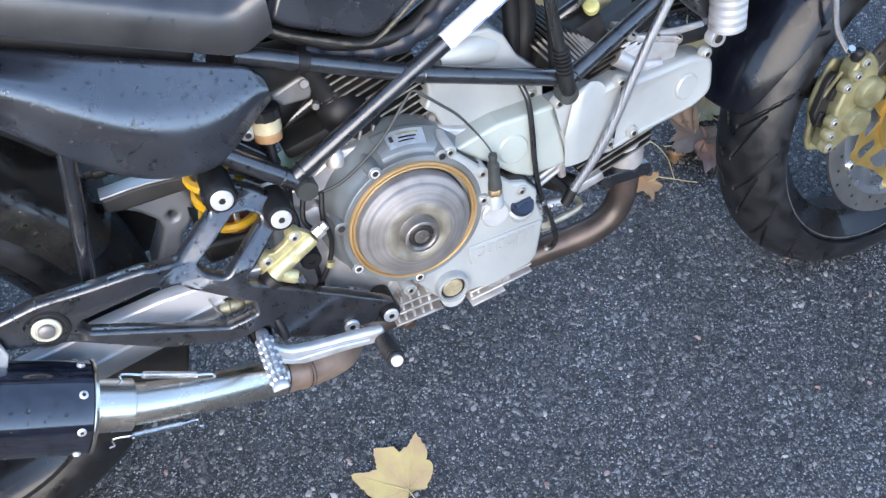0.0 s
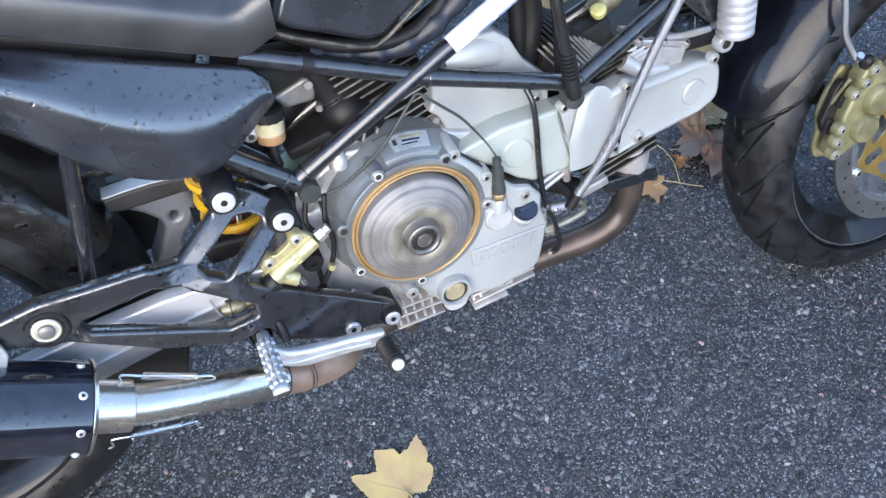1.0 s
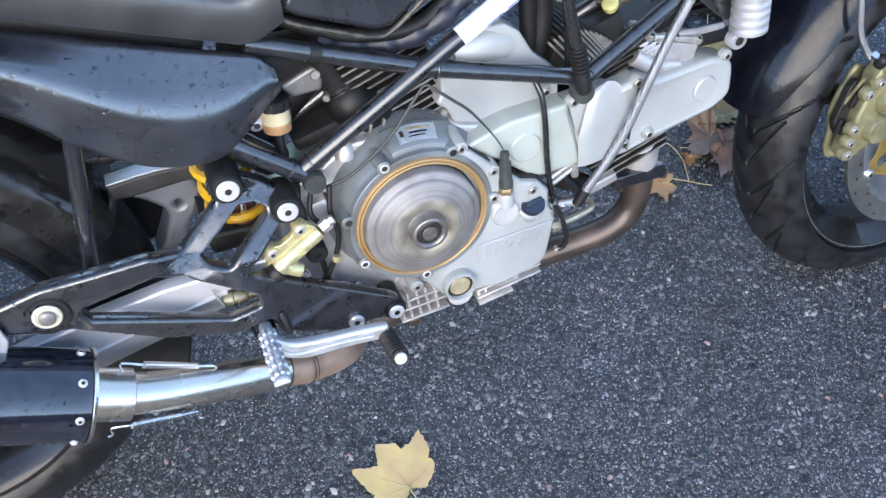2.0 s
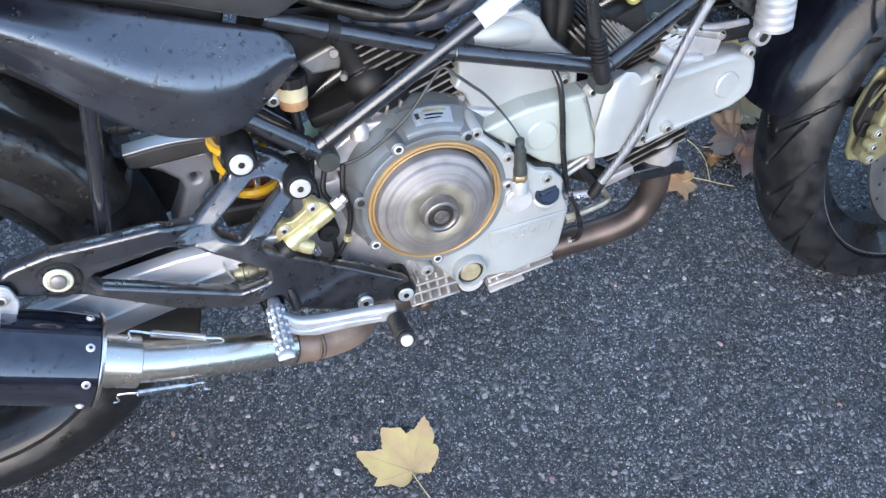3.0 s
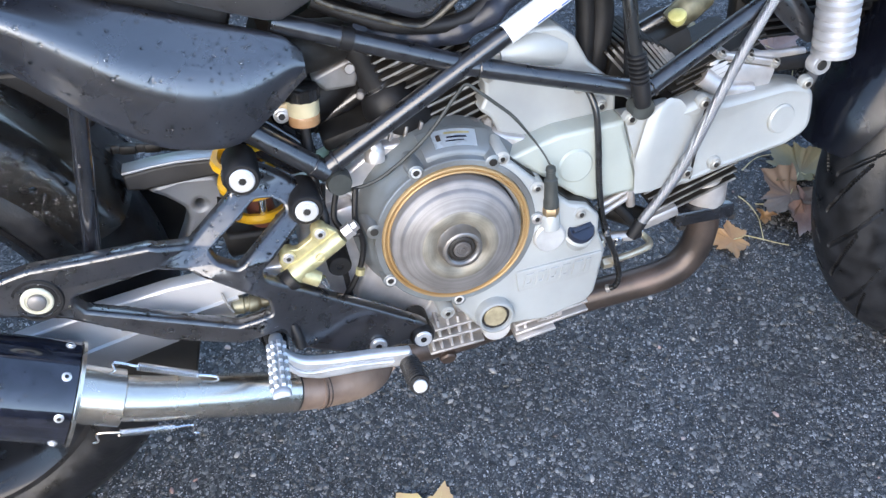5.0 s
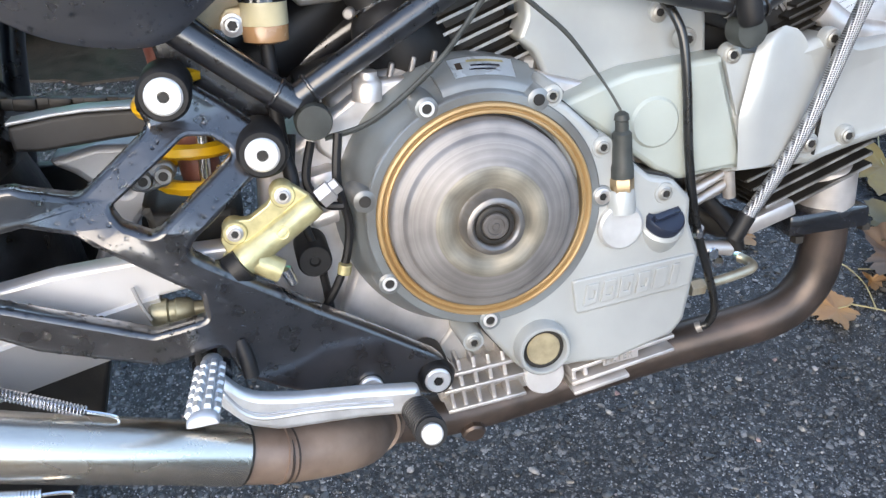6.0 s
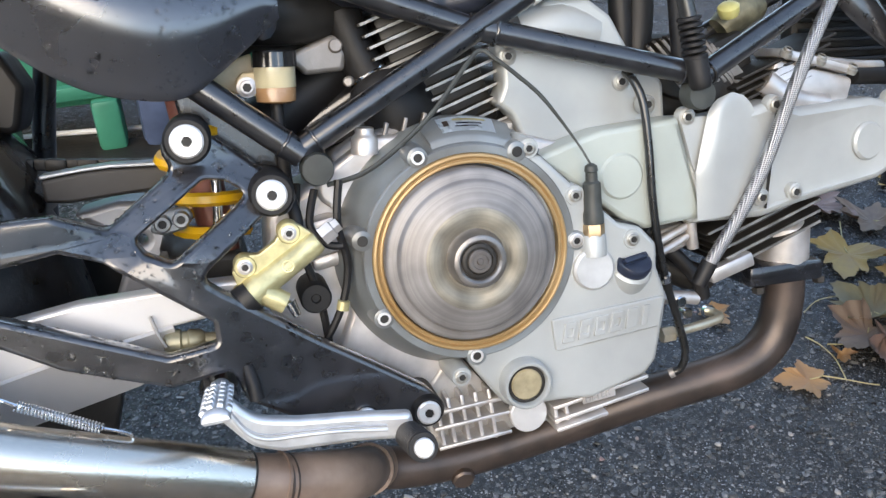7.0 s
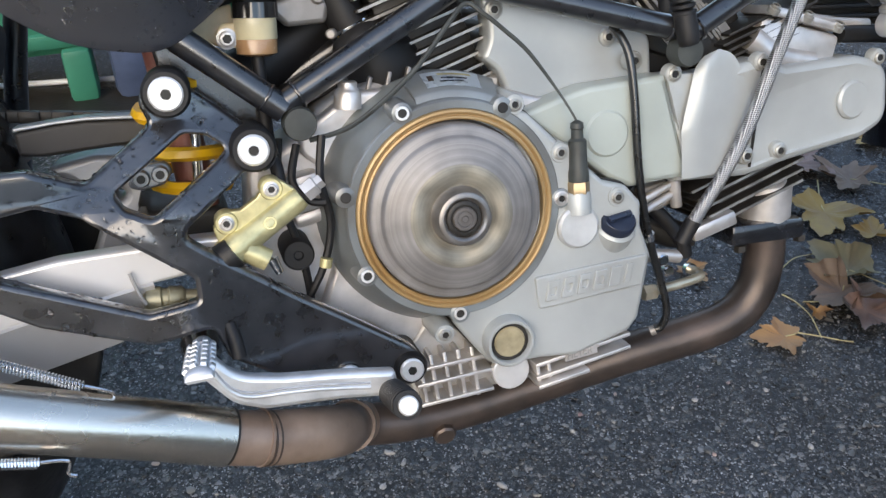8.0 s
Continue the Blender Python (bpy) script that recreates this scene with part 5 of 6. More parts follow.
lo_ = [(-0.70, -0.068, 0.242), (-0.50, -0.068, 0.280), (-0.396, -0.068, 0.300), (-0.32, -0.068, 0.315), (-0.265, -0.068, 0.326), (-0.229, -0.068, 0.3365)]
hv, lv = [bm.verts.new(q) for q in hi_], [bm.verts.new(q) for q in lo_]
for k in range(5):
    bm.faces.new((hv[k], lv[k], lv[k + 1], hv[k + 1]))
bmesh.ops.recalc_face_normals(bm, faces=bm.faces)
bmesh.ops.solidify(bm, geom=bm.faces[:], thickness=0.004)
part("swingarm_underside", bm, SWING, BIKE, "slanted silver underside of the swingarm", angle=50)
AGED = mat("oily_yellowed_alloy", (0.30, 0.285, 0.20), 0.42, 0.5, 0.3, 60, 0.15, 250, other=(0.16, 0.15, 0.11))
part("arm_bush", lathe(bmesh.new(), (-0.238, -0.094, 0.3615), (1, 0, -0.1), [(0, 0.006), (0.002, 0.0092), (0.012, 0.0098), (0.0135, 0.0080), (0.017, 0.0080), (0.0185, 0.0094), (0.027, 0.0088), (0.030, 0.0060), (0.042, 0.0056)], 24), AGED, BIKE, "oily yellowed bush under the swingarm")
part("bush_wire", tube(bmesh.new(), [(-0.243, -0.103, 0.386), (-0.240, -0.106, 0.374), (-0.236, -0.106, 0.362)], 0.0014, 8, 3), CASTD0, BIKE)
part("seat_stay", tube(bmesh.new(), [(-0.315, -0.088, 0.606), (-0.330, -0.09, 0.537), (-0.351, -0.09, 0.44)], 0.0085, 18, 4), GLOSS, BIKE)

# ---- body panels ----
def loft(name, stations, material, label):
    """Stations of x and a profile of (y, z) points; smooth across."""
    bm = bmesh.new()
    rows = []
    for x, prof in stations:
        q = spline([(x, y, z) for y, z in prof], 5)
        rows.append([bm.verts.new(p) for p in q])
    for a, b in zip(rows, rows[1:]):
        for k in range(len(a) - 1):
            bm.faces.new((a[k], b[k], b[k + 1], a[k + 1]))
    bmesh.ops.recalc_face_normals(bm, faces=bm.faces)
    return part(name, bm, material, BIKE, label, angle=60)


ST = []
raw = np.array([(-0.46, 0.755, 0.745, 0.715, -0.120, -0.096), (-0.38, 0.722, 0.712, 0.662, -0.120, -0.096), (-0.33, 0.702, 0.680, 0.612, -0.120, -0.096), (-0.30, 0.690, 0.655, 0.580, -0.120, -0.096),
                (-0.26, 0.673, 0.622, 0.551, -0.120, -0.096), (-0.22, 0.657, 0.600, 0.538, -0.118, -0.095), (-0.19, 0.645, 0.592, 0.537, -0.113, -0.093), (-0.165, 0.636, 0.592, 0.551, -0.106, -0.090),
                (-0.145, 0.628, 0.596, 0.565, -0.098, -0.086), (-0.13, 0.620, 0.598, 0.576, -0.091, -0.082), (-0.118, 0.606, 0.595, 0.584, -0.084, -0.080)])
fine = [spline([(q[0], q[k], 0) for q in raw], 8) for k in range(1, 6)]
for k in range(57):
    x = -0.46 + 0.342 * k / 56
    zt, zc, zb, yc, yb = (float(np.interp(x, [p[0] for p in s], [p[1] for p in s])) for s in fine)
    top = -0.072
    f = min(1.0, (zt - zc) / 0.02)
    p0, p1, p2 = Vector((top - 0.003, zt - 0.002)), Vector((yc, zc)), Vector((yb, zb))
    s0, s1 = p1.lerp(p0, 0.42), p1.lerp(p2, 0.5)
    arc = [s0 * (1 - q) ** 2 + p1 * 2 * q * (1 - q) + s1 * q * q for q in (0.0, 0.17, 0.33, 0.5, 0.67, 0.83, 1.0)]
    ST.append((x, [(-0.045, zt - 0.05 * f), (-0.064, zt - 0.006 * f), (top, zt), tuple(p0.lerp(s0, 0.25)), tuple(p0.lerp(s0, 0.6))] + [tuple(p) for p in arc] + [tuple(s1.lerp(p2, 0.5)), tuple(s1.lerp(p2, 0.92)), (yb + 0.004, zb), (yb + 0.03, zb + 0.002), (-0.03, zb + 0.012)]))
loft("side_panel", ST, PANEL, "satin black side panel beaded with raindrops")
# seat
ST = []
for k in range(25):
    x = -0.46 + 0.36 * k / 24
    zb = 0.633 - 0.41 * (x + 0.135)
    end = max(0.0, (x + 0.135) / 0.035)
    zb += 0.03 * end
    # the seat's far half is unseen, added to shade the engine bay
    ST.append((x, [(-0.02, zb), (-0.076, zb + 0.004), (-0.088, zb + 0.014), (-0.090, zb + 0.04), (-0.084, zb + 0.055), (-0.06, zb + 0.068), (0.0, zb + 0.075), (0.06, zb + 0.076), (0.12, zb + 0.068), (0.145, zb + 0.05), (0.15, zb + 0.02), (0.13, zb), (0.05, zb + 0.002)]))
loft("seat", ST, SEAT, "matte black seat with raindrops")
# tank flank
plate("tank_flank", [(-0.10, 0.66), (-0.085, 0.647), (-0.01, 0.612, 0.02), (0.01, 0.612, 0.02), (0.10, 0.675), (0.10, 0.74), (-0.06, 0.74)], [], -0.066, 0.06, PANEL, BIKE, "black lower tank flank", bevel=0.008, r=0.01)
# the tank's body above the flank, unseen, added to block sky light
ST = []
for x, zb, zt, hw in ((-0.11, 0.735, 0.765, 0.05), (-0.10, 0.722, 0.800, 0.09), (-0.04, 0.708, 0.862, 0.125), (0.05, 0.698, 0.900, 0.145), (0.15, 0.696, 0.910, 0.15), (0.26, 0.704, 0.892, 0.145), (0.36, 0.724, 0.845, 0.12), (0.41, 0.76, 0.80, 0.07)):
    c0, mid = 0.03, (zb + zt) / 2
    ST.append((x, [(c0, zb + 0.004), (c0 - hw * 0.6, zb), (c0 - hw * 0.92, zb + 0.012), (c0 - hw, mid - 0.01), (c0 - hw * 0.85, zt - 0.03), (c0 - hw * 0.45, zt - 0.004), (c0, zt), (c0 + hw * 0.45, zt - 0.004), (c0 + hw * 0.85, zt - 0.03), (c0 + hw, mid - 0.01), (c0 + hw * 0.92, zb + 0.012), (c0 + hw * 0.6, zb), (c0 + 0.002, zb + 0.004)]))
loft("tank_body", ST, PANEL, "black fuel tank, unseen, added to shade the engine")
# hoses and cables
HOSE = mat("shiny_black_hose", (0.012, 0.013, 0.014), 0.28, 0.0, 0.3, 40, 0.03, 300, 0.4)
part("coolant_hose", tube(bmesh.new(), [(0.1580, -0.064, 0.514), (0.1612, -0.074, 0.505), (0.1645, -0.081, 0.488), (0.166, -0.084, 0.454), (0.1665, -0.0855, 0.407), (0.1705, -0.0845, 0.366), (0.183, -0.072, 0.326), (0.196, -0.062, 0.292), (0.2035, -0.061, 0.257), (0.200, -0.058, 0.2395), (0.192, -0.054, 0.2345)], 0.0036, 12, 6), HOSE, BIKE, "black rubber breather hose")
part("hose_clip", tube(bmesh.new(), [(0.1795, -0.0755, 0.3365), (0.1815, -0.0735, 0.3305)], 0.0051, 16, 1), CHROME, BIKE)
part("hose_mouth", tube(bmesh.new(), [(0.1945, -0.0552, 0.2357), (0.1905, -0.0535, 0.2340)], 0.0049, 16, 1), CASTD0, BIKE)
part("braided_hose", tube(bmesh.new(), [(0.42, -0.07, 0.66), (0.338, -0.085, 0.550), (0.300, -0.090, 0.486), (0.260, -0.090, 0.405), (0.213, -0.084, 0.336)], 0.0058, 14, 6), BRAID, BIKE, "braided steel brake hose")
cb = part("cable_sleeve", tube(bmesh.new(), [(0.185, -0.085, 0.67), (0.191, -0.096, 0.60), (0.199, -0.099, 0.55)], [0.0062, 0.0064, 0.0066], 16, 5), HOSE, BIKE, "black cable sleeve")
for k in range(7):
    part("boot_rib", lathe(bmesh.new(), (0.1985 + 0.0008 * k, -0.099, 0.553 - 0.005 * k), (0.12, 0, -1), [(0, 0.0085), (0.0008, 0.0098), (0.003, 0.0098), (0.0038, 0.0085)], 20), RUBBER, cb)
part("boot_block", tube(bmesh.new(), [(0.2035, -0.099, 0.522), (0.206, -0.100, 0.502), (0.207, -0.100, 0.496)], [0.0092, 0.0092, 0.008], 20, 3), RUBBER, cb)
# ---- more of the motorcycle ----
# seam across the front belt cover
bm = bmesh.new()
box(bm, (0.284, -0.0785, 0.425), (0.0012, 0.003, 0.088), (0, 9, 0), 0.0002)
part("cover_seam", bm, DARK, hc)
# casting round the drum's rear side
part("case_stud", lathe(bmesh.new(), (-0.066, -0.062, 0.476), (0.1, 0, 1), [(0, 0.0105), (0.012, 0.0105), (0.014, 0.009), (0.016, 0.0075), (0.020, 0.0075), (0.021, 0.006)], 24), CAST, engine)
plate("case_flange", [(-0.0905, 0.476), (-0.069, 0.4885), (-0.051, 0.491), (-0.030, 0.497), (-0.004, 0.486), (-0.004, 0.470), (-0.030, 0.465), (-0.056, 0.450), (-0.092, 0.445)], [], -0.045, 0.05, CASTD0, engine, "dull cast top of the crankcase", bevel=0.005, r=0.007)
for k in range(3):
    bm = bmesh.new()
    box(bm, (-0.046 + 0.016 * k, -0.047, 0.487 + 0.002 * k), (0.0035, 0.006, 0.020), (0, 18, 0), 0.001)
    part("case_rib", bm, CASTD0, engine)
plate("cylinder_base", [(0.018, 0.474), (0.022, 0.483), (0.070, 0.478), (0.074, 0.468), (0.060, 0.462), (0.022, 0.466)], [], -0.034, 0.05, CASTD0, engine, "dull cast base flange of the rear cylinder", bevel=0.002, r=0.004)
for x, z in ((0.029, 0.481), (0.045, 0.479), (0.061, 0.477)):
    part("base_nut", lathe(bmesh.new(), (x, -0.036, z), (0.12, 0, 1), [(-0.006, 0.0068), (0.005, 0.0068), (0.0062, 0.0055), (0.007, 0.0036), (0.0075, 0.003)], 6), CASTD0, engine, smooth=False)
bm = bmesh.new()
box(bm, (-0.108, -0.05, 0.415), (0.03, 0.03, 0.03), (0, -8, 0), 0.005)
part("case_lug", bm, CAST, engine)
bm = bmesh.new()
box(bm, (-0.104, -0.047, 0.395), (0.03, 0.03, 0.012), (0, -8, 0), 0.004)
part("case_lug", bm, CAST, engine)
tube_pts = ([(-0.092, -0.085, 0.462), (-0.098, -0.09, 0.43), (-0.094, -0.086, 0.395), (-0.104, -0.084, 0.360), (-0.126, -0.08, 0.325)],
            [(-0.11, -0.07, 0.455), (-0.118, -0.08, 0.43), (-0.108, -0.088, 0.415), (-0.096, -0.09, 0.412)],
            [(-0.122, -0.06, 0.46), (-0.128, -0.07, 0.42), (-0.118, -0.072, 0.37), (-0.115, -0.07, 0.32)])
for pts in tube_pts:
    part("cable", tube(bmesh.new(), pts, 0.0032, 8, 6), RUBBER, engine, "black cable")
part("rubber_grommet", lathe(bmesh.new(), (-0.1215, -0.075, 0.372), (0, -1, 0), [(-0.03, 0.0125), (0.006, 0.0125), (0.008, 0.011), (0.008, 0.004), (0.006, 0.003)], 28), RUBBER, engine)
part("cable_ferrule", tube(bmesh.new(), [(-0.101, -0.088, 0.368), (-0.103, -0.088, 0.361)], 0.005, 12, 1), GOLD, engine)
# dark backing between swingarm pivot and engine
plate("pivot_block", [(-0.148, 0.44), (-0.10, 0.46), (-0.06, 0.45), (-0.06, 0.30), (-0.14, 0.30), (-0.158, 0.36)], [], -0.045, 0.08, CAST, engine, "cast rear part of the crankcase", bevel=0.008, r=0.015)

# intake and hoses above the rear cylinder
part("intake_hose", tube(bmesh.new(), [(-0.064, -0.010, 0.588), (-0.056, -0.010, 0.558), (-0.043, -0.010, 0.523), (-0.036, -0.006, 0.495)], [0.017, 0.0165, 0.0165, 0.019], 20, 5), RUBBER, engine, "black rubber intake hose")
part("intake_manifold", tube(bmesh.new(), [(-0.043, -0.012, 0.530), (-0.037, -0.016, 0.516), (-0.026, -0.014, 0.498), (-0.014, 0.004, 0.470)], [0.022, 0.031, 0.034, 0.034], 24, 4), RUBBER, engine, "black rubber intake manifold")
# dark box added to stand for the shade above the crankcase
bm = bmesh.new()
box(bm, (-0.075, 0.02, 0.492), (0.075, 0.10, 0.016), (0, -12, 0), 0.005)
part("crankcase_shade_box", bm, DARK, engine, "dark box standing for shade over the crankcase top")
part("hose_clamp", tube(bmesh.new(), [(-0.0485, -0.010, 0.5365), (-0.0445, -0.010, 0.5270)], 0.0182, 24, 1), CHROME, engine, "steel hose clamp")
disc("clamp_screw", (-0.064, -0.018, 0.531), 0.0042, 0.010, CASTD0, engine, axis=(-0.3, -1, 0))
plate("carburettor_bracket", [(-0.1137, 0.5564), (-0.0778, 0.5685, 0.012), (-0.0669, 0.5692, 0.01), (-0.064, 0.5525), (-0.0679, 0.5396), (-0.0992, 0.5398)], [], -0.022, 0.02, CASTD0, engine, "dull alloy bracket between the hoses", bevel=0.004, r=0.005)
disc("bracket_boss", (-0.0725, -0.022, 0.5600), 0.0058, 0.003, CASTD0, engine, axis=(0, -1, 0.2))
part("inlet_casting", tube(bmesh.new(), [(-0.150, 0.022, 0.492), (-0.10, 0.030, 0.520), (-0.052, 0.036, 0.552)], [0.027, 0.027, 0.026], 24, 4), RUBBER, engine, "black rubber inlet trunk")
bm = bmesh.new()
box(bm, (-0.06, 0.06, 0.555), (0.17, 0.05, 0.13), (0, -20, 0), 0.015)
part("airbox", bm, DARK, BIKE, "black airbox behind the rear cylinder")
part("airbox_trunk", tube(bmesh.new(), [(-0.16, -0.03, 0.60), (-0.11, -0.02, 0.59), (-0.07, 0.0, 0.585)], [0.03, 0.026, 0.02], 20, 4), DARK, BIKE)
pts = []
for k in range(24):
    f = k / 23
    pts.append((-0.07 + 0.25 * f, -0.04 + 0.004 * math.sin(9 * f), 0.607 - 0.075 * math.sin(math.pi * min(1, f * 1.15)) * 0.45 + 0.075 * f * f))
part("wrinkled_hose", tube(bmesh.new(), pts, [0.0125 + 0.0022 * math.sin(k * 2.1) for k in range(24)], 16, 3), mat("wrinkled_blue_black_sleeve", (0.012, 0.015, 0.025), 0.45, 0.0, 0.4, 60, 0.5, 150), BIKE, "wrinkled black fabric sleeve over a hose")
part("loom", tube(bmesh.new(), [(-0.10, -0.04, 0.64), (-0.03, -0.045, 0.605), (0.05, -0.045, 0.60), (0.12, -0.03, 0.655)], 0.008, 10, 6), RUBBER, BIKE)
part("tank_seam", tube(bmesh.new(), [(-0.098, -0.066, 0.648), (-0.085, -0.067, 0.640), (-0.05, -0.068, 0.624), (-0.012, -0.068, 0.608), (0.008, -0.068, 0.611), (0.05, -0.066, 0.639), (0.10, -0.062, 0.675)], 0.0026, 8, 6), mat("worn_seam_edge", (0.09, 0.08, 0.06), 0.4, 0.2, 0.6, 120, 0.3, 300, other=(0.015, 0.015, 0.015)), BIKE, "rolled seam at the tank's lower edge")

FIN2 = mat("light_grey_fin_edge", (0.27, 0.26, 0.25), 0.5, 0.3, 0.3, 60, 0.2, 300)
# head cover of the rear cylinder and hoses between the frame tubes
bm = bmesh.new()
tube(bm, [(0.075, -0.038, 0.553), (0.11, -0.038, 0.555), (0.142, -0.036, 0.545)], [0.02, 0.022, 0.018], 20, 4)
part("head_cover", bm, GREY, engine, "grey rounded head cover")
part("black_hose", tube(bmesh.new(), [(0.172, -0.02, 0.62), (0.178, -0.02, 0.575), (0.176, -0.02, 0.50)], 0.0105, 14, 4), RUBBER, engine)
part("black_hose", tube(bmesh.new(), [(0.192, -0.02, 0.61), (0.196, -0.02, 0.565), (0.188, -0.02, 0.51), (0.186, -0.02, 0.48)], 0.0125, 14, 4), RUBBER, engine)
part("black_hose", tube(bmesh.new(), [(0.205, -0.05, 0.64), (0.212, -0.055, 0.575), (0.214, -0.055, 0.50)], 0.0075, 14, 4), RUBBER, engine)
for k in range(13):
    o = Vector((0.196 + 0.0066 * k, -0.02, 0.530 + 0.0032 * k - 0.0004 * k * k))
    bm = bmesh.new()
    box(bm, o + Vector((0.016, 0.03, -0.022)), (0.060, 0.09, 0.0036), (0, 52, 0), 0.001)
    part("head_fin", bm, DARK, engine)
    bm = bmesh.new()
    box(bm, o + Vector((0.016, -0.0155, -0.022)), (0.054, 0.002, 0.0026), (0, 52, 0), 0.0)
    part("head_fin_edge", bm, FIN2, engine, smooth=False)
part("spark_lead_cap", lathe(bmesh.new(), (0.277, -0.03, 0.548), (-0.3, -0.4, 1), [(0, 0.008), (0.004, 0.0095), (0.009, 0.0095), (0.011, 0.007), (0.0115, 0.003)], 20), mat("pale_yellow_plastic", (0.42, 0.40, 0.16), 0.4, 0.0, 0.2, 60, 0.05, 300), engine, "pale yellow plastic cap")
part("carb_body", tube(bmesh.new(), [(0.285, 0.0, 0.535), (0.305, 0.0, 0.548), (0.33, 0.01, 0.552)], [0.013, 0.016, 0.012], 16, 4), mat("dull_olive_casting", (0.20, 0.19, 0.13), 0.5, 0.5, 0.4, 60, 0.2, 300), engine)
bm = bmesh.new()
box(bm, (0.26, 0.0, 0.488), (0.13, 0.07, 0.04), (0, 22, 0), 0.004)
part("front_head", bm, DARK, engine)

plate("reservoir_bracket", [(-0.178, 0.540), (-0.162, 0.556), (-0.14, 0.562), (-0.13, 0.545), (-0.15, 0.53)], [], -0.03, 0.004, TAN, BIKE, r=0.004)
# front cylinder head castings
bm = bmesh.new()
box(bm, (0.345, -0.025, 0.478), (0.085, 0.05, 0.034), (0, 18, 0), 0.005)
part("valve_cover", bm, CAST, engine, "bare cast valve cover")
bm = bmesh.new()
box(bm, (0.350, -0.033, 0.500), (0.078, 0.045, 0.008), (0, 18, 0), 0.002)
part("valve_cover_lid", bm, CAST, engine)
for a, b in ((0.318, 0.512), (0.352, 0.502), (0.384, 0.490)):
    screw((a, -0.054, b), 0.0042, engine, ZINC, axis=(0.2, -0.5, 0.8))
part("casting_boss", tube(bmesh.new(), [(0.30, -0.045, 0.488), (0.325, -0.05, 0.47), (0.36, -0.05, 0.462)], [0.012, 0.010, 0.008], 14, 4), CAST, engine)
part("casting_rail", tube(bmesh.new(), [(0.33, -0.05, 0.505), (0.39, -0.04, 0.492), (0.43, -0.035, 0.487)], [0.006, 0.0055, 0.005], 12, 3), CAST, engine)
part("spark_cap", tube(bmesh.new(), [(0.392, -0.045, 0.482), (0.43, -0.04, 0.478), (0.452, -0.035, 0.476)], [0.0075, 0.008, 0.009], 14, 3), RUBBER, engine)
for k in range(5):
    bm = bmesh.new()
    box(bm, (0.30 + 0.006 * k, -0.02, 0.474 + 0.0085 * k), (0.10, 0.06, 0.0028), (0, -17, 0), 0.0008)
    part("head_fin", bm, DARK, engine)
# oil cooler behind the front wheel
cooler = new("oil_cooler")
cooler.parent = BIKE
cooler["label"] = "black finned oil cooler"
for k in range(12):
    bm = bmesh.new()
    box(bm, (0.47, 0.02, 0.49 + 0.0095 * k), (0.17, 0.035, 0.004), (0, 4, 0), 0.001)
    part("cooler_fin", bm, RUBBER, cooler)
bm = bmesh.new()
box(bm, (0.47, 0.035, 0.545), (0.18, 0.02, 0.13), (0, 4, 0), 0.004)
part("cooler_core", bm, DARK, cooler)

# linkage and unions below the front cylinder
link = new("oil_union")
link.parent = engine
NICKEL = mat("pale_nickel_fitting", (0.52, 0.48, 0.38), 0.35, 0.7, 0.15, 60, 0.05, 300)
part("union_block", tube(bmesh.new(), [(0.178, -0.05, 0.308), (0.20, -0.05, 0.306), (0.224, -0.048, 0.300)], [0.007, 0.006, 0.0065], 12, 3), CAST, link)
part("union_hexagon", lathe(bmesh.new(), (0.1725, -0.070, 0.317), (0, -1, 0), [(-0.01, 0.007), (0.006, 0.007), (0.007, 0.005)], 6), NICKEL, link, "nickel hexagon union", smooth=False)
part("union_hexagon", lathe(bmesh.new(), (0.188, -0.050, 0.2713), (1, 0, 0), [(-0.002, 0.0075), (0.010, 0.0075), (0.012, 0.005)], 6), NICKEL, link, smooth=False)
part("steel_rod", tube(bmesh.new(), [(0.190, -0.050, 0.2713), (0.218, -0.047, 0.2715), (0.246, -0.0415, 0.2720), (0.2555, -0.034, 0.2718), (0.2572, -0.022, 0.2712), (0.2563, -0.0125, 0.2705)], 0.0044, 14, 3), NICKEL, link)
for c in ((0.227, -0.018, 0.2775), (0.204, -0.05, 0.302)):
    disc("union_bolt", c, 0.0055, 0.008, CHROME, link)
part("oil_pipe", tube(bmesh.new(), [(0.18, -0.04, 0.37), (0.205, -0.045, 0.345), (0.225, -0.05, 0.318), (0.23, -0.05, 0.300)], 0.0065, 12, 5), RUBBER, link)
part("side_stand_switch", tube(bmesh.new(), [(0.20, -0.02, 0.33), (0.23, -0.025, 0.315), (0.25, -0.03, 0.31)], [0.012, 0.014, 0.01], 12, 3), DARK, link)
bm = bmesh.new()
box(bm, (0.252, -0.060, 0.328), (0.045, 0.012, 0.014), (0, -14, 0), 0.003)
part("hose_bracket", bm, CAST, link, "pale alloy bracket at the hose end")
part("hose_ferrule", tube(bmesh.new(), [(0.218, -0.0845, 0.344), (0.207, -0.083, 0.325)], [0.0072, 0.0068], 14, 1), RUBBER, BIKE)
part("rod_mouth", tube(bmesh.new(), [(0.2566, -0.0150, 0.2707), (0.2560, -0.0095, 0.2703)], 0.0066, 16, 1), CHROME, link)
plate("cylinder_flange", [(0.1825, 0.3705), (0.2095, 0.3750), (0.2180, 0.3635), (0.2155, 0.3540), (0.2005, 0.3490), (0.1860, 0.3480)], [], -0.055, 0.03, CASTD0, link, "dull cast flange of the front cylinder", bevel=0.002, r=0.003)
for (xa, za), (xb, zb_) in (((0.172, 0.3615), (0.2105, 0.3730)), ((0.178, 0.3530), (0.2120, 0.3640))):
    part("flange_rib", tube(bmesh.new(), [(xa, -0.066, za), (xb, -0.0605, zb_)], 0.0036, 10, 1), CAST, link)
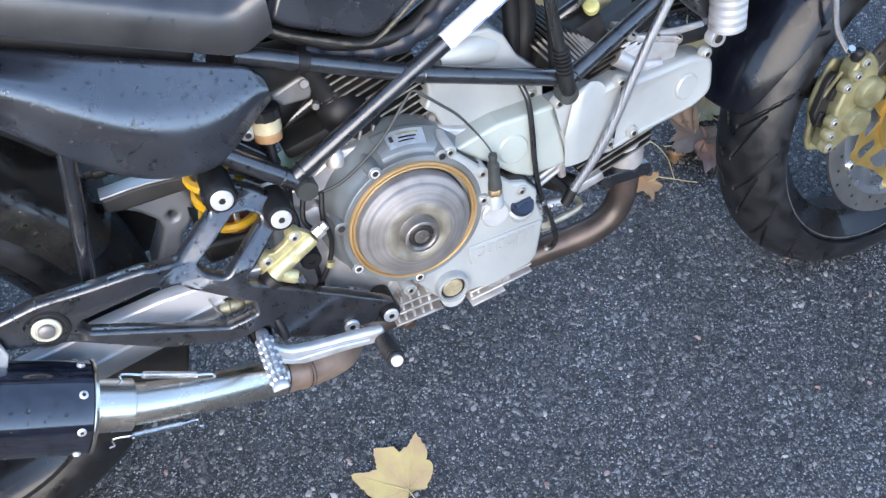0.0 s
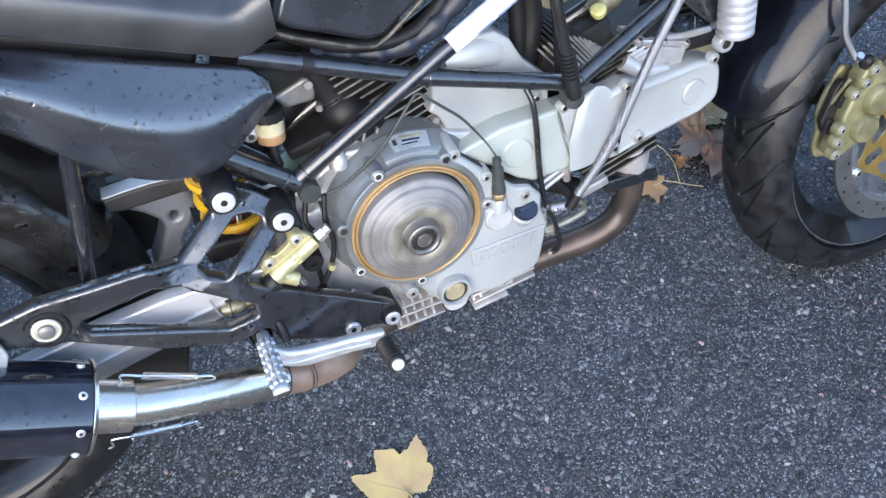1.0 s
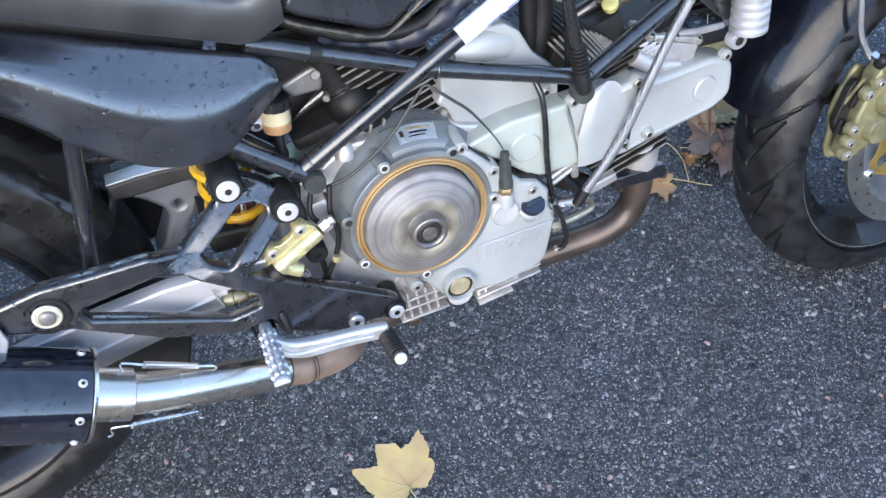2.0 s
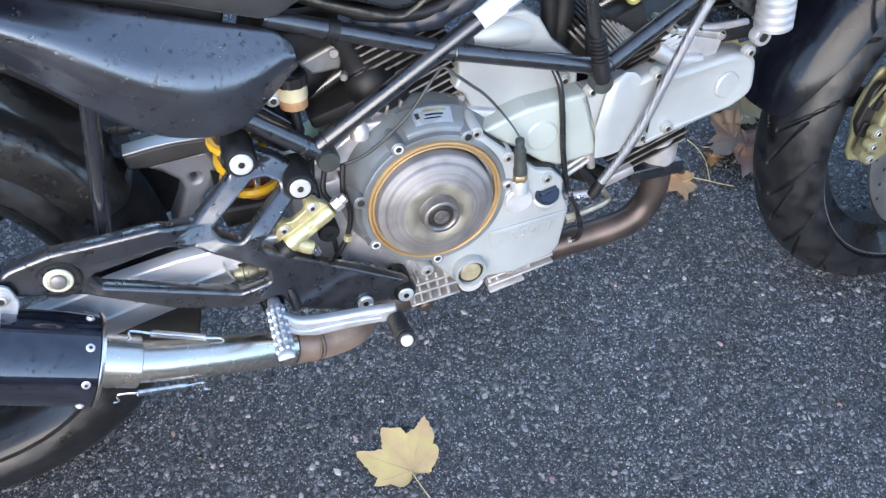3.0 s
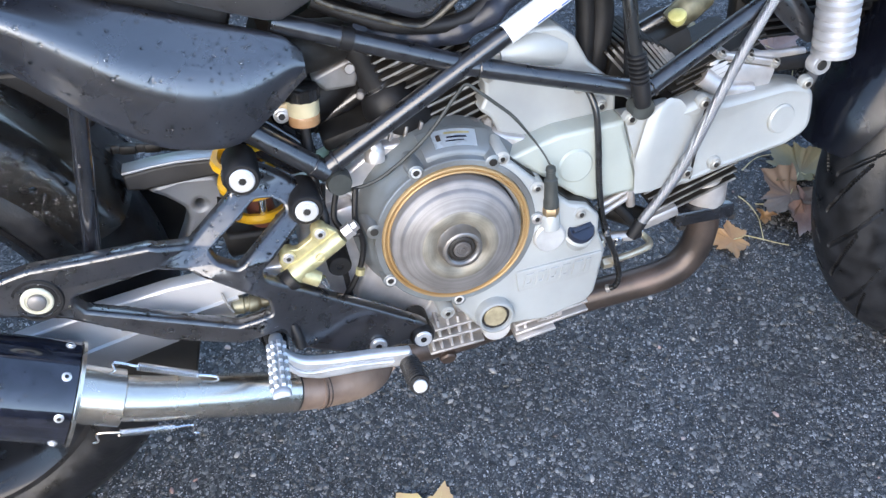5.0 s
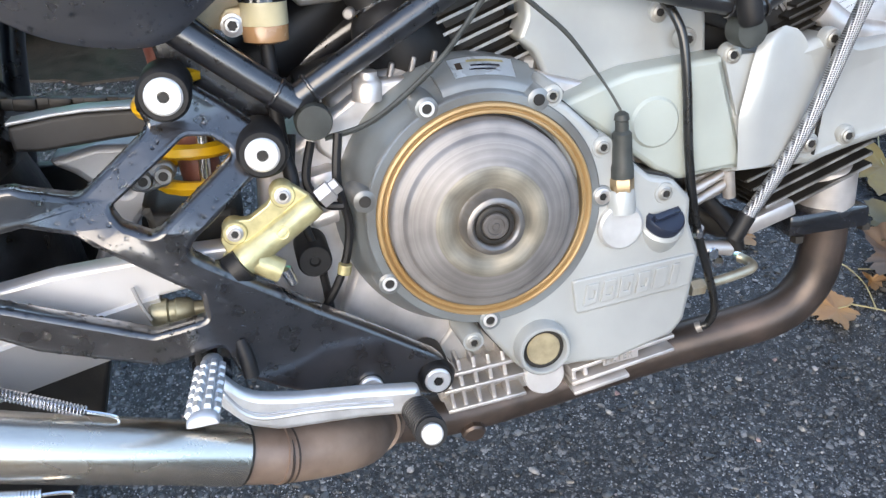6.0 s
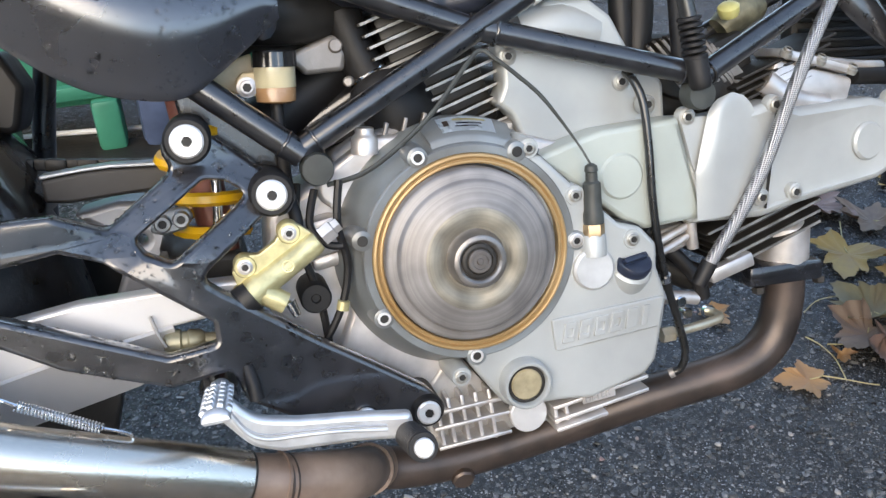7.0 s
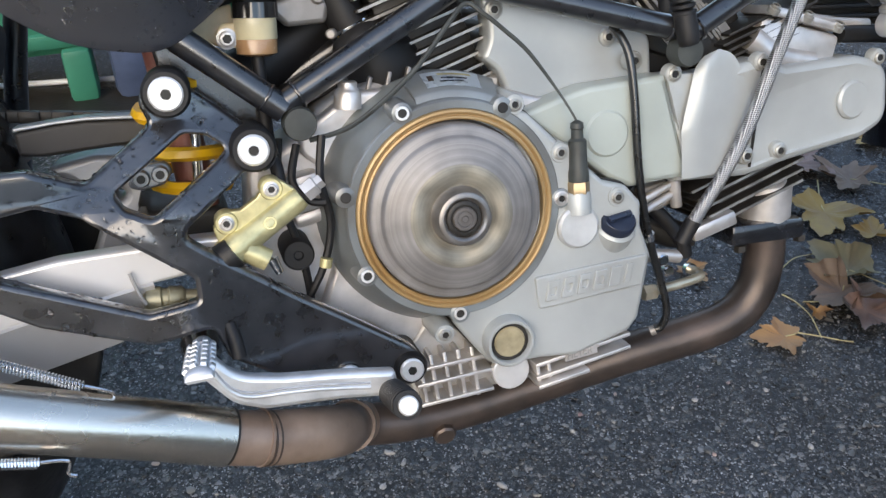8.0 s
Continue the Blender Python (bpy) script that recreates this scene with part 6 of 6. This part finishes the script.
part("flange_post", tube(bmesh.new(), [(0.213, -0.062, 0.377), (0.216, -0.060, 0.352)], 0.0052, 12, 1), CAST, link)

# header pipe details
part("pipe_bung", lathe(bmesh.new(), (-0.007, -0.018, 0.158), (0, -1, -0.35), [(-0.006, 0.011), (0.004, 0.011), (0.006, 0.009), (0.006, 0.004)], 8), RUST, ex)
part("pipe_joint", tube(bmesh.new(), [(-0.0955, -0.036, 0.196), (-0.0935, -0.028, 0.192)], 0.0232, 24, 1), RUST, ex)
part("pipe_joint", tube(bmesh.new(), [(-0.1735, -0.1165, 0.2445), (-0.1715, -0.1158, 0.2436)], 0.0222, 28, 1), PATINA, ex)

# ribbed damper and eyelet by the fork
SATIN = mat("satin_alloy", (0.50, 0.50, 0.51), 0.45, 0.7, 0.1, 30, 0.05, 300)
prof = [(0, 0.012), (0.002, 0.0225)]
for k in range(6):
    prof += [(0.006 + 0.011 * k, 0.0225), (0.009 + 0.011 * k, 0.0195), (0.012 + 0.011 * k, 0.0225)]
part("ribbed_damper", lathe(bmesh.new(), (0.438, -0.075, 0.497), (-0.05, -0.02, 1), prof + [(0.085, 0.021)], 32), SATIN, BIKE, "satin alloy ribbed damper body")
eye = part("damper_eye", lathe(bmesh.new(), (0.424, -0.072, 0.488), (0, -1, 0), [(-0.006, 0.0115), (0.006, 0.0115), (0.008, 0.010), (0.008, 0.006), (0.006, 0.0055)], 28), SATIN, BIKE)
disc("eye_bush", (0.424, -0.078, 0.488), 0.0058, 0.003, DARK, eye)
part("headstock_plate", tube(bmesh.new(), [(0.36, -0.03, 0.60), (0.40, -0.045, 0.545), (0.43, -0.05, 0.51)], [0.02, 0.016, 0.01], 12, 3, 0.5), FRAME, BIKE)
# fork leg and brake hose
fork = new("fork_leg")
fork.parent = BIKE
part("fork_slider", tube(bmesh.new(), [(0.775, -0.125, 0.27), (0.73, -0.125, 0.37), (0.66, -0.125, 0.55), (0.60, -0.125, 0.70)], [0.028, 0.026, 0.026, 0.026], 24, 3), FRAME, fork)
part("brake_hose", tube(bmesh.new(), [(0.545, -0.11, 0.60), (0.557, -0.12, 0.516), (0.567, -0.12, 0.476), (0.588, -0.122, 0.440)], 0.0042, 12, 6), BRAID, fork, "pale braided brake hose")

# muffler strap, far stay, chain, upper swingarm casting
# dark plate added where the hugger's shadow falls
plate("hugger_shade_plate", [(-0.36, 0.42), (-0.30, 0.415), (-0.27, 0.40), (-0.25, 0.34), (-0.27, 0.30), (-0.36, 0.30)], [], 0.14, 0.02, DARK, BIKE, bevel=0.004)
strap = plate("silencer_bracket", [(-0.492, 0.440), (-0.470, 0.468, 0.012), (-0.438, 0.462, 0.014), (-0.435, 0.438, 0.012), (-0.446, 0.418), (-0.460, 0.392), (-0.476, 0.365), (-0.492, 0.372)], [], -0.148, 0.005, PEGM, ex, "bright alloy silencer bracket", r=0.01)
screw((-0.4495, -0.148, 0.4475), 0.0062, strap, CAST)
part("seat_stay", tube(bmesh.new(), [(-0.305, 0.14, 0.62), (-0.33, 0.15, 0.52), (-0.355, 0.16, 0.38)], 0.0105, 14, 4), FRAME, BIKE)
chain = new("drive_chain")
chain.parent = BIKE
for k in range(26):
    c = Vector((-0.16 - 0.0125 * k, 0.05, 0.468 + 0.0017 * k))
    bm = bmesh.new()
    box(bm, c, (0.017, 0.006 if k % 2 else 0.012, 0.010), (0, 8, 0), 0.002)
    part("chain_link", bm, DARK, chain)
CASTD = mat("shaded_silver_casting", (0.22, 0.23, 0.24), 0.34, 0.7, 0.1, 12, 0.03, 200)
# one casting: its lit top and shaded side are put into two colours
FARTOP = mat("lit_beam_silver", (0.33, 0.35, 0.38), 0.35, 0.6, 0.1, 12, 0.03, 200)
plate("swingarm_beam", [(-0.316, 0.482), (-0.285, 0.4845), (-0.262, 0.4845), (-0.207, 0.4795), (-0.212, 0.462), (-0.25, 0.462), (-0.298, 0.461), (-0.316, 0.464)], [], 0.0, 0.021, mat("shaded_black_casting", (0.022, 0.021, 0.021), 0.55, 0.0, 0.3, 30, 0.05, 300), BIKE, "cast upper beam of the swingarm, darkened for shade", bevel=0.003, r=0.004)
plate("beam_edge", [(-0.3165, 0.483), (-0.3160, 0.486), (-0.285, 0.4878), (-0.262, 0.4880), (-0.205, 0.4830), (-0.205, 0.4800), (-0.262, 0.4850), (-0.285, 0.4850)], [], -0.001, 0.023, FARTOP, BIKE, "silver top of the swingarm beam, coloured as lit", bevel=0.001, r=0.001)
# swingarm silver darkened for the shade on the far leg
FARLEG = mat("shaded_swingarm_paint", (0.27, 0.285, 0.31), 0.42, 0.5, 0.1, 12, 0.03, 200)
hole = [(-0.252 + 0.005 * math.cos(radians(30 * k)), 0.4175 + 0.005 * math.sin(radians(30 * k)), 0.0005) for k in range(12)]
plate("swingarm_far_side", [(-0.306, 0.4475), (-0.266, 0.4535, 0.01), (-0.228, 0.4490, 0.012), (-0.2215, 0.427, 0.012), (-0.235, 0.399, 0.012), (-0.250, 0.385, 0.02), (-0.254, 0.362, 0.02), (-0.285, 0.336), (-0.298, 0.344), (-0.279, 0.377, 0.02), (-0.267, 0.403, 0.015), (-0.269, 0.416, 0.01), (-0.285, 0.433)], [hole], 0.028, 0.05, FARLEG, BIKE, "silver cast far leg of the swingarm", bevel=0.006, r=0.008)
part("linkage_rod", tube(bmesh.new(), [(-0.182, -0.045, 0.475), (-0.186, -0.045, 0.43)], 0.0042, 10, 1), CHROME, BIKE)
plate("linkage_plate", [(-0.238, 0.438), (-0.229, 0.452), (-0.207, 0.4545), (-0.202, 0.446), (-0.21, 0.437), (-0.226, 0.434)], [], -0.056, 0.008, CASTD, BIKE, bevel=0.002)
for c in ((-0.226, -0.06, 0.444), (-0.212, -0.06, 0.4455)):
    lug = part("linkage_bolt", lathe(bmesh.new(), c, (0, -1, 0), [(-0.01, 0.0066), (0, 0.0066), (0.002, 0.0055), (0.002, 0.0034), (0.0, 0.003)], 20), CASTD, BIKE)
    disc("bolt_socket", (c[0], c[1] - 0.0012, c[2]), 0.0033, 0.001, DARK, lug, seg=12, bevel=0.0001)
bm = bmesh.new()
box(bm, (-0.25, -0.055, 0.352), (0.035, 0.03, 0.018), (0, 10, 0), 0.004)
part("stand_lug", bm, CAST, BIKE)
plate("chain_guard", [(-0.46, 0.288), (-0.32, 0.314), (-0.276, 0.322), (-0.284, 0.298), (-0.298, 0.255), (-0.46, 0.235)], [], -0.066, 0.03, DARK, BIKE, bevel=0.003)

# dark block added to stand for shade in the gap under the seat
bm = bmesh.new()
box(bm, (-0.31, -0.01, 0.675), (0.28, 0.08, 0.06), (0, 22, 0), 0.01)
part("seat_gap_shade", bm, RUBBER, BIKE)
# polished lip of the front rim
bm = lathe(bmesh.new(), (FC[0], FC[1] - 0.0502, FC[2]), (0, -1, 0), [(0.0, 0.2168), (0.0012, 0.2168), (0.0012, 0.2182), (0.0, 0.2182), (0.0, 0.2168)], 96, caps=False)
part("rim_lip", bm, CASTD, front_wheel)

# dark block added below the shock, standing for the shadow there
plate("shock_shade_block", [(-0.234, 0.425), (-0.225, 0.415), (-0.17, 0.41), (-0.165, 0.385), (-0.230, 0.385)], [], -0.045, 0.10, DARK, BIKE, bevel=0.006)
plate("inner_fender", [(-0.47, 0.60), (-0.335, 0.585), (-0.322, 0.555), (-0.334, 0.515), (-0.40, 0.535), (-0.47, 0.54)], [], 0.05, 0.06, RUBBER, BIKE, "black inner fender under the seat", bevel=0.006, r=0.012)
# rain on the bodywork
by_name = {o.name: o for o in scene.objects}
raindrops(by_name["side_panel"], 320, 3, lambda n, c: n[1] < -0.2 and c[0] > -0.42, hi=0.0024)
raindrops(by_name["side_panel"], 160, 8, lambda n, c: n[1] < -0.2 and c[0] > -0.21, hi=0.0016)
raindrops(by_name["tank_flank"], 60, 12, lambda n, c: n[1] < -0.4)
raindrops(by_name["seat_stay"], 60, 9, lambda n, c: n[1] < -0.1)
raindrops(by_name["front_mudguard"], 120, 10, lambda n, c: n[1] < 0.0 and n[2] > -0.2)
raindrops(by_name["seat"], 200, 4, lambda n, c: n[1] < -0.1)
raindrops(by_name["hanger_plate"], 1300, 5, lambda n, c: (n[1] < -0.5 or n[2] > 0.4) and c[0] < -0.11 - 0.5 * max(0.0, 0.41 - c[2]), lo=0.0006, hi=0.0021)
raindrops(by_name["rear_hugger"], 1100, 6, lambda n, c: n[1] < -0.4 and c[0] > -0.56, lo=0.0008, hi=0.0042)
raindrops(by_name["silencer_body"], 300, 7, lambda n, c: n[1] < 0.2 and n[2] > -0.3, hi=0.0024)

# ---- fallen leaves ----
def leaf_material(name, a, b):
    return mat(name, a, 0.5, 0.0, 0.2, 26, 0.5, 130, other=b)


LEAVES = [leaf_material("yellow_leaf", (0.46, 0.37, 0.15), (0.40, 0.265, 0.15)), leaf_material("tan_leaf", (0.34, 0.20, 0.09), (0.24, 0.13, 0.06)),
          leaf_material("golden_leaf", (0.34, 0.22, 0.06), (0.24, 0.14, 0.045)), leaf_material("brown_leaf", (0.20, 0.135, 0.095), (0.12, 0.075, 0.05)), leaf_material("rosy_leaf", (0.26, 0.17, 0.14), (0.17, 0.10, 0.08)),
          leaf_material("olive_leaf", (0.21, 0.175, 0.09), (0.15, 0.115, 0.06))]
VEIN = mat("leaf_vein", (0.50, 0.40, 0.20), 0.5, 0.0, 0.2, 60, 0.1, 300)
STEM = mat("leaf_stem", (0.40, 0.34, 0.18), 0.5, 0.0, 0.2, 60, 0.1, 300)
LOBES = [(-90, 0.28), (-70, 0.48), (-52, 0.70), (-42, 0.60), (-22, 0.66), (-6, 0.70), (6, 1.0), (16, 0.78), (28, 0.68), (40, 0.54), (50, 0.70), (60, 0.95), (67, 0.76), (77, 1.0), (90, 1.22)]
BROAD = [(11, 0.60), (27, 0.75), (36, 0.73), (42, 0.92), (51, 1.03), (60, 1.24), (69, 0.89), (81, 0.80), (86, 0.95), (96, 1.0), (107, 1.12), (114, 0.93), (118, 0.84), (124, 0.76), (135, 0.95), (142, 1.20), (153, 0.98), (159, 0.87), (172, 0.69), (182, 0.81), (192, 0.48), (227, 0.33), (270, 0.05), (333, 0.16), (343, 0.39), (356, 0.43)]


def leaf(x, y, size, turn, kind, label, curl=0.12, seed=0, stem=0.9, outline=None):
    """A maple leaf: a lobed blade, cupped and creased along its veins, with a stalk."""
    rng = random.Random(seed)
    half = [(radians(a), r * (0.93 + 0.14 * rng.random())) for a, r in LOBES]
    ring = half + [(math.pi - radians(a), r * (0.93 + 0.14 * rng.random())) for a, r in LOBES[-2:0:-1]]
    rough = 0.035 if outline else 0.075
    src = outline or [(math.degrees(a), r) for a, r in ring]
    ring = []
    for (a0, r0), (a1, r1) in zip(src, src[1:] + [(src[0][0] + 360, src[0][1])]):
        for q in (0.0, 0.34, 0.67):
            ring.append((radians(a0 + (a1 - a0) * q), (r0 + (r1 - r0) * q) * (1 if q == 0 else 1 - rough + 2 * rough * rng.random())))
    bm = bmesh.new()
    rows = []
    for f in (0.0, 0.33, 0.62, 0.84, 1.0):
        row = []
        for a, r in ring:
            px, py = math.cos(a) * r * f, math.sin(a) * r * f
            up = curl * f * (0.5 * f * (1 + math.cos(2 * a + seed)) + 0.12 * (1 + math.cos(5 * (a - math.pi / 2))) + 0.22 * f * (1 + math.sin(3 * a + 2.3 * seed)) * (0 if outline else 1))
            row.append(bm.verts.new((px * size, py * size, max(0.0, up) * size)) if f else None)
        rows.append(row)
    centre = bm.verts.new((0, 0, 0.0))
    n = len(ring)
    for k in range(n):
        bm.faces.new((centre, rows[1][k], rows[1][(k + 1) % n]))
        for a, b in zip(rows[1:], rows[2:]):
            bm.faces.new((a[k], b[k], b[(k + 1) % n], a[(k + 1) % n]))
    bmesh.ops.recalc_face_normals(bm, faces=bm.faces)
    if sum(f.normal.z for f in bm.faces) < 0:
        bmesh.ops.reverse_faces(bm, faces=bm.faces)
    root = new("fallen_leaf")
    root.matrix_world = pose(x, y, 0.0042, 0, 0, turn)
    tagged(root, label, "leaf", "fallen leaves")
    part("blade", bm, LEAVES[kind], root, angle=180)
    if outline:
        for a, r in ((60, 1.14), (104, 0.98), (142, 1.08), (24, 0.62), (180, 0.66)):
            d = Vector((math.cos(radians(a)), math.sin(radians(a)), 0)) * size * r
            part("vein", tube(bmesh.new(), [(0, 0, 0.001), d * 0.5 + Vector((0, 0, 0.0012)), d + Vector((0, 0, 0.0022))], [0.0006, 0.0004, 0.0002], 6, 3), VEIN, root)
    if stem:
        part("stalk", tube(bmesh.new(), [(0, 0, 0.003), (0.10 * size, -0.35 * size, 0.0025), (0.24 * size, -stem * size, 0.002)], [0.0010, 0.0008, 0.0012], 6, 5), STEM, root)
    return root


leaf(-0.082, -0.139, 0.070, 0, 0, "large pale yellow maple leaf flat on wet asphalt", 0.06, 3, 0.75, BROAD)
leaf(0.515, 0.200, 0.040, 75, 1, "small tan maple leaf lying on the asphalt", 0.14, 5, 0.5)
leaf(0.588, 0.233, 0.018, 150, 1, "tiny curled tan leaf lying on the asphalt", 0.5, 6, 0.0)
leaf(0.650, 0.262, 0.064, 120, 3, "curled brown maple leaf in a small pile", 0.35, 7, 0.8)
leaf(0.655, 0.215, 0.062, 220, 4, "rosy brown maple leaf in a small pile", 0.4, 9, 0.0)
leaf(0.690, 0.300, 0.060, 20, 5, "dull olive maple leaf lying in a small pile", 0.3, 11, 1.2)
leaf(0.755, 0.448, 0.070, 140, 2, "golden yellow maple leaf on the asphalt", 0.2, 13, 1.4)
leaf(0.86, 0.52, 0.06, 40, 3, "brown maple leaf on the asphalt", 0.3, 15, 0.9)
leaf(0.80, 0.60, 0.065, 200, 4, "rosy maple leaf on the asphalt", 0.25, 17, 0.9)
leaf(0.72, 0.58, 0.055, 300, 3, "dull brown maple leaf on the asphalt", 0.35, 19, 0.0)
leaf(0.55, 0.67, 0.075, 60, 2, "golden maple leaf on the asphalt", 0.15, 21, 1.0)
leaf(0.66, 0.66, 0.06, 250, 5, "dull olive maple leaf on the asphalt", 0.2, 23, 0.8)
leaf(0.92, 0.42, 0.06, 100, 1, "tan maple leaf on the asphalt", 0.25, 25, 0.8)
leaf(0.79, 0.37, 0.035, 330, 2, "small golden maple leaf on the asphalt", 0.25, 27, 0.0)
leaf(1.0, 0.62, 0.06, 10, 2, "golden maple leaf on the asphalt", 0.25, 29, 0.9)
leaf(0.47, 0.37, 0.03, 190, 1, "small rust-coloured maple leaf on the asphalt", 0.2, 31, 0.0)
leaf(0.90, 0.72, 0.07, 170, 3, "brown maple leaf on the asphalt", 0.3, 33, 0.9)

# loose stalks among the leaves
for pts in ([(0.567, 0.284), (0.575, 0.263), (0.577, 0.235), (0.570, 0.210), (0.563, 0.189)], [(0.532, 0.210), (0.561, 0.191), (0.582, 0.177), (0.597, 0.168)], [(0.586, 0.261), (0.609, 0.253), (0.633, 0.246)], [(0.60, 0.335), (0.64, 0.355), (0.69, 0.352)]):
    x0, y0 = pts[0]
    st = part("leaf_stalk", tube(bmesh.new(), [(x - x0, y - y0, 0.0005 * (k % 2)) for k, (x, y) in enumerate(pts)], [0.0011, 0.0009, 0.0008, 0.0010], 8, 5), STEM, None)
    st.matrix_world = pose(x0, y0, 0.0022)
    tagged(st, "thin yellow-green leaf stalk lying on the asphalt", "leaf stalk", "fallen leaf stalks")

# ---- things behind the motorcycle ----
GREENP = mat("green_plastic", (0.025, 0.20, 0.125), 0.45, 0.0, 0.15, 12, 0.06, 300)
crate = new("green_plastic_bin")
crate.matrix_world = pose(-0.488, 1.27, 0, 0, 0, 2)
tagged(crate, "green plastic garden bin standing on moulded feet", "bin")
bm = bmesh.new()
box(bm, (-0.04, 0.16, 0.36), (0.39, 0.36, 0.55), (0, 0, 0), 0.03)
part("bin_body", bm, GREENP, crate)
for x in (-0.10, 0.10):
    bm = bmesh.new()
    box(bm, (x, -0.01, 0.055), (0.055, 0.08, 0.11), (0, 0, 0), 0.012)
    part("bin_foot", bm, GREENP, crate)
bm = bmesh.new()
box(bm, (-0.04, -0.02, 0.125), (0.39, 0.03, 0.03), (0, 0, 0), 0.006)
part("bin_rib", bm, GREENP, crate)
bm = bmesh.new()
box(bm, (0, 0, 0), (0.07, 0.2, 0.34), (0, 0, 0), 0.02)
bluebox = part("blue_plastic_tub", bm, mat("blue_grey_plastic", (0.07, 0.10, 0.17), 0.5, 0.0, 0.2, 20, 0.1, 300), None)
bluebox.matrix_world = pose(-0.292, 1.31, 0.17)
tagged(bluebox, "blue-grey plastic tub standing beside the bin", "tub")
bm = tube(bmesh.new(), [(-0.30, 0, 0), (0.0, 0, 0.002), (0.30, 0, 0)], 0.006, 10, 4)
pole = part("white_pole", bm, TAPE, None)
pole.matrix_world = pose(-0.50, 1.33, 0.008, 0, 0, -7)
tagged(pole, "thin white pole lying on the ground", "pole")

# ---- dark strip added on the asphalt ----
bm = bmesh.new()
rng = random.Random(41)
rim = []
for k in range(40):
    f = 4 * k / 40
    a, b = [(-0.70, 1.37), (-0.24, 1.25), (-0.255, 1.04), (-0.66, 1.13)][int(f)], [(-0.24, 1.25), (-0.255, 1.04), (-0.66, 1.13), (-0.70, 1.37)][int(f)]
    q = f - int(f)
    rim.append((a[0] + (b[0] - a[0]) * q + rng.uniform(-0.012, 0.012), a[1] + (b[1] - a[1]) * q + rng.uniform(-0.012, 0.012)))
low, high = [bm.verts.new((x, y, 0.0)) for x, y in rim], [bm.verts.new((x * 0.985 - 0.007, y * 0.985 + 0.018, 0.005)) for x, y in rim]
for k in range(40):
    bm.faces.new((low[k], low[(k + 1) % 40], high[(k + 1) % 40], high[k]))
bm.faces.new(high)
bmesh.ops.recalc_face_normals(bm, faces=bm.faces)
soil = part("dark_ground_strip", bm, mat("dark_strip_brown", (0.020, 0.016, 0.012), 0.6, 0.0, 0.5, 40, 0.8, 160, other=(0.009, 0.008, 0.006)), None, smooth=False)
tagged(soil, "dark strip added on the ground in front of the bin", "soil", kind="structure")

# ---- loose grit in the asphalt ----
rng = np.random.default_rng(7)
base = bmesh.new()
bmesh.ops.create_icosphere(base, subdivisions=1, radius=1.0)
BV, BF = np.array([v.co[:] for v in base.verts]), np.array([[v.index for v in f.verts] for f in base.faces])
base.free()
N = 34000
pos = np.stack([rng.uniform(-1.0, 1.25, N), rng.uniform(-0.62, 1.25, N)], 1)
rad = np.where(rng.random(N) < 0.55, 0.0008 + 0.0012 * rng.random(N), 0.0016 + 0.0040 * rng.random(N) ** 2.0)
ang = rng.uniform(0, 2 * np.pi, N)
sx, sy, sz = rad * rng.uniform(0.8, 1.4, N), rad * rng.uniform(0.6, 1.0, N), rad * rng.uniform(0.35, 0.6, N)
V = BV[None] * (1 + 0.22 * rng.standard_normal((N, len(BV), 1)))
X, Y, Z = V[..., 0] * sx[:, None], V[..., 1] * sy[:, None], V[..., 2] * sz[:, None]
c_, s_ = np.cos(ang)[:, None], np.sin(ang)[:, None]
P3 = np.stack([X * c_ - Y * s_ + pos[:, :1], X * s_ + Y * c_ + pos[:, 1:], Z + 0.0003], -1).reshape(-1, 3)
F3 = (BF[None] + (np.arange(N) * len(BV))[:, None, None]).reshape(-1, 3)
me = bpy.data.meshes.new("asphalt_grit")
me.from_pydata(P3.tolist(), [], F3.tolist())
GRIT = mat("grit_stone", (0.2, 0.2, 0.21), 0.3, 0.0, 0.2, 300, 0.2, 900)
gn, gl = GRIT.node_tree.nodes, GRIT.node_tree.links
geo = gn.new("ShaderNodeNewGeometry")
gr = gn.new("ShaderNodeValToRGB")
ge = gr.color_ramp.elements
ge[0].position, ge[0].color = 0.0, (0.011, 0.013, 0.015, 1)
ge[1].position, ge[1].color = 1.0, (0.34, 0.33, 0.32, 1)
for q, v in ((0.5, (0.034, 0.037, 0.039)), (0.8, (0.078, 0.084, 0.087)), (0.92, (0.16, 0.165, 0.165)), (0.98, (0.29, 0.285, 0.28)), (0.99, (0.22, 0.10, 0.08))):
    ge.new(q).color = (*v, 1)
gl.new(geo.outputs["Random Per Island"], gr.inputs["Fac"])
gl.new(gr.outputs[0], gn["Principled BSDF"].inputs["Base Color"])
grit = part_mesh("asphalt_grit", me, GRIT, None, angle=60)
tagged(grit, "pale and dark grit set in wet asphalt", "grit", kind="stuff")
